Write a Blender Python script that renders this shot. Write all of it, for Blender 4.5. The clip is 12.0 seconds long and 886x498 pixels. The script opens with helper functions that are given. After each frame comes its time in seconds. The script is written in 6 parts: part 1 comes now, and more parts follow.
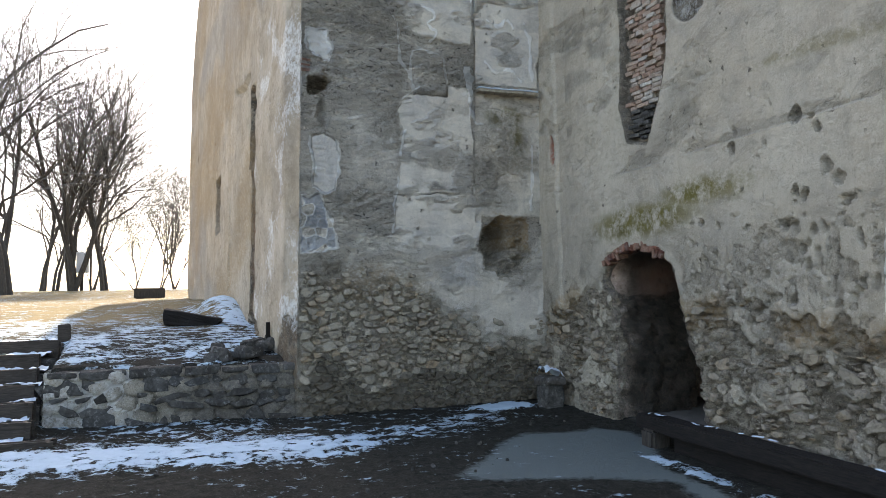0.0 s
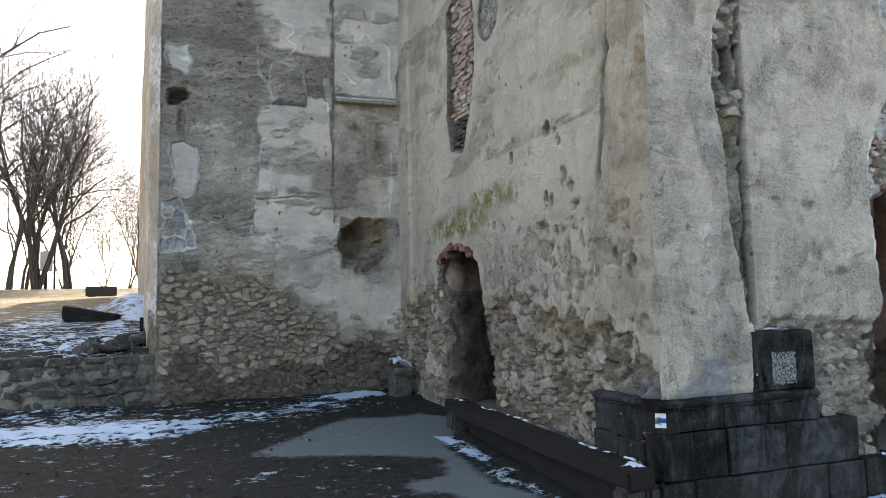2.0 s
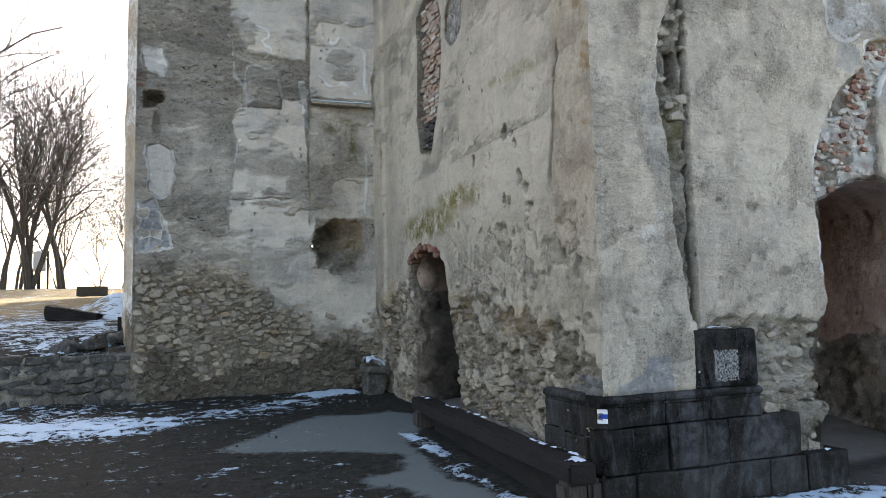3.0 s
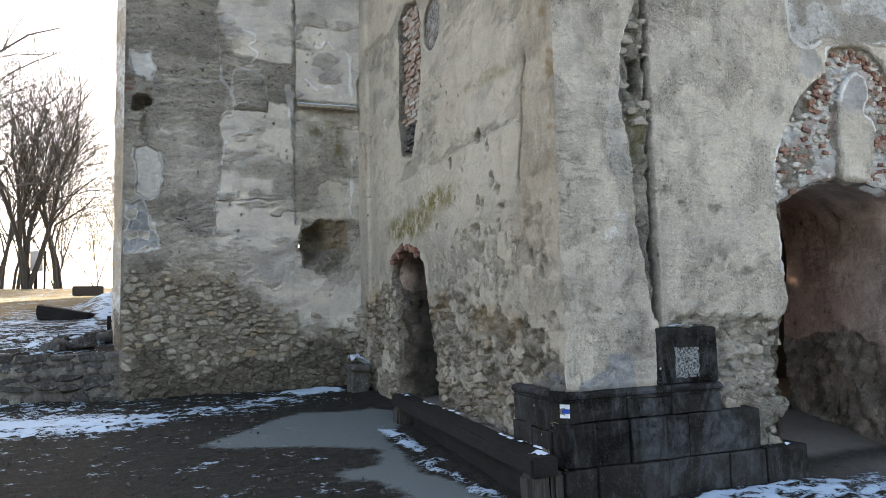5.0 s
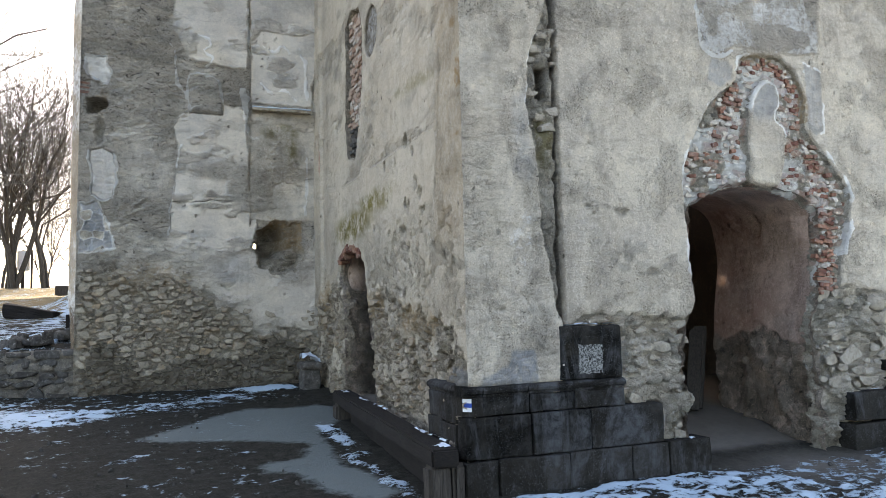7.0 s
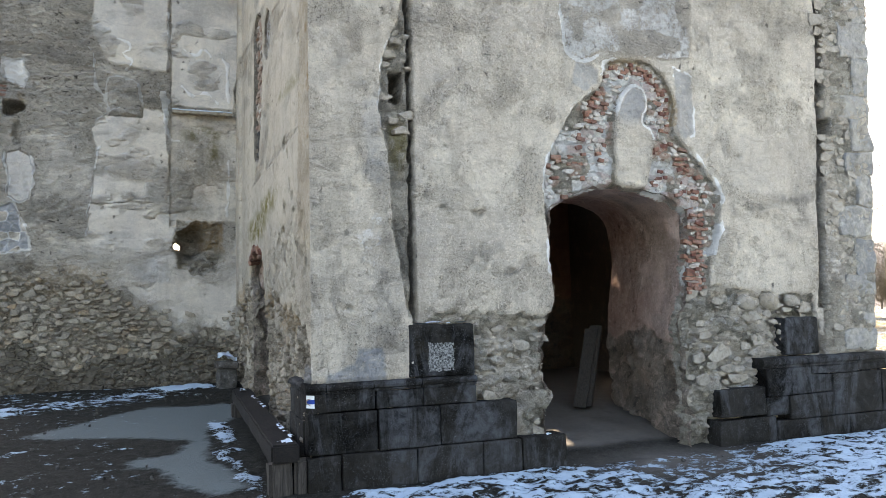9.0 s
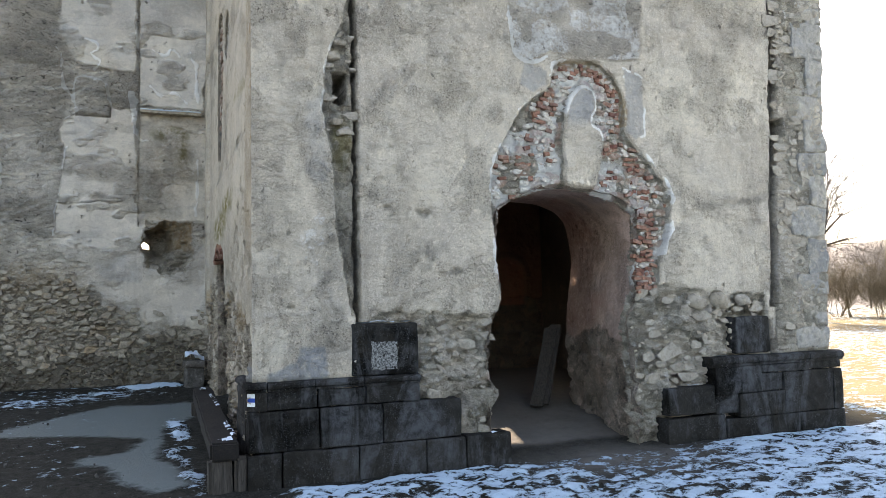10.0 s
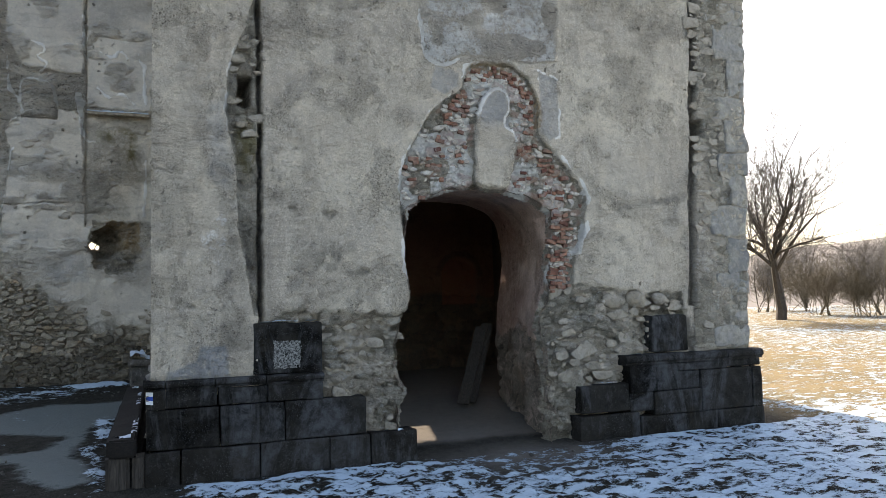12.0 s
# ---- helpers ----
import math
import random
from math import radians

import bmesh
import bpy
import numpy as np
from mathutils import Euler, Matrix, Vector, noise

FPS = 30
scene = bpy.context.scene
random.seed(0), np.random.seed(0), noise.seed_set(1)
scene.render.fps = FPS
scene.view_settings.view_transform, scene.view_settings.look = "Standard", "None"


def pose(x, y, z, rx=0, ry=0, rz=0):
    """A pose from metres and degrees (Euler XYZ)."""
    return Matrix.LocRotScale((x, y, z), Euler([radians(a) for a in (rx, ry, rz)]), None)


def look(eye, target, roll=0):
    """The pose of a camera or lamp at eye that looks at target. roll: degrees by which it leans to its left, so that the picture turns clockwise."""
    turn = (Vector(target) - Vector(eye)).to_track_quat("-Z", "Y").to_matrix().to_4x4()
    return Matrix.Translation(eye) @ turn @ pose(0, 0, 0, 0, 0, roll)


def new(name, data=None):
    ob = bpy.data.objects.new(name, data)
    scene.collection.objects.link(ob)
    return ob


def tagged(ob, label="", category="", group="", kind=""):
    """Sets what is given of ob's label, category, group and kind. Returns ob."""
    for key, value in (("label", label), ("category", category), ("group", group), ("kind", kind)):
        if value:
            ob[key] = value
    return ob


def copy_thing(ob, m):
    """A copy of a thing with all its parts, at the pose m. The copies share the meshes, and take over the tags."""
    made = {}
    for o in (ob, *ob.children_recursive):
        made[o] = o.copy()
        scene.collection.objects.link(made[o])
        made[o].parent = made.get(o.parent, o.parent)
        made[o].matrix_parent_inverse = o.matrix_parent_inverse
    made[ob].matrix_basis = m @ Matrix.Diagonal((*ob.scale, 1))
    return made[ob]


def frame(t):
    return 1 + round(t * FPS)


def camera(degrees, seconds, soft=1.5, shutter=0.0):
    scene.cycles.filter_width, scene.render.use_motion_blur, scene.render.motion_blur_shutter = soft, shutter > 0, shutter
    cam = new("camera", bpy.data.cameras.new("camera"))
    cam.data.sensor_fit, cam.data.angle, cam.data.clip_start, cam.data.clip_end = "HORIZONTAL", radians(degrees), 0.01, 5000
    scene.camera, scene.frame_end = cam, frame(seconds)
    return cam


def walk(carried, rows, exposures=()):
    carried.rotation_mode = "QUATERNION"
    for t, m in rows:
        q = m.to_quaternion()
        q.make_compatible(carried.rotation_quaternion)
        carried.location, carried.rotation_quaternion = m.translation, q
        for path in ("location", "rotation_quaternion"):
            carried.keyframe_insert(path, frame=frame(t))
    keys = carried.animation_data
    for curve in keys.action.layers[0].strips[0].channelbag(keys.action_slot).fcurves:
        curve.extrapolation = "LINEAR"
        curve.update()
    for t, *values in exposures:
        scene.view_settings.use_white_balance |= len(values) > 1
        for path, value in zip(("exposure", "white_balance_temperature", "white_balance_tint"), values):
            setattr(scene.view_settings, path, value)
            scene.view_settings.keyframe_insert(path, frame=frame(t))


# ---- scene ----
cam = camera(61.9, 12.0, soft=0.75)
PATH = [
    (0, (-5.486, -3.389, 1.843), (-4.789, -1.522, 2.0), -1.4),
    (0.5, (-4.877, -3.899, 1.804), (-4.176, -2.032, 1.961), -1.3),
    (1, (-4.378, -4.333, 1.798), (-3.671, -2.468, 1.95), -1.5),
    (1.5, (-4.018, -4.642, 1.768), (-3.308, -2.778, 1.92), -1.5),
    (2, (-3.748, -4.89, 1.748), (-3.036, -3.027, 1.9), -1.5),
    (2.5, (-3.558, -5.054, 1.74), (-2.846, -3.191, 1.891), -1.5),
    (3, (-3.424, -5.194, 1.73), (-2.709, -3.332, 1.882), -1.5),
    (3.5, (-3.325, -5.293, 1.725), (-2.61, -3.431, 1.876), -1.5),
    (5.5, (-3.216, -5.587, 1.709), (-2.499, -3.726, 1.86), -1.5),
    (6, (-3.111, -5.708, 1.696), (-2.394, -3.847, 1.849), -1.4),
    (6.5, (-2.91, -5.859, 1.689), (-2.192, -3.999, 1.841), -1.4),
    (7, (-2.616, -6.038, 1.68), (-1.895, -4.179, 1.832), -1.4),
    (7.2, (-2.494, -6.07, 1.676), (-1.771, -4.212, 1.829), -1.4),
    (8.8, (-1.495, -6.642, 1.617), (-0.769, -4.784, 1.773), -1.4),
    (9, (-1.382, -6.687, 1.623), (-0.656, -4.83, 1.779), -1.4),
    (9.5, (-1.134, -6.82, 1.614), (-0.406, -4.964, 1.769), -1.4),
    (10, (-0.91, -6.939, 1.613), (-0.179, -5.084, 1.766), -1.4),
    (10.5, (-0.698, -7.048, 1.614), (0.031, -5.192, 1.766), -1.5),
    (11, (-0.475, -7.169, 1.608), (0.255, -5.313, 1.758), -1.5),
    (11.5, (-0.266, -7.281, 1.607), (0.463, -5.424, 1.755), -1.5),
    (12, (-0.043, -7.398, 1.594), (0.687, -5.542, 1.744), -1.5),
]
walk(cam, [(t, look(eye, target, roll)) for t, eye, target, roll in PATH], exposures=[(0, 2.40, 7150, 13), (2, 2.5, 7350, 14), (6, 2.66, 7600, 14.5), (7.2, 2.75, 7600, 14.5), (9, 2.87, 7650, 15), (10.5, 2.50, 7600, 14.5), (12, 2.04, 7450, 14)])

# ---- light: low winter sun behind the ruin, open sky ----
SUN_AZ, SUN_EL = radians(12), radians(42)
world = bpy.data.worlds.new("world")
scene.world = world
world.use_nodes = True
wn = world.node_tree.nodes
sky = wn.new("ShaderNodeTexSky")
sky.sky_type, sky.sun_disc = "NISHITA", False
sky.sun_elevation, sky.sun_rotation = SUN_EL, SUN_AZ
sky.dust_density, sky.air_density, sky.ozone_density = 2.5, 1.0, 1.0
wn["Background"].inputs["Strength"].default_value = 0.12
world.node_tree.links.new(sky.outputs[0], wn["Background"].inputs["Color"])
sun = new("sun", bpy.data.lights.new("sun", "SUN"))
sun.data.energy, sun.data.angle, sun.data.color = 3.0, radians(0.5), (1.0, 0.93, 0.82)
sun_to = Vector((math.sin(SUN_AZ) * math.cos(SUN_EL), math.cos(SUN_AZ) * math.cos(SUN_EL), math.sin(SUN_EL)))
sun.matrix_world = look(sun_to * 60, (0, 0, 0))


# ---- numeric noise ----
def rnd(i, j, seed):
    h = (i.astype(np.int64) * 374761393 + j.astype(np.int64) * 668265263 + seed * 982451653) & 0xFFFFFFFF
    h = ((h ^ (h >> 13)) * 1274126177) & 0xFFFFFFFF
    h = ((h ^ (h >> 16)) * 2246822519) & 0xFFFFFFFF
    return ((h ^ (h >> 15)) & 0xFFFFFF) / float(0xFFFFFF)


def vnoise(x, y, seed=0):
    i, j = np.floor(x), np.floor(y)
    f, e = x - i, y - j
    f, e = f * f * (3 - 2 * f), e * e * (3 - 2 * e)
    a, b = rnd(i, j, seed), rnd(i + 1, j, seed)
    c, d = rnd(i, j + 1, seed), rnd(i + 1, j + 1, seed)
    return (a + (b - a) * f) * (1 - e) + (c + (d - c) * f) * e


def fbm(x, y, seed=0, octaves=4):
    s, w, n = 0.0, 0.5, 0.0
    for k in range(octaves):
        s = s + w * vnoise(x * 2 ** k, y * 2 ** k, seed + k)
        n += w
        w *= 0.5
    return s / n - 0.5


def worley(x, y, seed=0):
    i0, j0 = np.floor(x), np.floor(y)
    f1, f2, ident = np.full(x.shape, 9.0), np.full(x.shape, 9.0), np.zeros(x.shape)
    for di in (-1, 0, 1):
        for dj in (-1, 0, 1):
            i, j = i0 + di, j0 + dj
            d = np.hypot(i + 0.15 + 0.7 * rnd(i, j, seed) - x, j + 0.15 + 0.7 * rnd(i, j, seed + 7) - y)
            near = d < f1
            f2 = np.where(near, f1, np.minimum(f2, d))
            ident = np.where(near, rnd(i, j, seed + 13), ident)
            f1 = np.where(near, d, f1)
    return f1, f2, ident


def step(x, lo, hi):
    s = np.clip((x - lo) / (hi - lo), 0, 1)
    return s * s * (3 - 2 * s)


def polygon(x, y, pts):
    """Signed distance to a polygon, positive inside."""
    best, inside = np.full(x.shape, 1e9), np.zeros(x.shape, bool)
    for (ax, ay), (bx, by) in zip(pts, pts[1:] + pts[:1]):
        dx, dy = bx - ax, by - ay
        s = np.clip(((x - ax) * dx + (y - ay) * dy) / (dx * dx + dy * dy + 1e-12), 0, 1)
        best = np.minimum(best, np.hypot(x - ax - s * dx, y - ay - s * dy))
        cross = (ay > y) != (by > y)
        inside ^= cross & (x < ax + (y - ay) / (dy + (dy == 0) * 1e-9) * dx)
    return np.where(inside, best, -best)


def trace(x, y, pts):
    """Distance to an open line of points, its corners rounded."""
    for _ in range(2):
        pts = [pts[0]] + [(a[0] + (b[0] - a[0]) * k, a[1] + (b[1] - a[1]) * k) for a, b in zip(pts, pts[1:]) for k in (0.25, 0.75)] + [pts[-1]]
    best = np.full(x.shape, 1e9)
    for (ax, ay), (bx, by) in zip(pts, pts[1:]):
        dx, dy = bx - ax, by - ay
        k = np.clip(((x - ax) * dx + (y - ay) * dy) / (dx * dx + dy * dy), 0, 1)
        best = np.minimum(best, np.hypot(x - ax - k * dx, y - ay - k * dy))
    return best


def rounded(pts):
    """A closed outline with its corners cut twice."""
    for _ in range(2):
        pts = [(a[0] + (b[0] - a[0]) * k, a[1] + (b[1] - a[1]) * k) for a, b in zip(pts, pts[1:] + pts[:1]) for k in (0.25, 0.75)]
    return pts


def blob(x, y, cx, cy, rx, ry):
    """About the signed distance to an ellipse, positive inside."""
    return (1 - np.hypot((x - cx) / rx, (y - cy) / ry)) * min(rx, ry)


def box2(x, y, x0, x1, y0, y1):
    return np.minimum(np.minimum(x - x0, x1 - x), np.minimum(y - y0, y1 - y))


# ---- materials ----
class Shade:
    def __init__(self, name):
        self.mat = bpy.data.materials.new(name)
        self.mat.use_nodes = True
        self.tree = self.mat.node_tree
        self.bsdf = self.tree.nodes["Principled BSDF"]
        self.pos = self.add("ShaderNodeNewGeometry").outputs["Position"]

    def add(self, kind):
        return self.tree.nodes.new(kind)

    def put(self, socket, value):
        if isinstance(value, bpy.types.NodeSocket):
            self.tree.links.new(value, socket)
        elif isinstance(value, tuple) and len(value) == 3 and socket.type == "RGBA":
            socket.default_value = (*value, 1)
        else:
            socket.default_value = value

    def noise(self, scale, detail=5, rough=0.6, stretch=(1, 1, 1), warp=0.0):
        m = self.add("ShaderNodeMapping")
        self.put(m.inputs["Vector"], self.pos)
        m.inputs["Scale"].default_value = stretch
        n = self.add("ShaderNodeTexNoise")
        self.put(n.inputs["Vector"], m.outputs[0])
        n.inputs["Scale"].default_value, n.inputs["Detail"].default_value, n.inputs["Roughness"].default_value = scale, detail, rough
        n.inputs["Distortion"].default_value = warp
        return n.outputs["Fac"]

    def voronoi(self, scale, stretch=(1, 1, 1), feature="F1"):
        m = self.add("ShaderNodeMapping")
        self.put(m.inputs["Vector"], self.pos)
        m.inputs["Scale"].default_value = stretch
        n = self.add("ShaderNodeTexVoronoi")
        n.feature = feature
        self.put(n.inputs["Vector"], m.outputs[0])
        n.inputs["Scale"].default_value = scale
        return n.outputs["Distance"]

    def attr(self, name):
        n = self.add("ShaderNodeAttribute")
        n.attribute_name = name
        return n.outputs["Fac"]

    def chance(self):
        return self.add("ShaderNodeObjectInfo").outputs["Random"]

    def island(self):
        return self.add("ShaderNodeNewGeometry").outputs["Random Per Island"]

    def ramp(self, fac, *stops):
        n = self.add("ShaderNodeValToRGB")
        self.put(n.inputs[0], fac)
        e = n.color_ramp.elements
        while len(e) < len(stops):
            e.new(0.5)
        for el, (p, c) in zip(e, stops):
            el.position = p
            el.color = (*c, 1) if isinstance(c, tuple) else (c, c, c, 1)
        return n.outputs[0]

    def mix(self, fac, a, b, blend="MIX"):
        n = self.add("ShaderNodeMix")
        n.data_type, n.blend_type = "RGBA", blend
        self.put(n.inputs[0], fac), self.put(n.inputs[6], a), self.put(n.inputs[7], b)
        return n.outputs[2]

    def math(self, op, a, b=0.0, clamp=False):
        n = self.add("ShaderNodeMath")
        n.operation, n.use_clamp = op, clamp
        self.put(n.inputs[0], a), self.put(n.inputs[1], b)
        return n.outputs[0]

    def bump(self, height, strength=0.5, distance=0.01, normal=None):
        n = self.add("ShaderNodeBump")
        n.inputs["Strength"].default_value, n.inputs["Distance"].default_value = strength, distance
        self.put(n.inputs["Height"], height)
        if normal is not None:
            self.put(n.inputs["Normal"], normal)
        return n.outputs[0]

    def done(self, color, rough=0.9, normal=None, metal=0.0, spec=0.3):
        b = self.bsdf
        self.put(b.inputs["Base Color"], color), self.put(b.inputs["Roughness"], rough), self.put(b.inputs["Metallic"], metal)
        b.inputs["Specular IOR Level"].default_value = spec
        if normal is not None:
            self.put(b.inputs["Normal"], normal)
        return self.mat


def masonry(name, light, mid, dark, stone_a, stone_b, crevice_shade=(0.10, 0.09, 0.075), coarse=1.0):
    """Old lime plaster over rubble: the masks come with the mesh."""
    s = Shade(name)
    big, blot = s.noise(0.9, 9, 0.72, warp=0.15), s.noise(3.6, 10, 0.78, warp=0.2)
    fine, chips, grit = s.noise(15, 9, 0.8, warp=0.15), s.noise(42, 5, 0.72, warp=0.2), s.noise(130, 4, 0.75)
    tone, rough_spot = s.noise(0.55, 6, 0.7), s.ramp(s.noise(1.9, 7, 0.72), (0.50, 0.0), (0.62, 1.0))
    fair = s.attr("fair")
    raw = s.math("SUBTRACT", 1.0, s.math("MULTIPLY", fair, 0.62))
    plaster = s.mix(s.ramp(big, (0.42, 0.0), (0.58, 1.0)), mid, light)
    cool = (mid[0] * 0.82, mid[1] * 0.84, mid[2] * 0.89)
    plaster = s.mix(s.math("MULTIPLY", s.ramp(tone, (0.46, 0.0), (0.60, 1.0)), 0.7), plaster, cool)
    plaster = s.mix(s.math("MULTIPLY", s.ramp(blot, (0.52, 0.0), (0.66, 1.0)), 0.30), plaster, dark)
    plaster = s.mix(s.math("MULTIPLY", s.ramp(blot, (0.36, 1.0), (0.46, 0.0)), 0.4), plaster, tuple(min(1, c * 1.08) for c in light))
    plaster = s.mix(s.math("MULTIPLY", s.ramp(fine, (0.36, 1.0), (0.47, 0.0)), s.math("MULTIPLY", raw, 0.5)), plaster, tuple(min(1, c * 1.10) for c in light))
    spots = s.math("MULTIPLY", s.ramp(fine, (0.52, 0.0), (0.62, 1.0)), s.math("ADD", s.math("MULTIPLY", rough_spot, 0.5), 0.12))
    plaster = s.mix(s.math("MULTIPLY", s.math("MULTIPLY", spots, raw), coarse), plaster, dark)
    nicks = s.math("MULTIPLY", s.ramp(chips, (0.58, 0.0), (0.63, 1.0)), s.math("ADD", s.math("MULTIPLY", rough_spot, 0.6), 0.25))
    plaster = s.mix(s.math("MULTIPLY", s.math("MULTIPLY", nicks, raw), coarse), plaster, tuple(c * 0.5 for c in dark))
    pin, fleck = s.noise(78, 4, 0.65), s.noise(58, 4, 0.65)
    plaster = s.mix(s.math("MULTIPLY", s.math("MULTIPLY", s.ramp(pin, (0.57, 0.0), (0.61, 1.0)), raw), s.math("ADD", s.math("MULTIPLY", rough_spot, 0.4), 0.30)), plaster, tuple(c * 0.45 for c in dark))
    plaster = s.mix(s.math("MULTIPLY", s.math("MULTIPLY", s.ramp(fleck, (0.38, 1.0), (0.43, 0.0)), raw), 0.55), plaster, tuple(min(1, c * 1.22) for c in light))
    streak = s.noise(1.5, 7, 0.7, (2.2, 2.2, 0.45), 0.6)
    plaster = s.mix(s.math("MULTIPLY", s.ramp(streak, (0.52, 0.0), (0.66, 1.0)), 0.28), plaster, dark)
    smudge, chip = s.noise(2.7, 9, 0.74, (1, 1, 2.1), 0.7), s.voronoi(6.5, (1, 1, 0.8))
    plaster = s.mix(s.math("MULTIPLY", s.ramp(smudge, (0.53, 0.0), (0.64, 1.0)), 0.42), plaster, tuple(c * 0.95 for c in dark))
    plaster = s.mix(s.math("MULTIPLY", s.ramp(smudge, (0.34, 1.0), (0.44, 0.0)), 0.35), plaster, tuple(min(1, c * 1.1) for c in light))
    dents = s.math("MULTIPLY", s.ramp(s.math("ADD", chip, s.math("MULTIPLY", s.math("SUBTRACT", fine, 0.5), 1.7)), (0.02, 1.0), (0.10, 0.0)), s.ramp(s.noise(1.3, 4, 0.6), (0.48, 0.0), (0.58, 0.8)))
    plaster = s.mix(dents, plaster, tuple(c * 0.45 for c in dark))
    rip, lip = s.noise(7.5, 9, 0.74, (1, 1, 1.7), 1.3), s.noise(2.3, 5, 0.6, (1, 1, 1.8), 0.4)
    torn = s.math("MULTIPLY", s.attr("torn"), s.ramp(lip, (0.34, 0.3), (0.50, 1.0)))
    plaster = s.mix(s.math("MULTIPLY", s.ramp(rip, (0.44, 1.0), (0.60, 0.0)), s.math("MULTIPLY", torn, 0.36)), plaster, tuple(c * 1.15 for c in dark))
    plaster = s.mix(s.math("MULTIPLY", s.ramp(rip, (0.36, 1.0), (0.44, 0.0)), torn), plaster, tuple(c * 0.26 for c in dark))
    plaster = s.mix(s.math("MULTIPLY", s.ramp(rip, (0.58, 0.0), (0.68, 1.0)), s.math("MULTIPLY", torn, 0.5)), plaster, light)
    stone = s.mix(s.attr("cell"), stone_a, stone_b)
    stone = s.mix(s.math("MULTIPLY", s.ramp(fine, (0.45, 0.0), (0.62, 1.0)), 0.7), stone, tuple(c * 0.45 for c in stone_b))
    stone = s.mix(s.math("MULTIPLY", s.ramp(blot, (0.35, 1.0), (0.47, 0.0)), 0.7), stone, mid)
    # joints mix pale mortar with a dark tone that carries crevice shade
    mortar = s.mix(s.ramp(blot, (0.44, 0.0), (0.56, 1.0)), tuple(c * 0.8 for c in light), crevice_shade)
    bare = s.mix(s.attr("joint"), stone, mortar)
    bare = s.mix(s.math("MULTIPLY", s.ramp(pin, (0.55, 0.0), (0.61, 1.0)), 0.7), bare, crevice_shade)
    bare = s.mix(s.math("MULTIPLY", s.ramp(fleck, (0.37, 1.0), (0.43, 0.0)), 0.6), bare, light)
    edge = s.math("ADD", s.attr("plaster"), s.math("MULTIPLY", s.math("SUBTRACT", fine, 0.5), 0.9))
    col = s.mix(s.ramp(edge, (0.42, 0.0), (0.58, 1.0)), bare, plaster)
    col = s.mix(s.math("MULTIPLY", s.attr("patch"), 0.6), col, s.mix(s.ramp(blot, (0.4, 0.0), (0.6, 1.0)), tuple(min(1, c * 1.12) for c in light), tuple(c * 0.95 for c in mid)))
    lime = s.math("ADD", s.attr("lime"), s.math("MULTIPLY", s.math("SUBTRACT", fine, 0.5), 1.1))
    col = s.mix(s.math("MULTIPLY", s.ramp(lime, (0.45, 0.0), (0.6, 1.0)), 0.88), col, s.mix(grit, (0.72, 0.68, 0.61), (0.93, 0.89, 0.82)))
    col = s.mix(s.math("MULTIPLY", s.attr("brown"), s.ramp(fine, (0.40, 0.1), (0.56, 1.0))), col, s.mix(chips, (0.27, 0.165, 0.08), (0.50, 0.36, 0.205)))
    col = s.mix(s.math("MULTIPLY", s.attr("moss"), s.ramp(blot, (0.42, 0.0), (0.54, 1.0))), col, s.mix(chips, (0.07, 0.06, 0.022), (0.27, 0.22, 0.055)))
    # mask of damp stains, and of the dark inside holes and seams
    col = s.mix(s.math("MULTIPLY", s.attr("damp_shade"), s.ramp(fine, (0.36, 0.45), (0.58, 0.9))), col, s.mix(fine, (0.05, 0.046, 0.04), (0.12, 0.11, 0.10)))
    col = s.mix(s.math("MULTIPLY", s.attr("cement"), s.ramp(fine, (0.36, 0.4), (0.5, 1.0))), col, s.mix(fine, (0.21, 0.22, 0.235), (0.34, 0.35, 0.36)))
    # painted shade of a deep opening, nearly black
    col = s.mix(s.attr("inner_shade"), col, s.mix(fine, (0.018, 0.016, 0.013), (0.062, 0.056, 0.047)))
    red = s.math("MULTIPLY", s.attr("red"), s.ramp(fine, (0.38, 0.35), (0.5, 1.0)))
    col = s.mix(red, col, s.mix(fine, (0.30, 0.10, 0.06), (0.42, 0.22, 0.15)))
    h = s.math("ADD", s.math("MULTIPLY", fine, 1.0), s.math("ADD", s.math("MULTIPLY", chips, 0.6 * coarse), s.math("MULTIPLY", grit, 0.22)))
    calm = s.math("MULTIPLY", s.ramp(edge, (0.42, 0.0), (0.58, 1.0)), s.math("MAXIMUM", s.math("SUBTRACT", 1.0, rough_spot), s.math("MULTIPLY", fair, 1.45)))
    h = s.math("MULTIPLY", h, s.math("SUBTRACT", 1.0, s.math("MULTIPLY", calm, 0.55)))
    h = s.math("ADD", h, s.math("SUBTRACT", s.math("MULTIPLY", s.math("MULTIPLY", rip, torn), 2.4), s.math("MULTIPLY", dents, 0.35)))
    return s.done(col, 0.94, s.bump(h, 1.0, 0.075), spec=0.08)


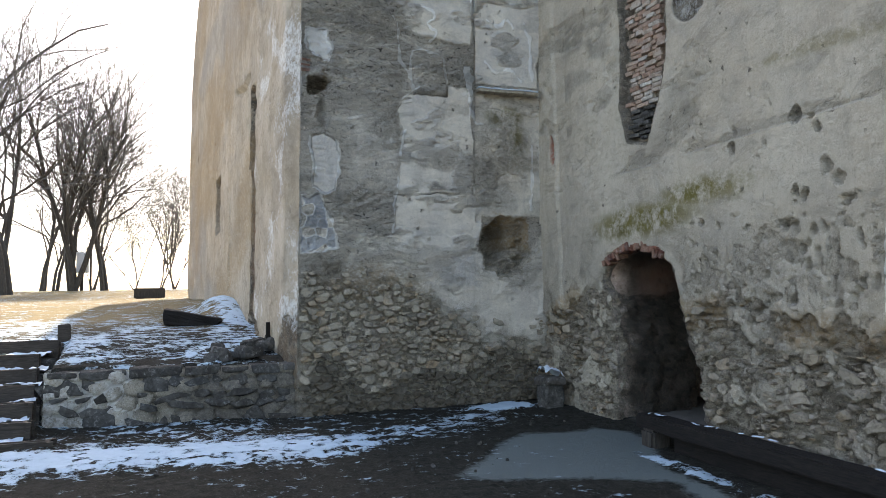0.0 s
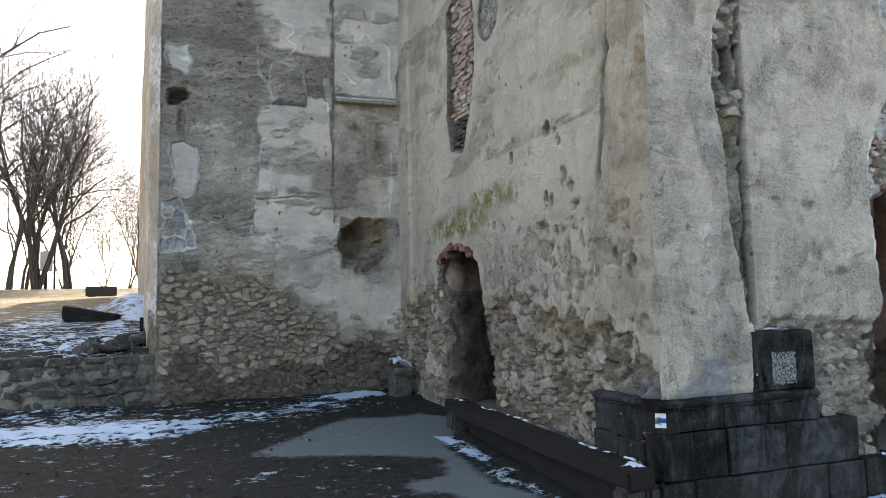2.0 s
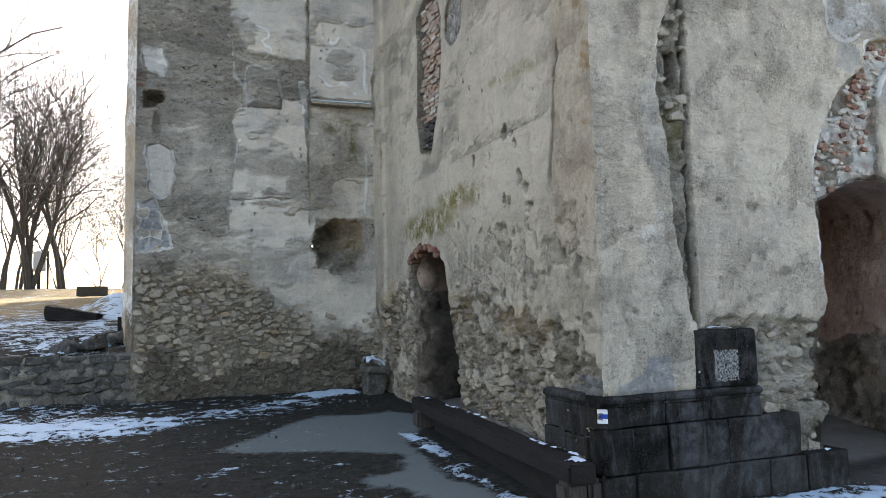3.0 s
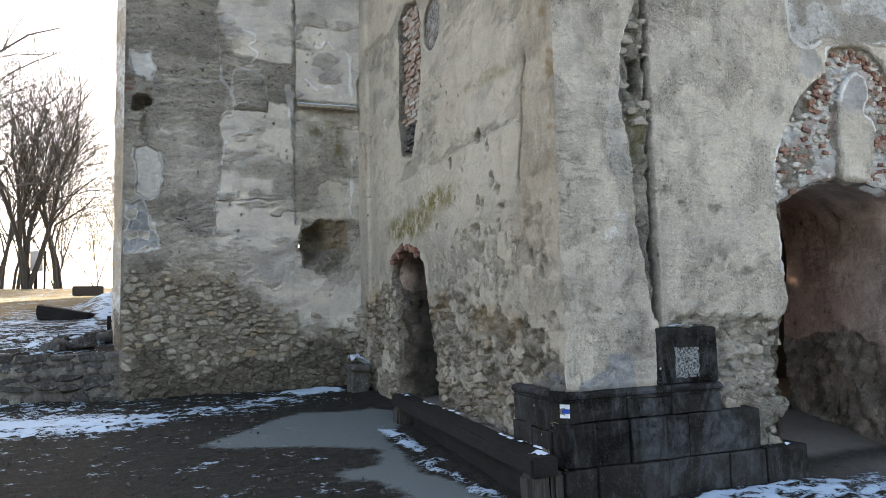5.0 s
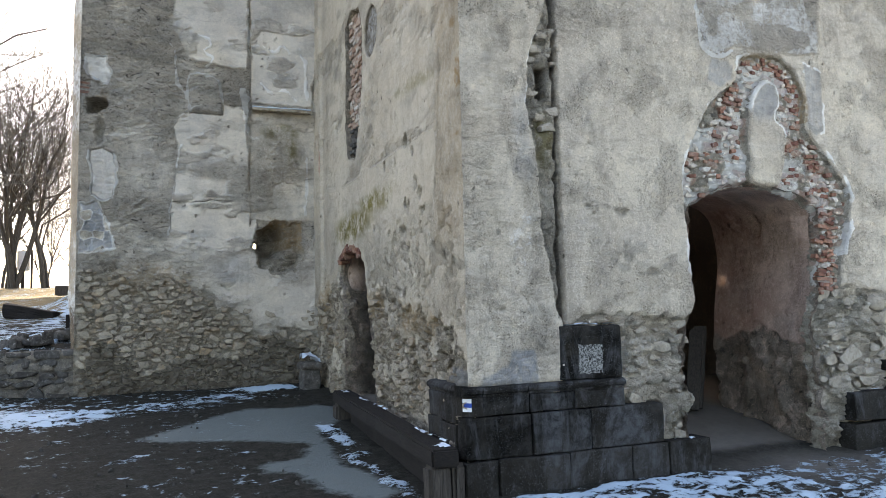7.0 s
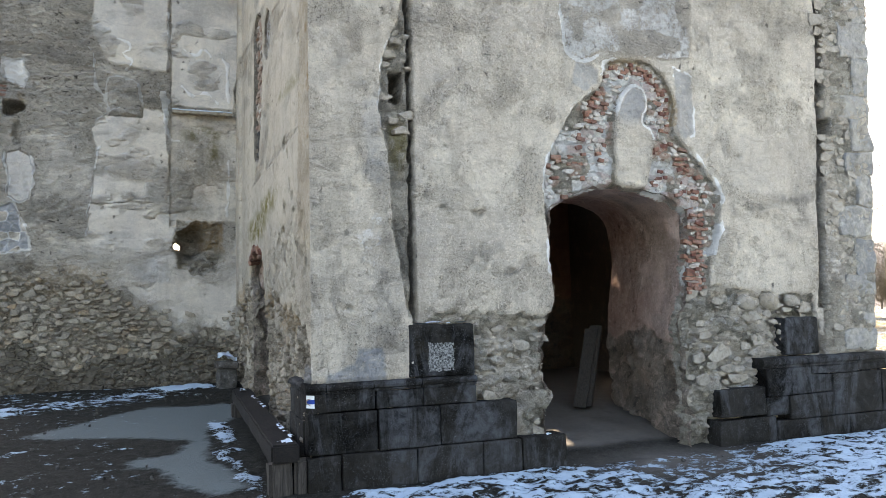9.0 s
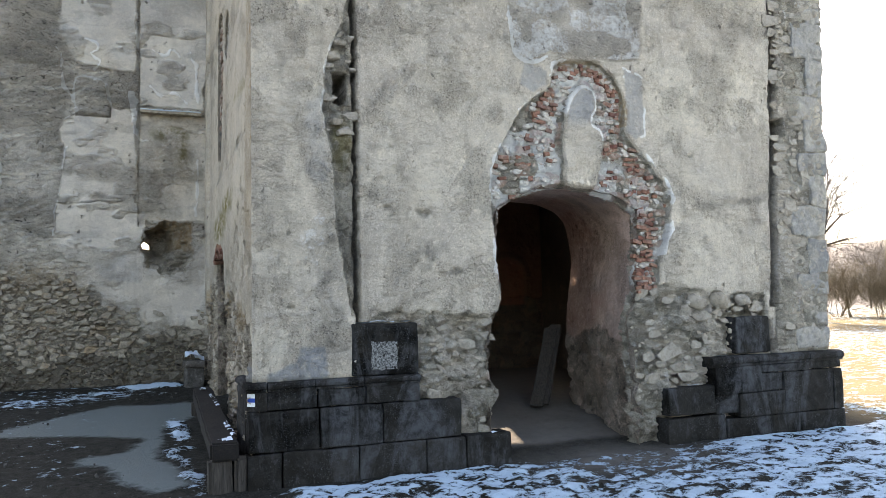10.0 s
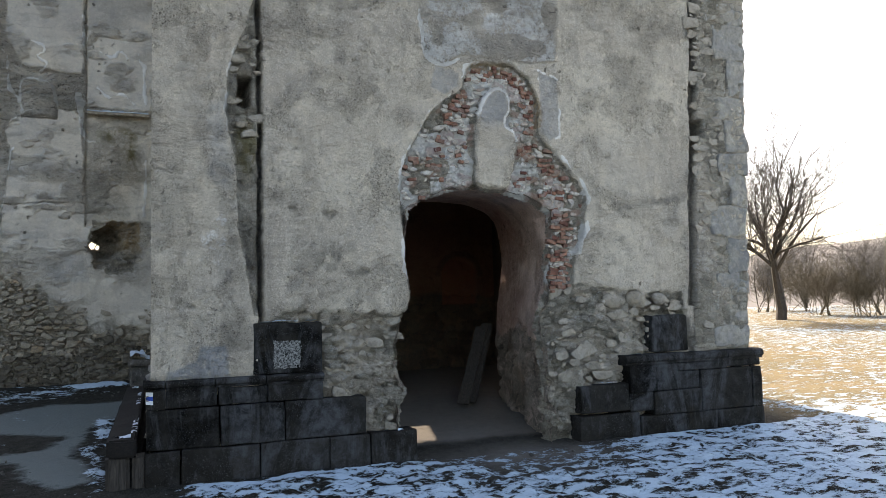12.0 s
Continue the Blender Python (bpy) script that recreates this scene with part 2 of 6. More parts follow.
def stone_material(name, tones, speck=(0.08, 0.075, 0.07), rough=0.9, scale=16, smear=None, amount=0.5):
    s = Shade(name)
    r = s.math("ADD", s.math("MULTIPLY", s.chance(), 0.5), s.math("MULTIPLY", s.island(), 0.5))
    n = len(tones) - 1
    col = s.ramp(r, *[(i / n, t) for i, t in enumerate(tones)])
    blot, fine, grit = s.noise(4.5, 7, 0.7, warp=0.8), s.noise(scale, 8, 0.74, warp=0.5), s.noise(scale * 5, 5, 0.7)
    col = s.mix(s.math("MULTIPLY", s.ramp(fine, (0.48, 0.0), (0.64, 1.0)), 0.7), col, speck)
    col = s.mix(s.math("MULTIPLY", s.ramp(fine, (0.33, 1.0), (0.44, 0.0)), 0.5), col, (0.46, 0.44, 0.40))
    col = s.mix(s.math("MULTIPLY", s.ramp(grit, (0.54, 0.0), (0.7, 1.0)), 0.35), col, speck)
    if smear:
        col = s.mix(s.math("MULTIPLY", s.ramp(blot, (0.46, 0.0), (0.58, 1.0)), amount), col, s.mix(s.ramp(fine, (0.4, 0.0), (0.6, 1.0)), smear, tuple(c * 0.6 for c in smear)))
    return s.done(col, rough, s.bump(s.math("ADD", fine, s.math("MULTIPLY", grit, 0.35)), 1.0, 0.03), spec=0.1)


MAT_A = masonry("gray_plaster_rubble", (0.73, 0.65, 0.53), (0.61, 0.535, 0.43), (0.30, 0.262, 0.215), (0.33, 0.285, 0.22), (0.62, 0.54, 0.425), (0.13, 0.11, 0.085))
MAT_B = masonry("beige_plaster_rubble", (0.60, 0.52, 0.40), (0.525, 0.445, 0.335), (0.30, 0.25, 0.188), (0.26, 0.215, 0.16), (0.46, 0.385, 0.29), (0.13, 0.105, 0.078), 0.7)
MAT_C = masonry("pale_plaster_rubble", (0.69, 0.595, 0.465), (0.575, 0.49, 0.38), (0.28, 0.23, 0.182), (0.28, 0.245, 0.19), (0.60, 0.535, 0.43), (0.20, 0.17, 0.13), 1.35)
MAT_SIDE = masonry("ochre_plaster_rubble", (0.60, 0.495, 0.37), (0.48, 0.375, 0.26), (0.26, 0.195, 0.135), (0.20, 0.14, 0.09), (0.34, 0.25, 0.165))
# room plaster, toned dark brown
MAT_ROOM = masonry("dark_brown_plaster", (0.34, 0.235, 0.165), (0.26, 0.17, 0.115), (0.12, 0.08, 0.055), (0.13, 0.10, 0.075), (0.24, 0.19, 0.14))
MAT_REVEAL = masonry("pinkish_worn_plaster", (0.82, 0.64, 0.52), (0.68, 0.48, 0.37), (0.40, 0.25, 0.185), (0.26, 0.22, 0.175), (0.48, 0.40, 0.32), (0.12, 0.10, 0.08))
MAT_RUBBLE_A = stone_material("rubble_grey_brown", [(0.25, 0.21, 0.16), (0.36, 0.30, 0.225), (0.46, 0.39, 0.295), (0.29, 0.245, 0.185), (0.40, 0.29, 0.18), (0.54, 0.475, 0.37), (0.30, 0.28, 0.245)], smear=(0.42, 0.36, 0.275), amount=0.8)
MAT_RUBBLE_B = stone_material("rubble_beige", [(0.27, 0.22, 0.165), (0.34, 0.285, 0.215), (0.40, 0.335, 0.25), (0.36, 0.25, 0.145), (0.31, 0.265, 0.215)], (0.11, 0.09, 0.07), smear=(0.37, 0.31, 0.235), amount=0.9)
MAT_RUBBLE_C = stone_material("rubble_pale", [(0.27, 0.23, 0.18), (0.36, 0.31, 0.245), (0.41, 0.355, 0.285), (0.31, 0.255, 0.185), (0.43, 0.375, 0.30)], (0.15, 0.125, 0.098), smear=(0.42, 0.365, 0.29), amount=0.95)
MAT_RUBBLE_DAMP = stone_material("rubble_damp", [(0.075, 0.064, 0.05), (0.14, 0.12, 0.09), (0.20, 0.17, 0.127), (0.11, 0.093, 0.07), (0.17, 0.122, 0.075), (0.26, 0.225, 0.178)], (0.04, 0.034, 0.027), smear=(0.14, 0.118, 0.09), amount=0.75)
MAT_RUBBLE_T = stone_material("rubble_dark_grey", [(0.035, 0.033, 0.03), (0.075, 0.072, 0.067), (0.05, 0.044, 0.037), (0.13, 0.123, 0.112), (0.07, 0.046, 0.028)], (0.025, 0.022, 0.019), smear=(0.17, 0.158, 0.138), amount=0.45)
MAT_QUOIN = stone_material("quoin_limestone", [(0.25, 0.235, 0.21), (0.32, 0.295, 0.26), (0.23, 0.22, 0.205), (0.36, 0.325, 0.275)], (0.15, 0.138, 0.12), smear=(0.46, 0.41, 0.33), amount=0.75)
MAT_BRICK = stone_material("old_red_brick", [(0.21, 0.07, 0.045), (0.30, 0.125, 0.08), (0.34, 0.18, 0.12), (0.15, 0.055, 0.04), (0.31, 0.14, 0.09)], (0.09, 0.045, 0.035), smear=(0.40, 0.33, 0.26), amount=0.3)
MAT_BRICK_SALMON = stone_material("pale_salmon_brick", [(0.43, 0.29, 0.21), (0.49, 0.37, 0.285), (0.38, 0.235, 0.165), (0.52, 0.43, 0.345), (0.45, 0.32, 0.24)], (0.19, 0.125, 0.095), smear=(0.50, 0.41, 0.32), amount=0.45)
MAT_BRICK_PALE = stone_material("limewashed_brick", [(0.50, 0.44, 0.375), (0.60, 0.55, 0.48), (0.44, 0.34, 0.265), (0.66, 0.61, 0.535), (0.56, 0.475, 0.40)], (0.24, 0.19, 0.15), smear=(0.60, 0.54, 0.455), amount=0.8)


def ashlar_material():
    s = Shade("dark_weathered_granite")
    big, fine, grit = s.noise(1.8, 7, 0.7, warp=0.7), s.noise(9, 8, 0.74, warp=0.4), s.noise(70, 7, 0.8)
    col = s.mix(s.ramp(big, (0.42, 0.0), (0.60, 1.0)), (0.0035, 0.0031, 0.0026), (0.027, 0.0245, 0.021))
    col = s.mix(s.math("MULTIPLY", s.chance(), 0.6), col, (0.030, 0.026, 0.021))
    col = s.mix(s.math("MULTIPLY", s.ramp(fine, (0.50, 0.0), (0.66, 1.0)), 0.5), col, (0.05, 0.049, 0.047))
    col = s.mix(s.math("MULTIPLY", s.ramp(grit, (0.56, 0.0), (0.66, 1.0)), s.ramp(s.noise(2.6, 6, 0.7), (0.46, 0.06), (0.60, 0.8))), col, (0.20, 0.205, 0.21))
    run = s.noise(1.3, 7, 0.72, (1.6, 1.6, 0.5), 0.8)
    col = s.mix(s.math("MULTIPLY", s.ramp(run, (0.50, 0.0), (0.60, 1.0)), s.ramp(fine, (0.4, 0.25), (0.56, 0.75))), col, (0.085, 0.086, 0.088))
    col = s.mix(s.math("MULTIPLY", s.ramp(s.noise(2.2, 6, 0.7), (0.56, 0.0), (0.66, 1.0)), 0.5), col, (0.03, 0.024, 0.016))
    return s.done(col, 0.75, s.bump(s.math("ADD", fine, s.math("MULTIPLY", grit, 0.5)), 1.0, 0.02), spec=0.05)


def wood_material(name, a, b, axis=(1, 12, 12)):
    s = Shade(name)
    g, w = s.noise(5, 7, 0.7, axis, 0.6), s.noise(2.5, 4)
    col = s.mix(s.ramp(g, (0.35, 0.0), (0.65, 1.0)), a, b)
    col = s.mix(s.math("MULTIPLY", s.ramp(w, (0.5, 0.0), (0.75, 1.0)), 0.4), col, tuple(c * 0.5 for c in a))
    return s.done(col, 0.8, s.bump(g, 0.7, 0.006), spec=0.25)


def snow_material():
    s = Shade("old_snow")
    f, g = s.noise(9, 6, 0.65), s.noise(120, 3, 0.6)
    col = s.mix(f, (0.46, 0.53, 0.59), (0.66, 0.71, 0.75))
    return s.done(col, 0.6, s.bump(s.math("ADD", f, s.math("MULTIPLY", g, 0.2)), 0.5, 0.02), spec=0.3)


def ground_material():
    s = Shade("frozen_ground")
    big, fine, grit, blades = s.noise(0.7, 6, 0.65), s.noise(9, 8, 0.72, warp=0.5), s.noise(60, 5, 0.75), s.noise(26, 6, 0.75, (1, 2.2, 1), 1.2)
    soil = s.mix(s.ramp(fine, (0.35, 0.0), (0.65, 1.0)), (0.0105, 0.0098, 0.0074), (0.036, 0.033, 0.0255))
    soil = s.mix(s.math("MULTIPLY", s.ramp(grit, (0.53, 0.0), (0.64, 1.0)), 0.55), soil, (0.088, 0.086, 0.075))
    soil = s.mix(s.math("MULTIPLY", s.ramp(s.noise(24, 6, 0.7), (0.56, 0.0), (0.66, 1.0)), 0.6), soil, (0.068, 0.064, 0.052))
    dust = s.mix(fine, (0.11, 0.097, 0.083), (0.20, 0.178, 0.152))
    col = s.mix(s.attr("dust"), soil, dust)
    straw = s.mix(s.ramp(blades, (0.35, 0.0), (0.65, 1.0)), (0.12, 0.09, 0.05), (0.27, 0.215, 0.125))
    col = s.mix(s.attr("grass"), col, s.mix(s.ramp(big, (0.4, 0.0), (0.6, 0.6)), straw, (0.12, 0.105, 0.06)))
    ice = s.mix(big, (0.098, 0.113, 0.107), (0.146, 0.167, 0.158))
    icy = s.ramp(s.math("ADD", s.attr("ice"), s.math("MULTIPLY", s.math("SUBTRACT", fine, 0.5), 1.1)), (0.34, 0.0), (0.66, 1.0))
    col = s.mix(icy, col, s.mix(s.math("MULTIPLY", s.ramp(fine, (0.5, 0.0), (0.7, 1.0)), 0.35), ice, (0.10, 0.092, 0.08)))
    cover = s.math("ADD", s.attr("snow"), s.math("MULTIPLY", s.math("SUBTRACT", blades, 0.5), 0.55))
    cover = s.math("ADD", cover, s.math("MULTIPLY", s.math("SUBTRACT", fine, 0.5), 1.2))
    cover = s.math("ADD", cover, s.math("MULTIPLY", s.math("SUBTRACT", s.noise(3.4, 6, 0.7, (1, 1.6, 1)), 0.5), 1.6))
    white = s.ramp(cover, (0.47, 0.0), (0.56, 1.0))
    col = s.mix(white, col, s.mix(fine, (0.33, 0.425, 0.495), (0.53, 0.64, 0.71)))
    h = s.math("ADD", s.math("ADD", fine, s.math("MULTIPLY", grit, 0.5)), s.math("MULTIPLY", white, 0.9))
    rough = s.mix(icy, (0.95, 0.95, 0.95), (0.5, 0.5, 0.5))
    return s.done(col, rough, s.bump(h, 0.9, 0.025), spec=0.08)


def plain_material(name, a, b, scale=20, rough=0.8, strength=0.3, metal=0.0):
    s = Shade(name)
    n = s.noise(scale, 6, 0.65)
    return s.done(s.mix(n, a, b), rough, s.bump(n, strength, 0.01), metal)


MAT_ASHLAR, MAT_SNOW, MAT_GROUND = ashlar_material(), snow_material(), ground_material()
MAT_BEAM = wood_material("dark_wet_oak", (0.004, 0.0031, 0.0025), (0.018, 0.0135, 0.0105), (12, 1.2, 12))
MAT_POST = wood_material("weathered_post", (0.02, 0.017, 0.014), (0.07, 0.058, 0.047), (12, 12, 1.2))
MAT_LOG = wood_material("dark_step_timber", (0.022, 0.018, 0.014), (0.07, 0.055, 0.042), (1.2, 12, 12))
MAT_BOARD = wood_material("grey_board", (0.03, 0.026, 0.021), (0.075, 0.063, 0.052), (12, 12, 1.0))
MAT_BARK = wood_material("bark", (0.04, 0.034, 0.028), (0.10, 0.085, 0.07), (8, 8, 1.5))
MAT_TWIG = plain_material("twigs", (0.075, 0.068, 0.06), (0.16, 0.145, 0.128))
MAT_SHRUB = plain_material("shrub_twigs", (0.075, 0.062, 0.042), (0.16, 0.135, 0.09))
MAT_WHITE = plain_material("white_paint", (0.66, 0.66, 0.64), (0.82, 0.82, 0.80), 60)
MAT_BLUE = plain_material("blue_paint", (0.02, 0.06, 0.30), (0.03, 0.09, 0.38), 60)
MAT_CEMENT = plain_material("blue_grey_cement", (0.20, 0.225, 0.25), (0.30, 0.32, 0.335), 25)
limewash = Shade("pale_worn_limewash")
MAT_LIMEPATCH = limewash.done(limewash.ramp(limewash.noise(48, 6, 0.75), (0.42, (0.015, 0.015, 0.015)), (0.60, (0.27, 0.265, 0.245))), 0.9)
MAT_PRINT = plain_material("dark_print", (0.05, 0.06, 0.05), (0.09, 0.10, 0.08))
MAT_HILL = plain_material("far_wooded_hill", (0.10, 0.09, 0.08), (0.20, 0.18, 0.165), 0.06)


# ---- building helpers ----
def thing(name, label, category, at=(0, 0, 0), group="", kind=""):
    ob = new(name)
    ob.location = at
    return tagged(ob, label, category, group, kind)


def mesh_of(name, bm, material, smooth=False):
    me = bpy.data.meshes.new(name)
    bm.to_mesh(me)
    bm.free()
    me.materials.append(material)
    if smooth:
        me.shade_smooth()
    return me


def attach(name, me, parent, m=None, label=""):
    ob = new(name, me)
    if parent is not None:
        ob.parent = parent
        ob.matrix_parent_inverse = Matrix.Translation(-parent.location)
    if m is not None:
        ob.matrix_basis = m
    return tagged(ob, label)


def part(name, bm, material, parent, label="", smooth=False):
    return attach(name, mesh_of(name, bm, material, smooth), parent, None, label)


def box_bm(x0, x1, y0, y1, z0, z1, bevel=0.0, rough=0.0, cuts=0, seed=1):
    bm = bmesh.new()
    bmesh.ops.create_cube(bm, size=1)
    for v in bm.verts:
        v.co = Vector((x0 + (v.co.x + 0.5) * (x1 - x0), y0 + (v.co.y + 0.5) * (y1 - y0), z0 + (v.co.z + 0.5) * (z1 - z0)))
    if bevel:
        bmesh.ops.bevel(bm, geom=bm.edges[:], offset=bevel, segments=2, profile=0.6, affect="EDGES")
    if cuts:
        bmesh.ops.subdivide_edges(bm, edges=[e for e in bm.edges if e.calc_length() > 0.12], cuts=cuts, use_grid_fill=True)
    if rough:
        for v in bm.verts:
            v.co += noise.noise_vector(v.co * 5 + Vector((seed * 3.1, seed, 0))) * rough
    return bm


def sheet(name, xyz, keep, attrs, material, smooth=True):
    """A mesh from a grid of places (rows, columns, 3); faces where keep is true."""
    nv, nu = xyz.shape[:2]
    idx = np.arange(nv * nu).reshape(nv, nu)
    quads = np.stack([idx[:-1, :-1], idx[:-1, 1:], idx[1:, 1:], idx[1:, :-1]], -1)[keep].reshape(-1, 4)
    used = np.unique(quads)
    back = np.zeros(nv * nu, np.int64)
    back[used] = np.arange(len(used))
    quads = back[quads]
    me = bpy.data.meshes.new(name)
    me.vertices.add(len(used))
    me.vertices.foreach_set("co", xyz.reshape(-1, 3)[used].astype(np.float32).ravel())
    me.loops.add(quads.size)
    me.loops.foreach_set("vertex_index", quads.ravel().astype(np.int32))
    me.polygons.add(len(quads))
    me.polygons.foreach_set("loop_start", np.arange(0, quads.size, 4, dtype=np.int32))
    for key, val in attrs.items():
        a = me.attributes.new(key, "FLOAT", "POINT")
        a.data.foreach_set("value", np.broadcast_to(val, (nv, nu)).reshape(-1)[used].astype(np.float32))
    me.update(calc_edges=True)
    me.validate()
    me.materials.append(material)
    if smooth:
        me.shade_smooth()
    return me


def quad_keep(mask):
    return mask[:-1, :-1] & mask[1:, :-1] & mask[:-1, 1:] & mask[1:, 1:]


def axis_steps(*runs):
    """Places along an axis: runs of (start, end, spacing)."""
    out = [np.linspace(a, b, max(2, int(round((b - a) / d)) + 1))[:-1] for a, b, d in runs]
    return np.concatenate(out + [np.array([runs[-1][1]])])


# rubble: a few lumpy stones, shared by all walls
def lump(seed, n=7):
    r = random.Random(seed)
    bm = bmesh.new()
    radii = [1 + r.uniform(-0.42, 0.25) for _ in range(n)]
    rings = []
    for k, (scale, h) in enumerate(((1.0, -0.9), (0.98, 0.55), (0.82, 0.92))):
        ring = []
        for i in range(n):
            a = 2 * math.pi * (i + r.uniform(-0.15, 0.15)) / n
            sq = 1 / max(abs(math.cos(a)), abs(math.sin(a))) ** 0.55
            ring.append(bm.verts.new((0.5 * radii[i] * scale * sq * math.cos(a), h + r.uniform(-0.22, 0.22) * (k > 0), 0.5 * radii[i] * scale * sq * math.sin(a))))
        rings.append(ring)
    top = bm.verts.new((r.uniform(-0.2, 0.2), 1.0, r.uniform(-0.2, 0.2)))
    for lo, hi in zip(rings, rings[1:]):
        for i in range(n):
            bm.faces.new((lo[i], lo[(i + 1) % n], hi[(i + 1) % n], hi[i]))
    for i in range(n):
        bm.faces.new((rings[-1][i], rings[-1][(i + 1) % n], top))
    bmesh.ops.recalc_face_normals(bm, faces=bm.faces[:])
    return bm


LUMPS = {}


def lumps(material):
    if material.name not in LUMPS:
        LUMPS[material.name] = [mesh_of("stone", lump(40 + i), material) for i in range(16)]
    return LUMPS[material.name]


def rubble(parent, material, place, wanted, u0, u1, v0, v1, size, seed, single, proud=0.03, name="stone"):
    """Stones laid in rough courses. place(u, v) gives the pose on the wall; wanted(u, v) says where; those where single(u, v) holds are parts, the rest one joined mesh."""
    r = random.Random(seed)
    shapes = lumps(material)
    rest_v, rest_f, count, base = [], [], 0, 0
    size = (size[0] * 1.1, size[1])
    v = v0
    while v < v1:
        h = size[1] * r.uniform(0.5, 1.6)
        u = u0 - r.uniform(0, size[0])
        while u < u1:
            w = size[0] * r.choice((0.45, 0.6, 0.8, 1.0, 1.0, 1.3, 1.7)) * r.uniform(0.85, 1.15)
            hh = h * r.uniform(0.55, 1.15)
            cu, cv = u + w / 2, v + h / 2 + r.uniform(-0.2, 0.2) * h
            u += w * r.uniform(0.96, 1.08)
            if not (u0 < cu < u1) or not wanted(cu, cv):
                continue
            m = place(cu, cv) @ pose(0, 0, 0, r.uniform(-9, 9), r.uniform(-14, 14), r.uniform(-9, 9)) @ Matrix.Diagonal((w * 1.0, proud * r.uniform(0.4, 1.5), hh * 1.0, 1))
            me = shapes[r.randrange(len(shapes))]
            if count < 300 and single(cu, cv):
                attach(name, me, parent, m)
                count += 1
            else:
                co = np.array([m @ q.co for q in me.vertices])
                rest_v.append(co)
                rest_f += [tuple(base + i for i in p.vertices) for p in me.polygons]
                base += len(co)
        v += h
    if rest_v:
        me = bpy.data.meshes.new("rubble_fill")
        me.from_pydata(np.concatenate(rest_v).tolist(), [], rest_f)
        me.materials.append(material)
        ob = attach("rubble_fill", me, parent)
        ob["kind"] = "stuff"
    return count


def scatter(parent, material, place, wanted, u0, u1, v0, v1, tries, seed, small=0.05, large=0.27, proud=0.045, long=(0.9, 1.2), tall=(0.45, 0.8), tight=0.50):
    """Stones of all sizes bedded at random in eroded mortar; the first 300 are parts, the rest one joined mesh."""
    r = random.Random(seed)
    shapes = lumps(material)
    laid, rest_v, rest_f, base, n = np.zeros((tries, 3)), [], [], 0, 0
    for k in range(tries):
        s_ = large - (large - small) * min(1.0, k / (0.55 * tries)) ** 0.6
        s_ *= r.uniform(0.8, 1.15)
        cu, cv = r.uniform(u0, u1), r.uniform(v0, v1)
        if not wanted(cu, cv) or np.any((cu - laid[:n, 0]) ** 2 + ((cv - laid[:n, 1]) * 1.6) ** 2 < (tight * (s_ + laid[:n, 2])) ** 2):
            continue
        laid[n] = cu, cv, s_
        n += 1
        m = place(cu, cv) @ pose(0, 0, 0, r.uniform(-10, 10), r.uniform(-11, 11), r.uniform(-10, 10)) @ Matrix.Diagonal((s_ * r.uniform(*long), proud * r.uniform(0.4, 1.5), s_ * r.uniform(*tall), 1))
        me = shapes[r.randrange(len(shapes))]
        if n <= 300:
            attach("stone", me, parent, m)
        else:
            co = np.array([m @ q.co for q in me.vertices])
            rest_v.append(co)
            rest_f += [tuple(base + i for i in p.vertices) for p in me.polygons]
            base += len(co)
    if rest_v:
        me = bpy.data.meshes.new("rubble_fill")
        me.from_pydata(np.concatenate(rest_v).tolist(), [], rest_f)
        me.materials.append(material)
        attach("rubble_fill", me, parent)["kind"] = "stuff"


# ---- ground: one sheet to the horizon ----
def interp(x, xs, ys):
    return np.interp(x, xs, ys)


def ground_height(x, y):
    court = 0.058 * np.clip(y, 0, 7.2) + 0.0 * x
    inside = 0.12 * np.clip(y, 0, 3.0)
    z = court * step(-x, -0.6, 0.3) + inside * step(x, -0.3, 0.6)
    lawn = 0.021 * np.clip(np.hypot(np.clip(x - 6.5, 0, None), np.clip(y, 0, None)) - 1.0, 0, 32)
    z = z + step(x, 6.8, 8.5) * (lawn - z)
    hill = interp(y, [7.0, 9, 11.5, 17, 31, 45, 60, 110, 400], [1.08, 1.36, 1.62, 2.12, 2.52, 3.35, 3.6, 2.0, 0.0])
    terrace = step(y, 7.42 - 0.12 * (x + 6.9), 7.62 - 0.12 * (x + 6.9)) * step(x, -7.05, -6.9)
    stairs = step(y, 6.3, 10.4) * step(-x, 6.9, 7.05)
    hill = hill + 0.38 * np.exp(-(((x + 4.35) / 0.55) ** 2 + ((y - 13.6) / 1.9) ** 2))
    up = np.clip(terrace + stairs, 0, 1) * step(-x, 3.2, 3.6)
    z = z + up * (hill - z)
    far = step(np.hypot(x, y), 60, 140)
    z = z * (1 - far) - 3.0 * far
    return z


gx = np.concatenate([-np.geomspace(900, 8.3, 70), axis_steps((-8, 9.5, 0.045)), np.geomspace(9.8, 900, 70)])
gy = np.concatenate([-np.geomspace(900, 3.4, 50), axis_steps((-3, 8.6, 0.045), (8.65, 18, 0.12)), np.geomspace(18.3, 900, 60)])
X, Y = np.meshgrid(gx, gy)
near_path = box2(X, Y, -8.5, 9.5, -3.2, 9.5)
Z = ground_height(X, Y)
wx, wy = X + 0.35 * fbm(X * 1.3, Y * 1.3, 5), Y + 0.35 * fbm(X * 1.3, Y * 1.3, 9)
ridge = interp(wx, [-9, -7, -3.5, -1.6, -0.6], [5.5, 5.5, 5.15, 5.85, 6.3])
snow = (0.50 + 0.26 * step(-wx, 2.6, 4.6)) * np.exp(-(((wy - ridge) / 0.8) ** 2)) * step(-wx, 0.35, 1.6)
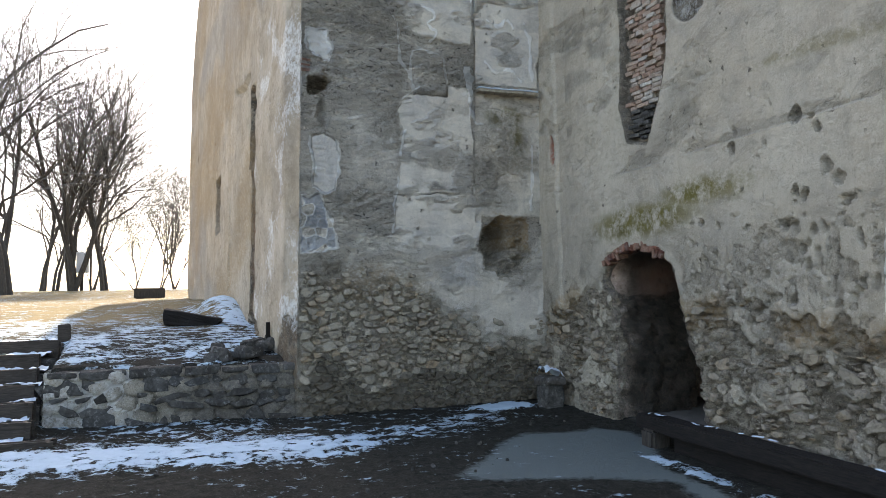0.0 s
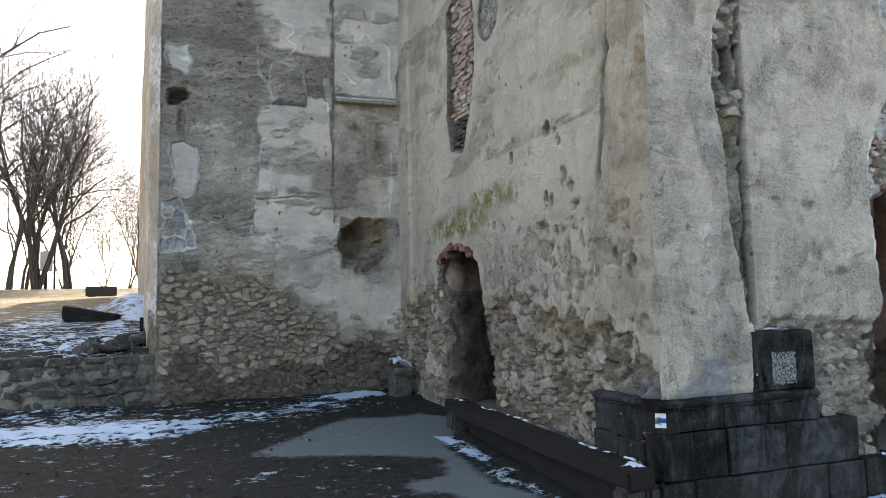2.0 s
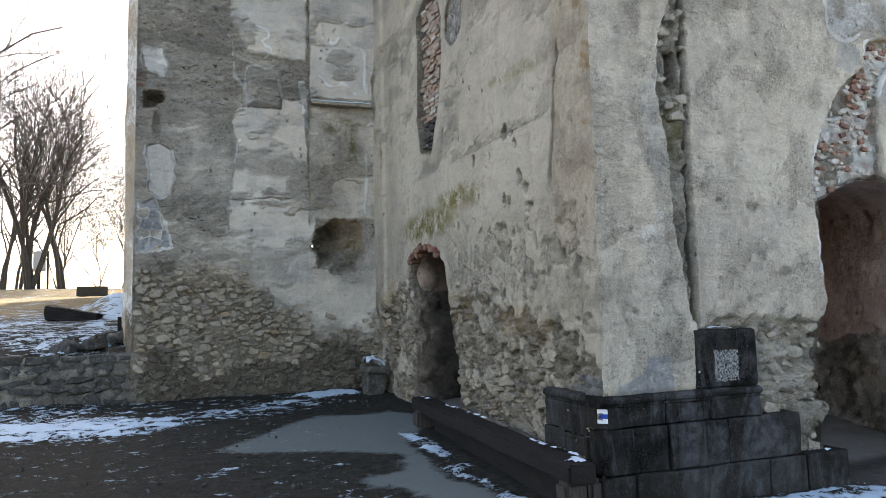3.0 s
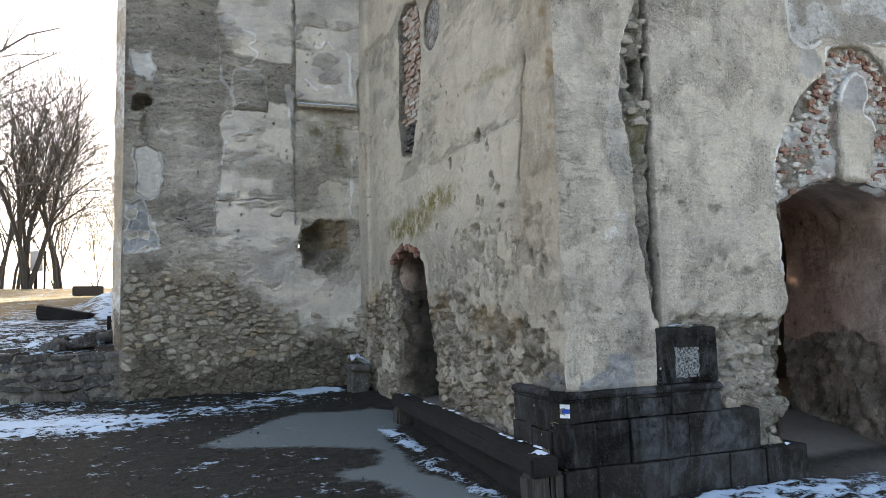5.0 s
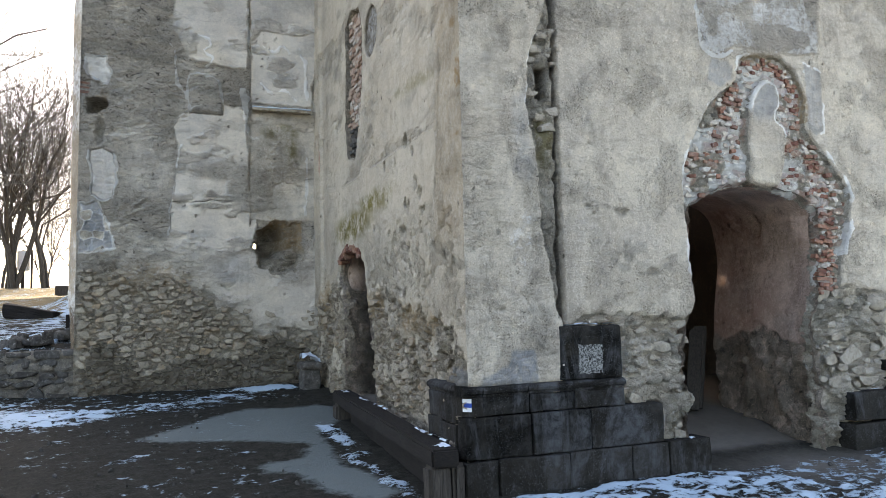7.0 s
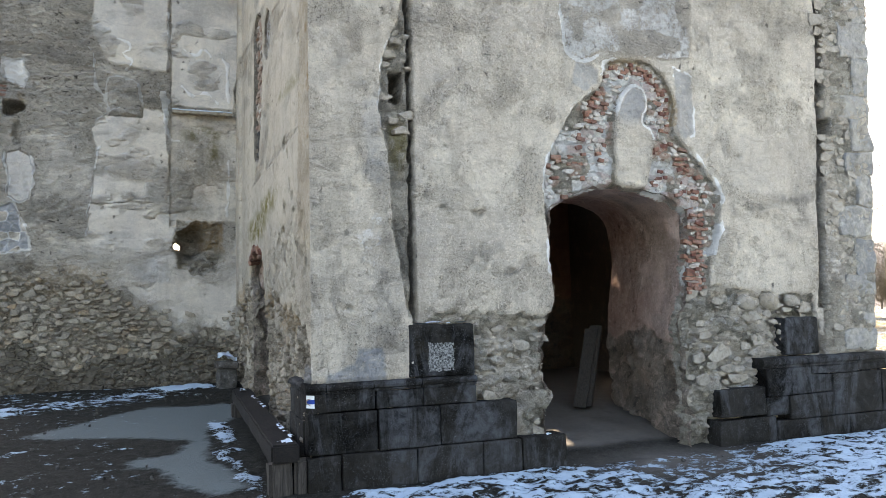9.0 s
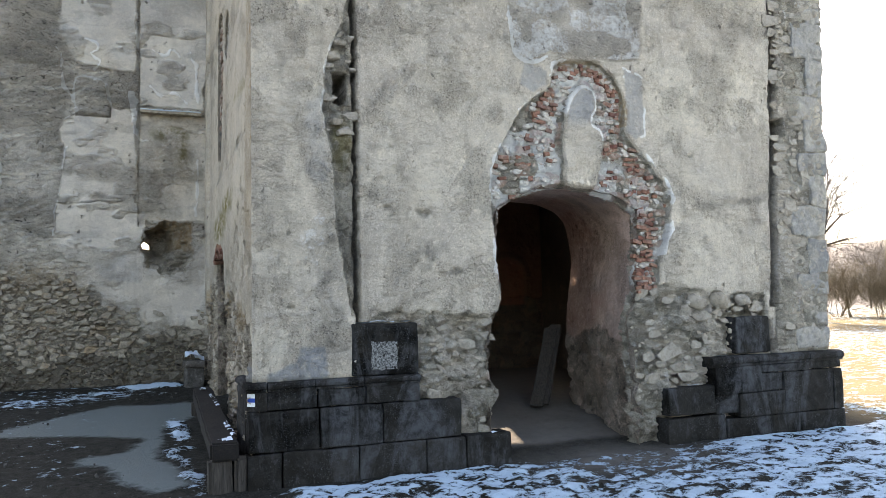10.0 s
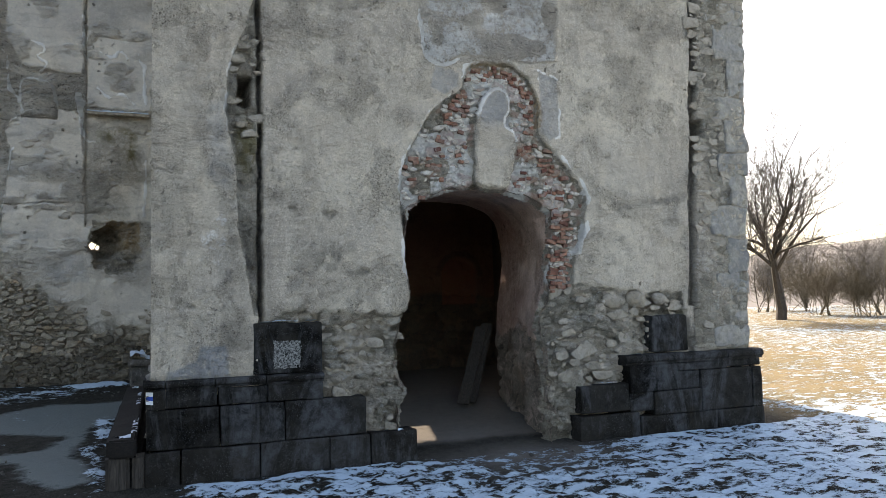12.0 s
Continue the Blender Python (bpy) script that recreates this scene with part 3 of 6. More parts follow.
snow = np.maximum(snow, (0.34 + 0.1 * step(-wx, 3.5, 5)) * step(wy, 5.2, 5.6) * step(-wx, 0.2, 1.0) * (Y < 7.6))
snow = np.maximum(snow, 1.25 * np.exp(-(((wx + 0.95) / 0.55) ** 2 + ((wy - 6.45) / 0.24) ** 2)))
snow = np.maximum(snow, 0.24 * step(-wx, 0.6, 2.0) * (Y < 5.5))
front = step(wx + 7.0 * fbm(X * 0.35, Y * 0.35, 7) * step(-Y, 2.5, 5.0), -0.3, 0.5 + 1.5 * step(-Y, 2.5, 5.0)) * step(-wy, -0.15, 0.25)
trod = np.exp(-(((wx - 3.6) / 0.95) ** 2 + ((wy + 0.35) / 0.75) ** 2))
snow = np.maximum(snow, front * (0.57 + 0.04 * step(wx, 4.2, 5.5) - 0.2 * trod))
snow = np.maximum(snow, front * 0.72 * np.exp(-((wy + 0.22) / 0.2) ** 2) * (1 - trod))
snow = np.maximum(snow, (0.56 + 0.6 * fbm(X * 3, Y * 3, 6)) * np.exp(-((wx + 0.62) / 0.17) ** 2) * step(wy, -0.5, 0.2) * step(-wy, -4.2, -3.4))
terr = step(-X, 3.3, 3.7) * step(Y, 7.5, 7.9) * step(-X, -7.3, -6.9)
snow = np.maximum(snow, terr * (0.50 + 0.55 * fbm(X * 2.6, Y * 1.6, 26) - 0.2 * step(Y, 12, 15) + 0.25 * np.exp(-(((X + 4.35) / 0.55) ** 2 + ((Y - 13.4) / 1.6) ** 2))))
snow = np.maximum(snow, (0.26 + 0.5 * fbm(X * 0.35, Y * 0.35, 3)) * np.maximum(step(Y, 15, 19) * step(-X, 0, 1), step(-X, 6.9, 7.4) * step(Y, 9.5, 11)))
lawnside = step(X, 7.3, 8.5)
snow = np.maximum(snow, lawnside * (0.44 + 0.45 * fbm(X * 0.30, Y * 0.22, 4) + 0.12 * step(-Y, -1.5, 0.5)))
far = step(np.hypot(X, Y), 40, 70)
snow = snow * (1 - far) + 0.45 * far
inside = step(X, 0.1, 0.4) * step(Y, 0.35, 0.6) * step(-X, -7.0, -6.6)
snow *= 1 - inside
ice = polygon(wx, wy, [(-2.75, 3.5), (-2.2, 4.15), (-1.3, 4.75), (-0.45, 4.8), (-0.1, 4.5), (-0.2, 3.9), (-0.5, 3.5), (-0.82, 3.0), (-0.85, 2.2), (-0.72, 0.5), (-0.95, 0.35), (-1.2, 0.8), (-1.3, 1.4), (-1.65, 1.5), (-1.6, 1.8), (-1.2, 1.9), (-1.0, 2.4), (-1.05, 2.62), (-1.7, 2.9), (-2.5, 3.2)])
ice = step(ice, -0.28, 0.22) * (near_path > 0)
grass = np.maximum(lawnside, np.maximum(step(Y, 9.5, 13) * step(-X, 3.5, 4.5), far))
dust = np.maximum(inside, 0.9 * trod * step(-Y, -1.0, 0.5))
fine = step(near_path, -0.2, 0.4)
Z = Z + fine * (0.035 * fbm(X * 2.2, Y * 2.2, 21) + 0.022 * fbm(X * 11, Y * 11, 22, 3)) * (1 - ice)
Z = Z + fine * 0.03 * step(snow + 0.6 * fbm(X * 7, Y * 7, 23, 3), 0.42, 0.66) * (1 - ice)
Z = Z + (1 - fine) * 0.10 * fbm(X * 0.5, Y * 0.5, 24) * (1 - far)
ground = new("ground", sheet("ground", np.stack([X, Y, Z], -1), np.ones((len(gy) - 1, len(gx) - 1), bool),
                             {"snow": snow, "ice": ice, "grass": grass, "dust": dust}, MAT_GROUND))
tagged(ground, "frozen dark soil with straw grass, old snow patches and a grey ice sheet", "ground", kind="structure")


def ground_at(x, y):
    return float(ground_height(np.array([float(x)]), np.array([float(y)]))[0])


# ---- the ruin's walls ----
def masks_zero(U):
    return {k: np.zeros(U.shape) for k in ("plaster", "cell", "joint", "patch", "lime", "brown", "moss", "damp_shade", "red", "cement", "fair", "torn", "inner_shade")}


def bare_relief(U, V, seed, su, sv, depth):
    f1, f2, ident = worley((U + 0.05 * fbm(U * 5, V * 5, seed)) / su, (V + 0.04 * fbm(U * 6, V * 6, seed + 3)) / sv, seed)
    gap = step(f2 - f1, 0.04, 0.32)
    return depth * (gap - 0.6) + 0.5 * depth * (ident - 0.5), ident, 1 - step(f2 - f1, 0.05, 0.22)


# front of the left wing (wall A): leans back a little
def a_left(z):
    return -3.845 + 0.014 * np.clip(z, 0, None)


def a_plane(z):
    return 6.9 - 0.045 * (z - 0.6)


def a_rubble_top(x):
    return interp(x, [-3.9, -2.9, -2.2, -1.6, -0.9, 0.1], [2.5, 2.45, 2.35, 1.9, 1.55, 1.45])


A_HOLE = (-1.03, 2.78)
va = axis_steps((0.0, 6.7, 0.0155), (6.7, 8.6, 0.05))
sa = np.linspace(0, 1, 270)
S, V = np.meshgrid(sa, va)
U = a_left(V) + S * (0.12 - a_left(V))
U2 = U + 0.10 * fbm(U * 2.2, V * 2.2, 31) + 0.06 * fbm(U * 9, V * 9, 32)
V2 = V + 0.10 * fbm(U * 2.2, V * 2.2, 35) + 0.06 * fbm(U * 9, V * 9, 36)
M = masks_zero(U)
# coats of smooth grey plaster left between the bare stretches
COATS = [
    [(-2.4, 4.72), (-2.27, 4.93), (-1.87, 5.13), (-1.24, 5.1), (-1.17, 4.33), (-1.2, 3.53), (-2.43, 3.50), (-2.35, 3.98), (-2.31, 4.27)],
    [(-2.43, 3.50), (-1.2, 3.53), (-1.0, 3.31), (-1.13, 2.63), (-1.0, 2.1), (-1.6, 2.15), (-2.1, 2.5), (-2.41, 2.7), (-2.45, 2.95)],
    [(-2.15, 5.85), (-1.2, 5.75), (-1.18, 8.7), (-2.5, 8.7), (-2.35, 6.3)],
    [(-1.15, 5.2), (-0.1, 5.2), (0.2, 8.7), (-1.15, 8.7)],
    [(-1.15, 5.1), (0.15, 5.1), (0.15, 4.75), (-1.15, 4.85)],
    [(-1.15, 4.85), (0.15, 4.8), (0.15, 3.2), (-1.15, 3.2)],
    [(-1.3, 2.4), (-0.3, 2.3), (0.15, 3.3), (0.15, 1.42), (-0.3, 1.36), (-1.1, 1.45), (-1.55, 1.8), (-2.2, 2.35)],
]
DEEP = [polygon(U2, V2, p) for p in COATS]
smooth = np.max(DEEP, 0)
rub = step(a_rubble_top(U2) - V2 + 0.9 * fbm(U * 4, V * 4, 54), -0.1, 0.6)
soft = 0.02 + 0.34 * step(3.1 - V, 0, 0.6)
cover = step((smooth + 1.3 * soft * fbm(U * 5, V * 5, 42)) / soft, -1, 1) * (1 - step(rub, 0.5, 0.9))
M["plaster"] = np.maximum(cover, 0.9 * (1 - rub))
M["fair"] = cover * (1 - 0.6 * step(DEEP[5], -0.02, 0.06))
M["patch"] = 0.22 * step(np.maximum(DEEP[1], DEEP[3]), 0.0, 0.04) * cover * step(V, 2.5, 3.0)
M["cement"] = 0.30 * step(np.max(DEEP[:4], 0), 0.0, 0.05) * step(fbm(U * 1.4, V * 1.4, 43), -0.15, 0.15)
# torn roughcast, worst high up
M["torn"] = (1 - cover) * (1 - rub) * np.clip(0.72 + 0.5 * step(V2, 4.5, 4.9) + 0.3 * step(0.45 - np.abs(V2 - 3.2), 0, 0.3) - 0.5 * step(blob(U2, V2, -2.75, 4.15, 0.45, 0.75), 0, 0.2), 0, 1)
M["torn"] = np.maximum(M["torn"], 0.75 * step(0.10 - np.abs(V2 - 3.6 - 0.05 * np.sin(U * 9)), 0, 0.08) * step(fbm(U * 3, V * 2, 47), -0.1, 0.1) * (U > -2.4) * (U < -1.25))
M["torn"] = np.maximum(M["torn"], 0.6 * step(blob(U2, V2, -1.75, 4.05, 0.55, 0.22), 0, 0.12))
M["torn"] = np.maximum(M["torn"], 0.5 * cover * step(fbm(U * 1.7, V * 3.2, 59) - 0.06, 0, 0.1))
rel, M["cell"], M["joint"] = bare_relief(U2, V2, 3, 0.19, 0.085, 0.018)
rel = rel + 0.06 * fbm(U * 3.2, V * 6.5, 48) * (1 - 0.5 * rub) + 0.05 * fbm(U * 9, V * 16, 49)
M["cell"] = np.clip(0.5 + 1.6 * fbm(U * 4, V * 8, 50), 0, 1)
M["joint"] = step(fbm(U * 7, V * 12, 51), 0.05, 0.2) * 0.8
# lines of white lime along the broken edges
LINES = [
    ([(-2.43, 6.08), (-2.35, 5.84), (-2.37, 5.51), (-2.29, 5.35), (-2.18, 5.27)], 0.020), ([(-2.16, 5.03), (-2.18, 5.53), (-2.09, 5.63), (-1.64, 5.62), (-1.6, 5.11)], 0.020),
    ([(-2.27, 4.42), (-2.31, 4.27), (-2.35, 3.98), (-2.43, 3.48), (-2.45, 2.95)], 0.016), ([(-1.19, 6.8), (-1.16, 5.97)], 0.035), ([(-1.28, 5.35), (-1.22, 5.2), (-1.2, 4.76)], 0.055),
    ([(-1.18, 4.76), (-1.13, 4.62), (-1.0, 4.6)], 0.02), ([(-0.30, 6.2), (-0.2, 5.9), (-0.17, 5.3)], 0.025), ([(-0.18, 4.3), (-0.2, 3.3)], 0.02), ([(-2.0, 6.3), (-1.75, 6.2), (-1.95, 6.0), (-1.72, 5.9), (-1.85, 5.78)], 0.022),
    ([(-1.0, 5.55), (-0.8, 5.35), (-0.55, 5.5), (-0.35, 5.3)], 0.03), ([(-2.4, 4.72), (-2.27, 4.93), (-1.95, 5.1)], 0.012), ([(-0.95, 6.2), (-0.75, 6.05), (-0.6, 6.25), (-0.45, 6.1)], 0.02),
]
wide = 1.05 + 3.4 * fbm(U * 7, V * 7, 44)
M["lime"] = np.max([1.1 * step(w * wide - trace(U2, V2, p), 0, 0.012) for p, w in LINES], 0)
RIMS = [[(-3.65, 4.27), (-3.45, 4.33), (-3.27, 4.25), (-3.22, 3.85), (-3.27, 3.54), (-3.45, 3.46), (-3.62, 3.54)], [(-3.77, 3.40), (-3.51, 3.45), (-3.34, 3.1), (-3.24, 2.7), (-3.77, 2.66)], [(-3.71, 5.78), (-3.4, 5.76), (-3.33, 5.5), (-3.4, 5.32), (-3.67, 5.46)]]
rims = [polygon(U2, V2, p) for p in RIMS]
left_lime = np.max(rims, 0)
M["lime"] = np.maximum(M["lime"], 0.95 * step(0.020 * wide - np.abs(left_lime), 0, 0.012))
f1, f2, ident = worley((U + 0.03 * fbm(U * 6, V * 6, 57)) / 0.17, V / 0.15, 58)
meshed = step(rims[1], 0, 0.02)
M["lime"] = np.maximum(M["lime"], 0.9 * meshed * (1 - step(f2 - f1, 0.10, 0.2)))
M["lime"] = np.maximum(M["lime"], 0.62 * step(rims[2], 0, 0.02))
M["fair"] = np.maximum(M["fair"], step(rims[0], 0, 0.02))
M["cement"] = np.maximum(M["cement"], np.maximum(0.4 * step(rims[0], 0, 0.02), 0.8 * meshed * step(ident, 0.35, 0.45)))
M["torn"] *= 1 - step(left_lime, -0.02, 0.02)
stub = box2(U2, V2, -2.14, -1.62, 4.95, 5.58)
M["fair"] *= 1 - step(stub, -0.02, 0.0)
M["torn"] = np.maximum(M["torn"], 0.9 * step(stub, -0.02, 0.0) * step(5.42 - V2, 0, 0.05))
M["red"] = 0.8 * step(box2(U2, V2, -3.78, -3.62, 5.15, 5.38), 0, 0.02) * step(np.sin(V * 85), -0.4, 0.2)
M["brown"] = np.maximum(0.55 * step(blob(U2, V2, -2.75, 2.15, 0.75, 0.36), -0.1, 0.2), 0.5 * step(blob(U2, V2, -3.42, 5.18, 0.08, 0.12), 0, 0.04))
M["brown"] = np.maximum(M["brown"], 0.25 * step(blob(U2, V2, -0.6, 4.2, 0.5, 0.7), -0.1, 0.25))
M["moss"] = 0.8 * np.maximum(step(blob(U2, V2, -0.62, 4.72, 0.36, 0.16), -0.06, 0.1), step(blob(U2, V2, -0.42, 4.4, 0.12, 0.35), -0.06, 0.1))
# weather stains
M["damp_shade"] = 0.34 * step(fbm(U2 * 1.6, V2 * 4.4, 52) - 0.05, 0.0, 0.12) * (V > 2.9)
M["damp_shade"] = np.maximum(M["damp_shade"], 0.45 * step(DEEP[5], 0.0, 0.15) * step(fbm(U2 * 3, V2 * 1.6, 55), -0.12, 0.12))
M["damp_shade"] = np.maximum(M["damp_shade"], 0.9 * step(0.95 - V + 0.6 * fbm(U * 1.6, V * 1.6, 3), 0.0, 0.6))
M["damp_shade"] = np.maximum(M["damp_shade"], 0.5 * step(blob(U2, V2, -3.5, 2.45, 0.36, 0.2), -0.1, 0.12))
# bed behind the rubble toned down so the gaps between stones read dark
M["damp_shade"] = np.maximum(M["damp_shade"], 0.22 * rub)
M["brown"] = np.maximum(M["brown"], 0.3 * rub * step(fbm(U * 3, V * 5, 53), -0.05, 0.15))
H = np.where(cover > 0.5, 0.025, 0.0) + (1 - 0.6 * M["plaster"]) * rel * (1 - 0.7 * cover) + 0.03 * fbm(U * 1.5, V * 1.5, 61) + (1 - 0.7 * M["fair"]) * (0.022 * fbm(U * 9, V * 9, 62) + 0.014 * fbm(U * 24, V * 24, 63, 2))
H += M["torn"] * (0.05 * fbm(U * 5, V * 13, 65) + 0.05 * fbm(U * 12, V * 30, 69, 3))
H += 0.012 * step(M["lime"], 0.5, 0.9) + cover * 0.03 * fbm(U * 1.6, V * 5, 64)
H -= 0.06 * (box2(U, V, -1.15, 0.2, 3.1, 5.12) > 0) + 0.03 * (box2(U, V, -1.15, 0.2, 5.12, 9) > 0)
H += 0.04 * step(stub, 0, 0.04)
hole = blob(U2, V2, -3.53, 5.0, 0.17, 0.14) + 0.09 * fbm(U * 9, V * 9, 56)
H -= 0.38 * step(hole, 0.0, 0.05)
H -= 0.12 * step(blob(U2, V2, -3.47, 4.57, 0.08, 0.26), 0.0, 0.05)
cav = polygon(U2, V2, [(-1.10, 2.69), (-1.05, 3.0), (-0.87, 3.2), (-0.27, 3.2), (-0.27, 2.56), (-0.40, 2.33), (-0.71, 2.28), (-0.97, 2.43)]) + 0.14 * fbm(U * 5, V * 7, 67) + 0.12 * fbm(U * 13, V * 15, 70)
H -= (0.10 + 0.50 * step(0.36 - np.hypot(U2 + 0.86, V2 - 2.86), 0, 0.22)) * step(cav, 0.0, 0.08)
M["plaster"] *= 1 - step(cav, -0.02, 0.02)
M["brown"] = np.maximum(M["brown"], 0.95 * step(cav, -0.06, 0.03) * np.maximum(step(V2, 2.95, 3.15), step(U2, -0.75, -0.6) * step(V2, 2.6, 2.8)))
# insides of the hole and the lower cavity coloured darker
M["damp_shade"] = np.maximum(M["damp_shade"], np.maximum(0.5 * step(hole, -0.01, 0.03), 0.4 * step(cav, 0.0, 0.08) * step(2.8 - V2, -0.1, 0.2)))
H += step(cav, 0.0, 0.08) * (0.20 * fbm(U * 4, V * 11, 66) + 0.12 * fbm(U * 12, V * 24, 68))
M["fair"] *= 1 - step(cav, -0.04, 0.0)
M["torn"] *= 1 - step(cav, -0.02, 0.02)
H = np.where(S < 0.02, np.maximum(H, -0.01), H)
xyz = np.stack([U, a_plane(V) - H, V], -1)
wall_a = thing("wall_west_front", "tall rubble wall with patched grey plaster and stone footing", "wall", kind="structure")
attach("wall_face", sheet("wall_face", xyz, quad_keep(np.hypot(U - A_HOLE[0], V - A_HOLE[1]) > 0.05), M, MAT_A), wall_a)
for x0, x1, z0, z1 in ((-3.3, -1.5, 0, 8.6), (-0.75, 0.7, 0, 8.6), (-1.5, -0.75, 0, 2.5), (-1.5, -0.75, 3.1, 8.6)):
    part("wall_core", box_bm(x0, x1, 7.5, 7.9, z0, z1), MAT_A, wall_a)
part("upper_wall", box_bm(-3.3, 0.7, a_plane(8.6) + 0.02, 7.9, 8.6, 15), MAT_A, wall_a)
# sloping ledge with a lip of snow and lime above it
part("snow_lip", box_bm(-1.12, -0.13, 6.57, 6.70, 5.116, 5.136, 0.008, 0.02, 4), MAT_SNOW, wall_a, "thin frozen snow lip")
part("ledge", box_bm(-1.12, -0.12, 6.58, 6.78, 5.07, 5.115, 0.012, 0.012, 2), MAT_RUBBLE_A, wall_a, "projecting stone ledge")
def a_wants(u, v):
    high = (a_rubble_top(u) - v) / 0.7
    return u > -3.78 and noise.noise(Vector((u * 3.4, v * 3.4, 5))) > (-0.9 if high > 1 else 0.35 - 1.25 * high)


def a_wet(u, v):
    """Moisture rising at the footing."""
    return v < 0.9 + 0.6 * noise.noise(Vector((u * 1.3, v * 1.3, 8)))


def a_place(u, v):
    return Matrix.Translation((u, a_plane(v) - 0.022 + 0.03 * noise.noise(Vector((u * 3, v * 5, 2))), v)) @ pose(0, 0, 0, -2.5, 0, 180)


scatter(wall_a, MAT_RUBBLE_A, a_place, lambda u, v: a_wants(u, v) and not a_wet(u, v), -3.74, 0.0, 0.22, 2.6, 9000, 5, 0.04, 0.20, 0.034, (0.85, 1.2), (0.50, 0.80), 0.44)
scatter(wall_a, MAT_RUBBLE_DAMP, a_place, lambda u, v: a_wants(u, v) and a_wet(u, v), -3.74, 0.0, 0.22, 1.2, 4000, 25, 0.04, 0.20, 0.034, (0.85, 1.2), (0.50, 0.80), 0.44)

# side of the west wing, running back
ul = axis_steps((0, 8, 0.05), (8, 22.9, 0.10))
vl = axis_steps((0.6, 7, 0.06), (7, 15.6, 0.14))
U, V = np.meshgrid(ul, vl)
M = masks_zero(U)
U2, V2 = U + 0.3 * fbm(U * 1.2, V * 1.2, 71), V + 0.5 * fbm(U * 1.2, V * 1.2, 72)
rel, M["cell"], M["joint"] = bare_relief(U, V, 9, 0.34, 0.17, 0.035)
M["plaster"] = step(fbm(U * 0.6, V * 0.9, 75) + 0.36 - 0.35 * step(2.4 - V2, 0, 1.0), 0.0, 0.06)
near_end = step(3.4 - U - 0.12 * fbm(U, V * 2, 76), -0.05, 0.05)
M["brown"] = (1 - near_end) * 0.8 * step(fbm(U2 * 0.22, V2 * 0.5, 78) + 0.14, 0.0, 0.25)
M["lime"] = near_end * (0.30 + 0.25 * step(fbm(U * 1.2, V * 1.6, 79), -0.1, 0.2))
M["cement"] = 0.3 * step(fbm(U2 * 0.25, V2 * 0.5, 80), 0.0, 0.3) * (1 - near_end)
M["fair"] = 0.5 * M["plaster"]
H = 0.04 * M["plaster"] + (1 - 0.8 * M["plaster"]) * rel + 0.10 * fbm(U * 0.5, V * 0.8, 81) + 0.05 * fbm(U * 3, V * 4, 82)
H += 0.10 * near_end
niche = box2(U2, V2, 3.45, 4.7, 4.6, 6.1)
foot = box2(U2, V2, 3.3, 4.5, 1.4, 4.6)
slit = box2(U, V, 10.2, 11.4, 4.0, 5.5)
H -= 0.32 * step(niche, 0, 0.08) + 0.6 * step(slit, 0, 0.1) + 0.22 * step(foot, 0, 0.15)
H -= 0.12 * step(0.10 - trace(U2, V2, [(7.2, 6.75), (6.0, 6.5), (4.9, 6.47)]), 0, 0.06)
H -= 0.10 * step(0.14 - np.abs(U2 - 8.2), 0, 0.1) * (V < 4.5)
M["plaster"] *= 1 - step(np.maximum(niche, foot), -0.05, 0.0)
M["red"] = 0.55 * step(foot, 0, 0.1) * step(fbm(U, V * 2, 84), -0.1, 0.15)
# slit and niche coloured darker inside
M["damp_shade"] = np.maximum(0.9 * step(slit, -0.05, 0.05), 0.45 * step(niche, 0, 0.08))
M["damp_shade"] = np.maximum(M["damp_shade"], 0.15 * step(fbm(U2 * 0.5, V2 * 1.6, 85), 0.08, 0.3))
M["lime"] *= 1 - step(np.maximum(niche, foot), -0.05, 0.0)
H = H * step(U, 0.0, 0.5) - 0.012
line = np.clip(U / 22.8, 0, 1.08)
sx = a_left(np.clip(V, 0, 8)) * (1 - line) + (-4.66 + 0.014 * (V - 3)) * line
sx = sx + np.clip(V - 9, 0, None) ** 2 * 0.006 * line
xyz = np.stack([sx - H, a_plane(V) - 0.012 + U * 1.0, V], -1)
wall_s = thing("wall_west_side", "long ochre plastered side wall with niches and bare stone", "wall", kind="structure")
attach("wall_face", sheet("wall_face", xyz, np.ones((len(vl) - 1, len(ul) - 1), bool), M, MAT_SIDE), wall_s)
part("wall_core", box_bm(-3.35, -2.9, 7.9, 29.3, 0.6, 15.4), MAT_SIDE, wall_s)
part("wall_end", box_bm(-4.0, -2.9, 29.35, 29.7, 0.6, 13.0), MAT_SIDE, wall_s)


# flank of the entrance block (wall B), facing the yard
def b_plaster_end(y):
    return interp(y, [0.0, 0.15, 0.69, 1.07, 1.5, 2.0, 2.42, 2.73, 3.54, 3.8, 5.28, 6.04, 6.48, 7.0], [1.22, 1.36, 1.56, 1.58, 1.68, 1.62, 1.83, 1.88, 1.78, 2.0, 2.1, 2.02, 1.78, 1.45])


B_ARCH = [(3.40, -0.2), (3.36, 0.6), (3.42, 1.1), (3.62, 1.6), (3.74, 2.0), (3.80, 2.25), (4.1, 2.42), (4.45, 2.5), (5.05, 2.42), (5.2, 2.15), (5.0, 1.95), (4.92, 1.5), (4.98, -0.2)]
ub, vb = axis_steps((0.02, 7.0, 0.0165)), axis_steps((-0.1, 6.5, 0.0165), (6.5, 8.6, 0.06))
U, V = np.meshgrid(ub, vb)
U2, V2 = U + 0.08 * fbm(U * 3, V * 3, 91), V + 0.08 * fbm(U * 3, V * 3, 92)
M = masks_zero(U)
M["plaster"] = step(V2 + 0.55 * fbm(U * 5, V * 5, 93) - b_plaster_end(U2), -0.06, 0.06)
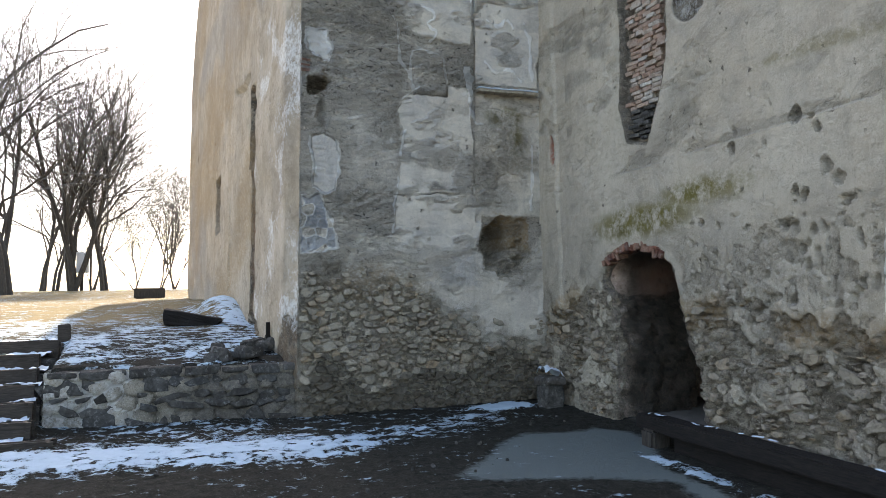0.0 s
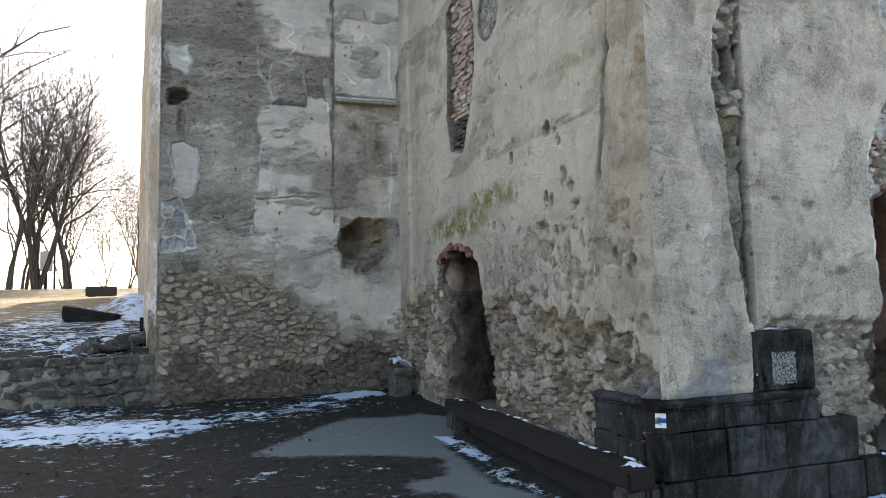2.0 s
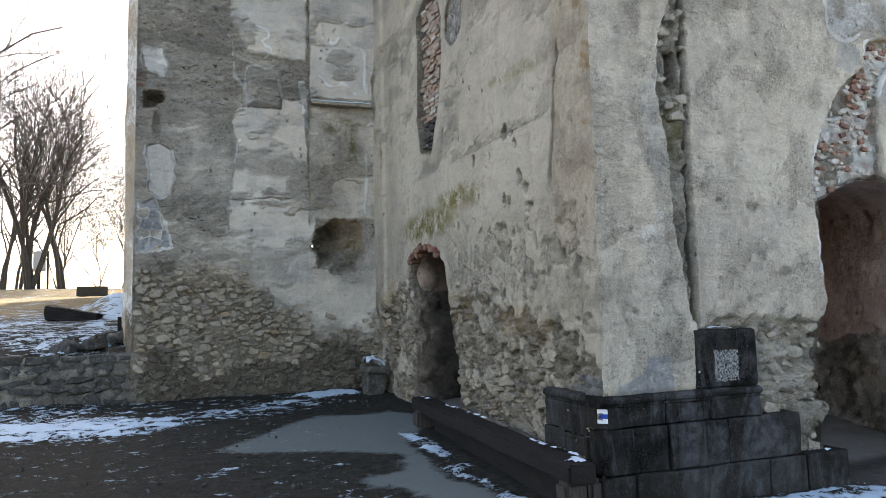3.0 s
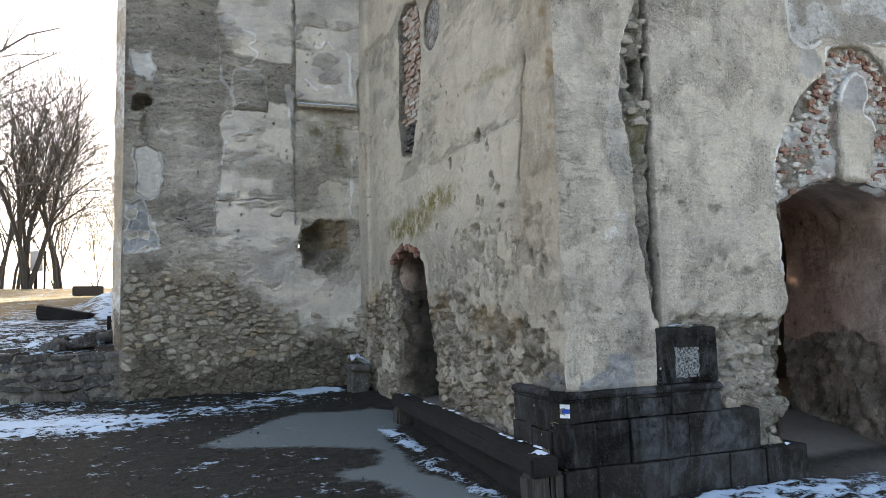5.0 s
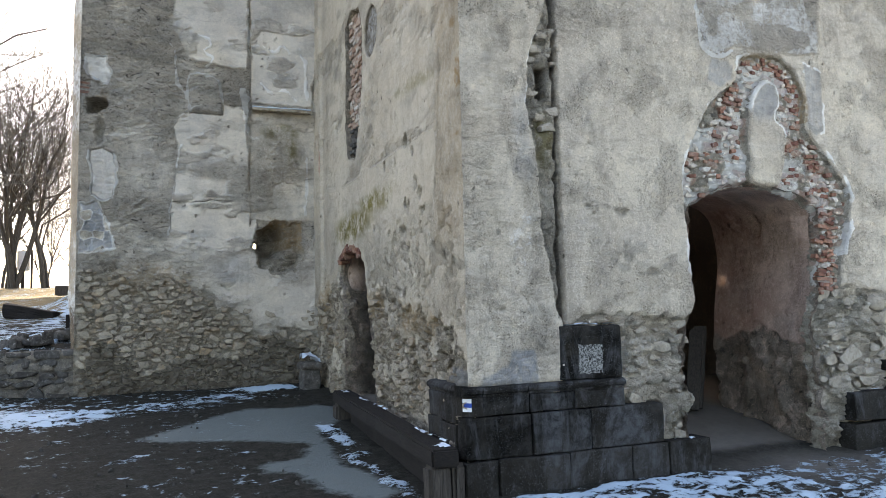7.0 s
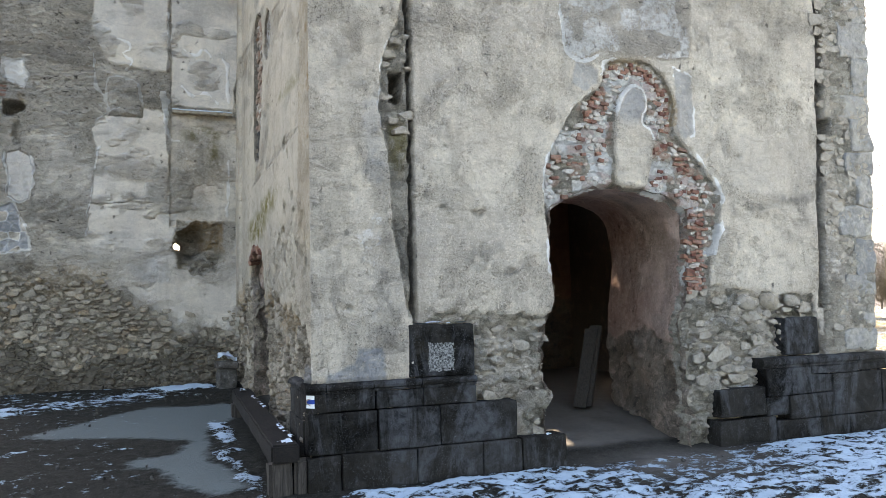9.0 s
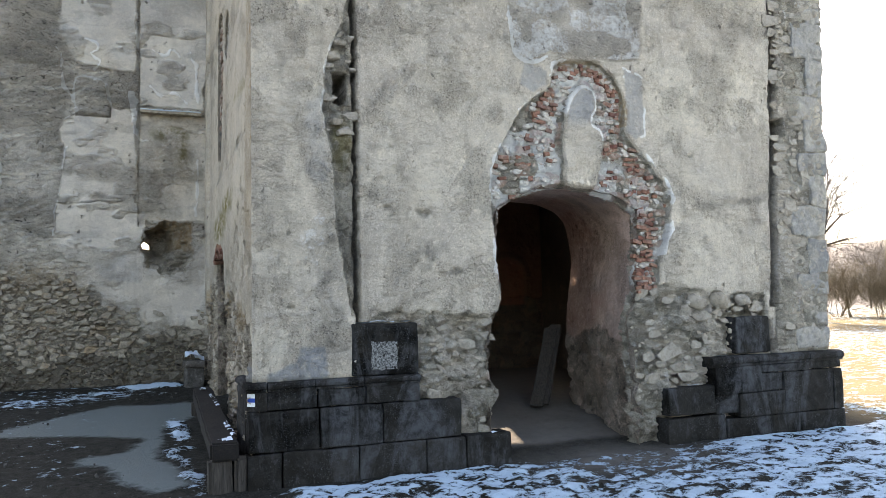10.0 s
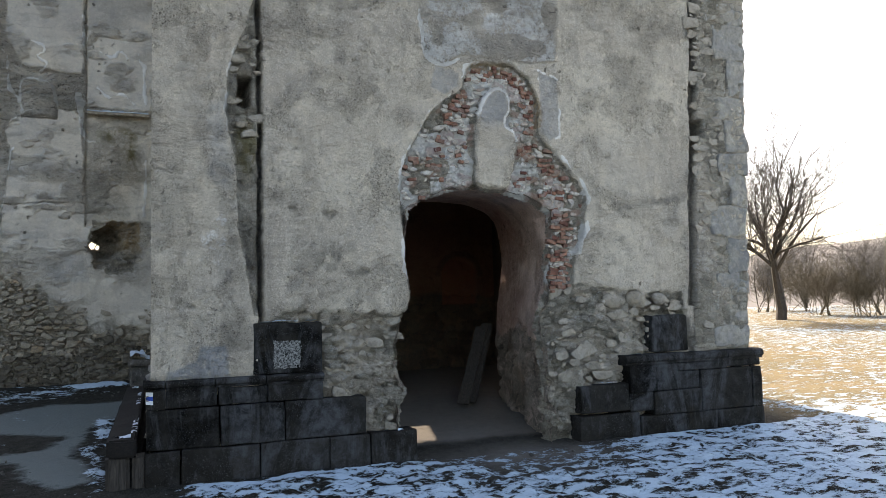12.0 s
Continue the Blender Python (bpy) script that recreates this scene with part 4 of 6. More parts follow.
M["plaster"] = np.maximum(M["plaster"], 0.62 * step(fbm(U * 3.2, V * 3.6, 88) - 0.02, 0, 0.1))
rel, M["cell"], M["joint"] = bare_relief(U, V, 17, 0.15, 0.085, 0.03)
M["moss"] = step(np.maximum(blob(U2, V2, 4.3, 2.85, 1.1, 0.22), blob(U2, V2, 3.2, 3.05, 0.8, 0.16)), -0.08, 0.12) * 0.95
M["moss"] = np.maximum(M["moss"], 0.45 * step(polygon(U2, V2, [(2.35, 4.15), (1.95, 4.25), (1.6, 4.24), (1.2, 4.2), (0.84, 4.1), (0.84, 4.0), (1.3, 4.05), (1.8, 4.1)]), -0.04, 0.05))
M["fair"] = step(V2, 1.9, 3.0) * (0.8 - 0.5 * step(0.95 - U2, 0, 0.1)) * (1 - 0.8 * step(fbm(U * 2.2, V * 2.2, 94) - 0.10, 0, 0.12) * (V < 3.0))
M["damp_shade"] = 0.30 * step(fbm(U2 * 1.1 + V2 * 0.5, V2 * 2.0 - U2 * 0.4, 97) - 0.08, 0, 0.2) * (V > 3.6)
M["damp_shade"] = np.maximum(M["damp_shade"], 0.45 * step(fbm(U2 * 1.6, V2 * 3.2, 95) - 0.02, 0, 0.2) * step(U2, 4.6, 4.9) * (V > 3.9) * (U < 6.0))
M["damp_shade"] = np.maximum(M["damp_shade"], 0.35 * step(polygon(U2, V2, [(2.4, 4.1), (1.2, 4.15), (0.84, 4.05), (0.86, 3.75), (1.3, 3.7), (1.8, 3.9)]), 0, 0.15) * step(fbm(U * 3, V * 4, 96), -0.05, 0.15))
M["damp_shade"] = np.maximum(M["damp_shade"], 0.4 * step(0.6 - V + 0.3 * fbm(U * 2, V * 2, 98), 0, 0.5))
M["brown"] = 0.75 * step(0.20 - np.abs(V2 - b_plaster_end(U2) + 0.10), -0.05, 0.12) * step(fbm(U * 1.5, V, 99), -0.16, 0.06) * (U > 0.9)
M["brown"] = np.maximum(M["brown"], 0.35 * step(0.9 - U2, 0, 0.2) * step(V2, 2.0, 2.5))
M["brown"] = np.maximum(M["brown"], 1.0 * step(np.max([polygon(U2, V2, [(0.22, 4.0), (-0.05, 3.96), (-0.04, 3.66), (0.22, 3.64)]), blob(U2, V2, 0.14, 3.27, 0.16, 0.05), blob(U2, V2, 0.2, 4.35, 0.14, 0.08)], 0), 0, 0.05))
H = 0.018 * M["plaster"] + (1 - 0.9 * M["plaster"]) * rel + 0.03 * fbm(U * 1.4, V * 1.4, 101) + 0.018 * fbm(U * 8, V * 8, 102) + 0.010 * fbm(U * 24, V * 24, 106, 2)
H += (1 - M["plaster"]) * (0.14 * fbm(U * 2.0, V * 2.0, 103) + 0.15 * fbm(U * 6, V * 7.5, 105) + 0.09 * fbm(U * 18, V * 22, 107, 2) - 0.02)
worn = step(fbm(U * 7.5, V * 8.5, 104) + 0.06 - 0.42 * np.abs(V - 2.1), 0.0, 0.04) * (U > 0.2) * (U < 3.6)
H -= 0.02 * worn * M["plaster"]
M["plaster"] = np.where(worn > 0.5, M["plaster"] * 0.55, M["plaster"])
M["fair"] *= 1 - worn
split = interp(V, [1.7, 2.35, 2.8, 3.33, 3.9, 4.5, 6.5], [1.01, 0.97, 0.85, 0.76, 0.65, 0.59, 0.54])
H += 0.05 * step(split - U, 0, 0.03) + 0.05 * step(U, 6.25, 6.3) * (V > 1.7)
# open crack, cut in and coloured nearly black
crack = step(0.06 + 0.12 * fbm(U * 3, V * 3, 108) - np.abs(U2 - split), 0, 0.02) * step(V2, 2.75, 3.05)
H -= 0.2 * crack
M["damp_shade"] = np.maximum(M["damp_shade"], 0.9 * crack)
B_SLOT = [(4.55, 5.85), (4.53, 5.0), (4.60, 4.67), (4.62, 4.34), (4.49, 3.9), (4.10, 3.80), (3.84, 4.3), (3.68, 4.72), (3.60, 5.5), (3.78, 5.85), (4.2, 5.98)]
panel = polygon(U2, V2, B_SLOT)
H -= 0.10 * step(panel, -0.01, 0.03)
M["plaster"] *= 1 - step(panel, -0.05, 0.0)
M["damp_shade"] = np.maximum(M["damp_shade"], 0.5 * step(panel, -0.05, 0.0) * step(U2, 4.32, 4.4))
notch = blob(U2, V2, 3.2, 5.35, 0.3, 0.35)
M["plaster"] *= 1 - step(notch, 0, 0.03)
H -= 0.04 * step(notch, 0, 0.03)
M["torn"] = np.maximum(0.5 * step(fbm(U2 * 1.3 + V2 * 0.4, V2 * 2.6, 89) - 0.05, 0, 0.15) * (V > 3.5), 0.9 * step(notch, 0, 0.05))
M["lime"] = np.maximum(0.5 * step(notch, 0, 0.05), 0.8 * step(0.035 - np.abs(U2 - split), 0, 0.02) * (V > 1.7) * (V < 2.85))
M["cement"] = 0.6 * step(blob(U2, V2, 0.2, 1.02, 0.4, 0.10), 0, 0.03)
scar = blob(U2, V2, 6.38, 4.2, 0.08, 0.26)
M["red"] = step(scar, 0, 0.02)
H -= 0.05 * step(scar, 0, 0.03)
# shot holes and pits in the plaster
pits = [(1.79, 3.55, 0.085), (1.63, 3.5, 0.05), (1.56, 3.38, 0.055), (2.61, 3.56, 0.05), (2.66, 3.4, 0.07), (2.31, 3.26, 0.035), (1.49, 3.0, 0.075), (1.4, 2.88, 0.075), (1.85, 2.84, 0.06), (1.76, 2.78, 0.06),
        (1.32, 2.68, 0.06), (1.2, 2.74, 0.03), (1.19, 2.54, 0.03), (2.03, 2.52, 0.07), (1.91, 2.51, 0.075), (1.71, 2.47, 0.07), (1.59, 2.46, 0.06), (1.22, 2.38, 0.06), (1.77, 2.15, 0.07), (3.17, 2.69, 0.06), (2.21, 3.39, 0.045),
        (3.57, 4.4, 0.035), (0.62, 2.15, 0.06), (0.35, 2.1, 0.06), (0.42, 1.98, 0.08), (0.2, 1.62, 0.05), (1.45, 2.2, 0.05)]
r = random.Random(77)
pits += [(r.uniform(1.0, 3.6), 1.75 + abs(r.gauss(0, 0.36)), r.uniform(0.015, 0.06)) for _ in range(60)] + [(r.uniform(0.1, 0.9), r.uniform(1.5, 2.6), r.uniform(0.015, 0.03)) for _ in range(12)]
UP, VP = U2 + 0.09 * fbm(U * 11, V * 11, 109), V2 + 0.09 * fbm(U * 11, V * 11, 110)
for k, (cu, cv, r) in enumerate(pits):
    d = blob(UP, VP, cu, cv, r * 0.75, r * 1.0)
    H -= min(0.05, r) * step(d, 0, 0.02)
    M["fair"] *= 1 - step(d, -0.01, 0.01)
    # each pit is coloured darker too
    M["damp_shade"] = np.maximum(M["damp_shade"], (0.45 if k < 27 else 0.25) * step(d, 0, 0.02))
arch = polygon(U2, V2, B_ARCH)
arch_cut = polygon(U + 0.10 * fbm(U * 6, V * 6, 112), V + 0.08 * fbm(U * 6, V * 6, 113), B_ARCH)
H -= 0.09 * step(arch_cut, -0.08, 0.0)
M["plaster"] *= 1 - step(arch, -0.06, -0.02)
M["red"] = np.maximum(M["red"], step(arch, -0.04, 0.02) * step(V2, 2.18, 2.26) * (U > 3.8) * 0.85)
# lip of the opening: its inner shade put into the colour
M["damp_shade"] = np.maximum(M["damp_shade"], 0.45 * step(arch, 0.03, 0.1) * step(2.2 - V2, 0, 0.2))
M["lime"] = np.maximum(M["lime"], 0.35 * step(0.16 - np.abs(arch + 0.2), 0, 0.1) * (V > 2.3) * (arch < 0))
wall_b = thing("wall_entrance_flank", "beige plastered wall with pits above eroded rubble", "wall", kind="structure")
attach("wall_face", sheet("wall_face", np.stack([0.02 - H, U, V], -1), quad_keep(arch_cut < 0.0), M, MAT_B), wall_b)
for b in ((1.3, 1.5, 1.97, 3.3, -0.1, 8.6), (1.3, 1.5, 5.25, 7.5, -0.1, 8.6), (1.3, 1.5, 3.3, 5.25, 2.7, 8.6)):
    part("wall_core", box_bm(*b), MAT_ROOM, wall_b)


def in_arch(u, v, grow):
    return float(polygon(np.array([u]), np.array([v]), B_ARCH)[0]) > -grow


scatter(wall_b, MAT_RUBBLE_B, lambda u, v: Matrix.Translation((0.045 - 0.22 * noise.noise(Vector((u * 1.6, v * 1.6, 1))) * 0.4, u, v)) @ pose(0, 0, 0, 0, 0, 90),
        lambda u, v: v < b_plaster_end(u) - 0.06 + 0.25 * noise.noise(Vector((u * 3, v * 3, 4))) and not in_arch(u, v, 0.10) and u > 0.12 + 0.9 * (v < 0.97) and noise.noise(Vector((u * 1.6, v * 1.6, 9))) > -0.45,
        0.1, 6.9, 0.1, 2.3, 3000, 6, 0.04, 0.22, 0.032, (0.9, 1.35), (0.45, 0.8), 0.47)

# broken brick lintel over the low opening
LINTEL = [mesh_of("brick", box_bm(-0.5, 0.5, -0.5, 0.5, -0.5, 0.5, 0.07, 0.07, 0, k + 30), MAT_BRICK) for k in range(4)]
r = random.Random(14)
for i in range(19):
    s_ = i / 18
    y, z = 3.9 + 1.22 * s_, 2.40 + 0.16 * math.sin(math.pi * s_) - 0.02 * s_
    m = Matrix.Translation((0.06 + r.uniform(-0.02, 0.03), y, z)) @ pose(0, 0, 0, 40 * (0.5 - s_) + r.uniform(-16, 16), r.uniform(-14, 14), r.uniform(-12, 12)) @ Matrix.Diagonal((0.16, 0.052, r.uniform(0.07, 0.15), 1))
    attach("brick", LINTEL[i % 4], wall_b, m)

# brick filling of the tall blocked slot
BRICKS = [mesh_of("brick", box_bm(-0.5, 0.5, -0.5, 0.5, -0.5, 0.5, 0.06, 0.05, 0, k), MAT_BRICK) for k in range(5)]
PALE = [mesh_of("brick", box_bm(-0.5, 0.5, -0.5, 0.5, -0.5, 0.5, 0.08, 0.08, 0, k + 9), MAT_BRICK_PALE) for k in range(5)]
SALMON = [mesh_of("brick", box_bm(-0.5, 0.5, -0.5, 0.5, -0.5, 0.5, 0.06, 0.09, 0, k + 17), MAT_BRICK_SALMON) for k in range(6)]
r = random.Random(4)
BROKEN = [mesh_of("stone", box_bm(-0.5, 0.5, -0.5, 0.5, -0.5, 0.5, 0.08, 0.16, 0, k + 61), MAT_RUBBLE_T) for k in range(4)]
z = 3.86
while z < 5.92:
    y = 3.56 + r.uniform(-0.1, 0.0)
    while y < 4.52:
        w = r.choice((0.11, 0.16, 0.2, 0.24))
        tilt = 4 + r.uniform(-2, 2)
        if float(polygon(np.array([y + w / 2]), np.array([z + 0.03]), B_SLOT)[0]) > 0.05 and y + w / 2 < 4.44 and r.random() < 0.97:
            m = Matrix.Translation((0.085 + r.uniform(-0.015, 0.025), y + w / 2, z + 0.03)) @ pose(0, 0, 0, tilt, r.uniform(-3, 3), r.uniform(-3, 3)) @ Matrix.Diagonal((0.12, w - 0.008, r.uniform(0.044, 0.054), 1))
            if z < 4.24:
                attach("stone", BROKEN[r.randrange(4)], wall_b, m)
            else:
                attach("brick", (SALMON + PALE[:2])[r.randrange(8)], wall_b, m)
        y += w
    z += 0.058

# front of the entrance block (wall C) with the broken doorway
C_DOOR = [(2.36, -0.3), (2.40, 0.45), (2.44, 0.68), (2.37, 0.97), (2.37, 1.26), (2.43, 1.49), (2.52, 1.72), (2.48, 2.02), (2.49, 2.32), (2.52, 2.61), (2.74, 2.74), (3.01, 2.83), (3.26, 2.85), (3.61, 2.83), (3.97, 2.73), (4.19, 2.6), (4.15, 2.14), (4.11, 1.7), (3.98, 1.38), (4.01, 1.19), (4.06, 0.82), (4.08, -0.3)]
C_BRICK = [(2.37, 2.75), (2.42, 3.16), (2.56, 3.34), (2.74, 3.66), (2.91, 3.83), (3.13, 3.98), (3.17, 4.2), (3.31, 4.28), (3.61, 4.33), (3.93, 4.21), (4.07, 3.99), (4.1, 3.76), (4.05, 3.53), (4.2, 3.41), (4.38, 3.19), (4.56, 2.99), (4.71, 2.83), (4.65, 2.47), (4.51, 2.14), (4.47, 1.69), (4.1, 1.66), (3.4, 2.0), (2.42, 1.8), (2.44, 2.2), (2.40, 2.5)]
C_GHOST = [(3.28, 2.83), (3.26, 3.26), (3.31, 3.7), (3.41, 3.94), (3.58, 4.05), (3.72, 3.96), (3.74, 3.77), (3.62, 3.6), (3.83, 3.51), (3.78, 3.29), (3.75, 3.06), (3.65, 2.86)]


def c_plaster_end(x):
    return interp(x, [0, 0.88, 0.95, 1.4, 2.4, 4.2, 4.5, 5.0, 6.0, 6.15, 7.2], [0.80, 0.80, 1.5, 1.6, 1.5, 1.85, 1.75, 1.7, 1.62, 1.0, 1.0])


uc, vc = axis_steps((-0.07, 7.15, 0.0155)), axis_steps((-0.1, 6.0, 0.0155), (6.0, 8.6, 0.06))
U, V = np.meshgrid(uc, vc)
U2, V2 = U + 0.05 * fbm(U * 3.5, V * 3.5, 121) + 0.03 * fbm(U * 14, V * 14, 119), V + 0.05 * fbm(U * 3.5, V * 3.5, 122) + 0.03 * fbm(U * 14, V * 14, 120)
M = masks_zero(U)
joint_x = 6.13 + 0.062 * (V - 1.38)
quoin = step(U - joint_x, 0.0, 0.04)
V3 = V2 + 0.22 * fbm(U * 2.2, V * 0.8, 124) * (U > 0.95)
M["plaster"] = step(V3 + 0.10 * fbm(U * 9, V * 9, 123) - c_plaster_end(U2), -0.02, 0.02) * (1 - 0.75 * quoin)
rel, M["cell"], M["joint"] = bare_relief(U, V, 27, 0.17, 0.095, 0.026)
bare = polygon(U2, V2, rounded(C_BRICK))
ghost = polygon(U2, V2, rounded(C_GHOST))
strip = polygon(U2, V2, [(0.86, 1.54), (0.72, 2.41), (0.69, 2.96), (0.64, 3.29), (0.59, 3.56), (0.62, 3.9), (0.68, 4.16), (0.79, 4.40), (0.95, 4.9), (0.95, 1.5)])
band = polygon(U2, V2, [(2.69, 4.28), (2.93, 4.21), (3.14, 4.33), (3.98, 4.31), (4.36, 4.38), (4.43, 5.14), (4.5, 8.7), (2.45, 8.7), (2.63, 4.9), (2.65, 4.59)])
M["plaster"] *= 1 - step(bare, -0.015, 0.015)
M["plaster"] *= 1 - step(strip, -0.015, 0.015)
M["torn"] = 0.6 * step(band, 0, 0.05) + 0.4 * step(fbm(U * 1.5, V * 1.5, 151) - 0.02, 0, 0.15)
M["plaster"] = np.maximum(M["plaster"], step(ghost, -0.01, 0.015))
M["cement"] = 0.0 * U
grey_lime = np.maximum(polygon(U2, V2, [(4.09, 4.26), (4.35, 4.18), (4.36, 3.51), (4.24, 3.44), (4.07, 3.53), (4.1, 3.8)]), polygon(U2, V2, [(2.80, 4.22), (3.1, 4.16), (3.09, 4.0), (2.92, 3.88), (2.74, 3.95)]))
fair_c = np.max([polygon(U2, V2, [(4.75, 3.27), (5.26, 3.4), (6.15, 3.85), (6.14, 2.84), (5.49, 2.75), (4.85, 2.9)]), box2(U2, V2, 0.0, 0.5, 3.0, 4.2) - 0.1, blob(U2, V2, 1.5, 3.0, 0.4, 0.5), ghost - 0.02, grey_lime], 0)
M["fair"] = 0.6 * step(fair_c, -0.05, 0.1)
broken = step(fbm(U * 4.5, V * 4.5, 149), -0.08, 0.06)
M["lime"] = np.max([step(0.03 + 0.12 * fbm(U * 7, V * 7, 150) - np.abs(bare + 0.01), 0, 0.02) * (V > 1.7) * broken, 0.9 * step(0.022 - np.abs(grey_lime), 0, 0.012) * (U > 3.95) * broken, 0.9 * step(0.03 * (1 + 1.5 * fbm(U * 6, V * 6, 152)) - trace(U2, V2, [(2.62, 5.2), (2.66, 4.6), (2.70, 4.28), (2.93, 4.2), (3.1, 4.3)]), 0, 0.015), (0.54 + 0.18 * fbm(U * 3, V * 4, 125)) * step(band, 0, 0.05), 0.9 * step(0.03 * (1 + 1.5 * fbm(U * 6, V * 6, 153)) - trace(U2, V2, [(4.06, 3.5), (4.25, 3.40), (4.42, 3.2), (4.6, 3.0), (4.74, 2.82), (4.68, 2.7)]), 0, 0.02), 0.9 * step(0.03 * (1 + 1.5 * fbm(U * 6, V * 6, 154)) - trace(U2, V2, [(2.38, 2.8), (2.40, 3.15), (2.45, 3.2)]), 0, 0.015), 0.85 * step(0.03 - np.abs(ghost - 0.02), 0, 0.012) * (V > 3.4)], 0)
M["lime"] = np.maximum(M["lime"], 0.6 * step(0.025 - np.abs(strip), 0, 0.012) * (U < 0.75) * (V > 3.2))
M["lime"] = np.maximum(M["lime"], 0.72 * step(bare, 0, 0.02) * (1 - step(ghost, -0.02, 0.0)))
M["red"] = 0.5 * step(bare, 0.02, 0.05) * (1 - step(ghost, -0.03, 0.0)) * step(M["cell"], 0.55, 0.6) * (1 - M["joint"])
ring_c = np.abs(np.hypot((U2 - 3.5) / 1.08, V2 - 3.72) - 0.53)
M["lime"] *= 0.45 + 0.55 * step(vnoise(U * 4.2, V * 4.2, 158), 0.32, 0.5)
M["lime"] = np.maximum(M["lime"], 0.47 * step(blob(U2, V2, 0.5, 2.3, 0.2, 0.55), -0.05, 0.12) * step(fbm(U * 7, V * 7, 155), -0.1, 0.1))
M["brown"] = 0.9 * step(0.09 - ring_c, 0, 0.06) * (V2 > 3.6) * step(U2, 3.15, 3.3)
M["damp_shade"] = 0.22 * step(fbm(U2 * 1.2, V2 * 1.2, 127) - 0.14, 0, 0.12)
M["damp_shade"] = np.maximum(M["damp_shade"], 0.5 * step(polygon(U2, V2, [(5.05, 2.74), (5.4, 2.8), (6.15, 2.93), (6.15, 2.78), (5.5, 2.68), (5.1, 2.64)]) + 0.1 * fbm(U * 8, V * 8, 156), -0.02, 0.05))
M["damp_shade"] = np.maximum(M["damp_shade"], 0.5 * step(blob(U2, V2, 1.75, 2.05, 0.35, 0.25), -0.1, 0.2) * step(fbm(U * 5, V * 5, 128), 0.0, 0.1))
M["damp_shade"] = np.maximum(M["damp_shade"], 0.55 * step(strip, 0, 0.03) * step(fbm(U * 6, V * 6, 129), -0.1, 0.15))
stain = np.maximum(0.22 - np.abs(U2 - 0.66), 0.14 - np.abs(U2 - 1.02)) + 0.1 * fbm(U * 3, V * 2, 144)
M["damp_shade"] = np.maximum(M["damp_shade"], 0.25 * step(stain, 0, 0.2) * step(3.0 - V2, -0.4, 0.4) * (V > 1.2))
M["moss"] = 0.6 * step(blob(U2, V2, 0.80, 3.2, 0.12, 0.32), -0.02, 0.05)
M["cement"] = np.maximum(0.5 * step(grey_lime, 0, 0.03), 0.6 * step(ghost, 0.03, 0.06) * step(V2, 3.5, 3.7))
M["cement"] = np.maximum(M["cement"], 0.1 * step(band, 0, 0.08))
M["cement"] = np.maximum(M["cement"], 0.32 * step(polygon(U2 + 0.12 * fbm(U * 6, V * 6, 157), V2, [(0.44, 3.62), (0.62, 3.75), (0.6, 3.5), (0.68, 2.96), (0.6, 2.75), (0.44, 2.9)]), -0.06, 0.06))
M["cement"] = np.maximum(M["cement"], 0.75 * step(polygon(U2, V2, [(0.02, 0.9), (0.05, 1.05), (0.3, 1.12), (0.36, 1.26), (0.62, 1.28), (0.66, 0.9)]), 0, 0.03))
H = 0.03 * M["plaster"] + (1 - 0.85 * M["plaster"]) * rel + 0.025 * fbm(U * 1.6, V * 1.6, 131) + 0.022 * fbm(U * 9, V * 9, 132) + 0.014 * fbm(U * 24, V * 24, 134, 2)
H += 0.045 * step(0.92 - U, 0, 0.02) * step(V, 0.9, 1.0)
qrow = np.floor(V / 0.36)
H += quoin * (0.05 + 0.02 * (rnd(qrow, qrow * 0 + (U > 6.65), 5) - 0.5))
# grooved seams; their shadow bands are put into the colour as well
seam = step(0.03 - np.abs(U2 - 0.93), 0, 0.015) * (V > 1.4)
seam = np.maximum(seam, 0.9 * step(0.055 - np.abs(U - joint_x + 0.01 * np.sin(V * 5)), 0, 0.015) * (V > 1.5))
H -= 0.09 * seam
M["damp_shade"] = np.maximum(M["damp_shade"], 0.95 * seam)
H -= 0.035 * step(bare, 0.0, 0.015) * (1 - step(ghost, -0.02, 0.02)) + 0.05 * step(strip, 0, 0.04)
H += 0.03 * step(bare, 0, 0.1) * fbm(U * 5, V * 5, 133) + step(strip, 0, 0.03) * (0.10 * fbm(U * 5, V * 5, 142) + 0.10 * fbm(U * 13, V * 13, 143, 2) - rel)
# two small holes, each sunk and coloured darker inside
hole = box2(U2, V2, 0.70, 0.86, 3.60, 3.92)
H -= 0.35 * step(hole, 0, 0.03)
M["damp_shade"] = np.maximum(M["damp_shade"], 0.8 * step(hole, -0.01, 0.02))
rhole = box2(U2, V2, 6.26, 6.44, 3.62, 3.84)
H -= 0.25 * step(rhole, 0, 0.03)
M["damp_shade"] = np.maximum(M["damp_shade"], 0.7 * step(rhole, -0.01, 0.02))
low = 1 - step(V3 - c_plaster_end(U2), -0.05, 0.02)
M["plaster"] = np.maximum(M["plaster"], 0.85 * low * step(fbm(U * 2.6, V * 3.4, 145), -0.16, 0.1))
M["torn"] = np.maximum(M["torn"], 0.6 * low)
M["plaster"] = np.maximum(M["plaster"], 0.62 * quoin * step(fbm(U * 3, V * 3, 159), -0.12, 0.05))
M["torn"] = np.maximum(M["torn"], 0.5 * quoin)
M["lime"] = np.maximum(M["lime"], 0.42 * np.maximum(low, quoin) * step(fbm(U * 3.1, V * 4, 146), -0.06, 0.1))
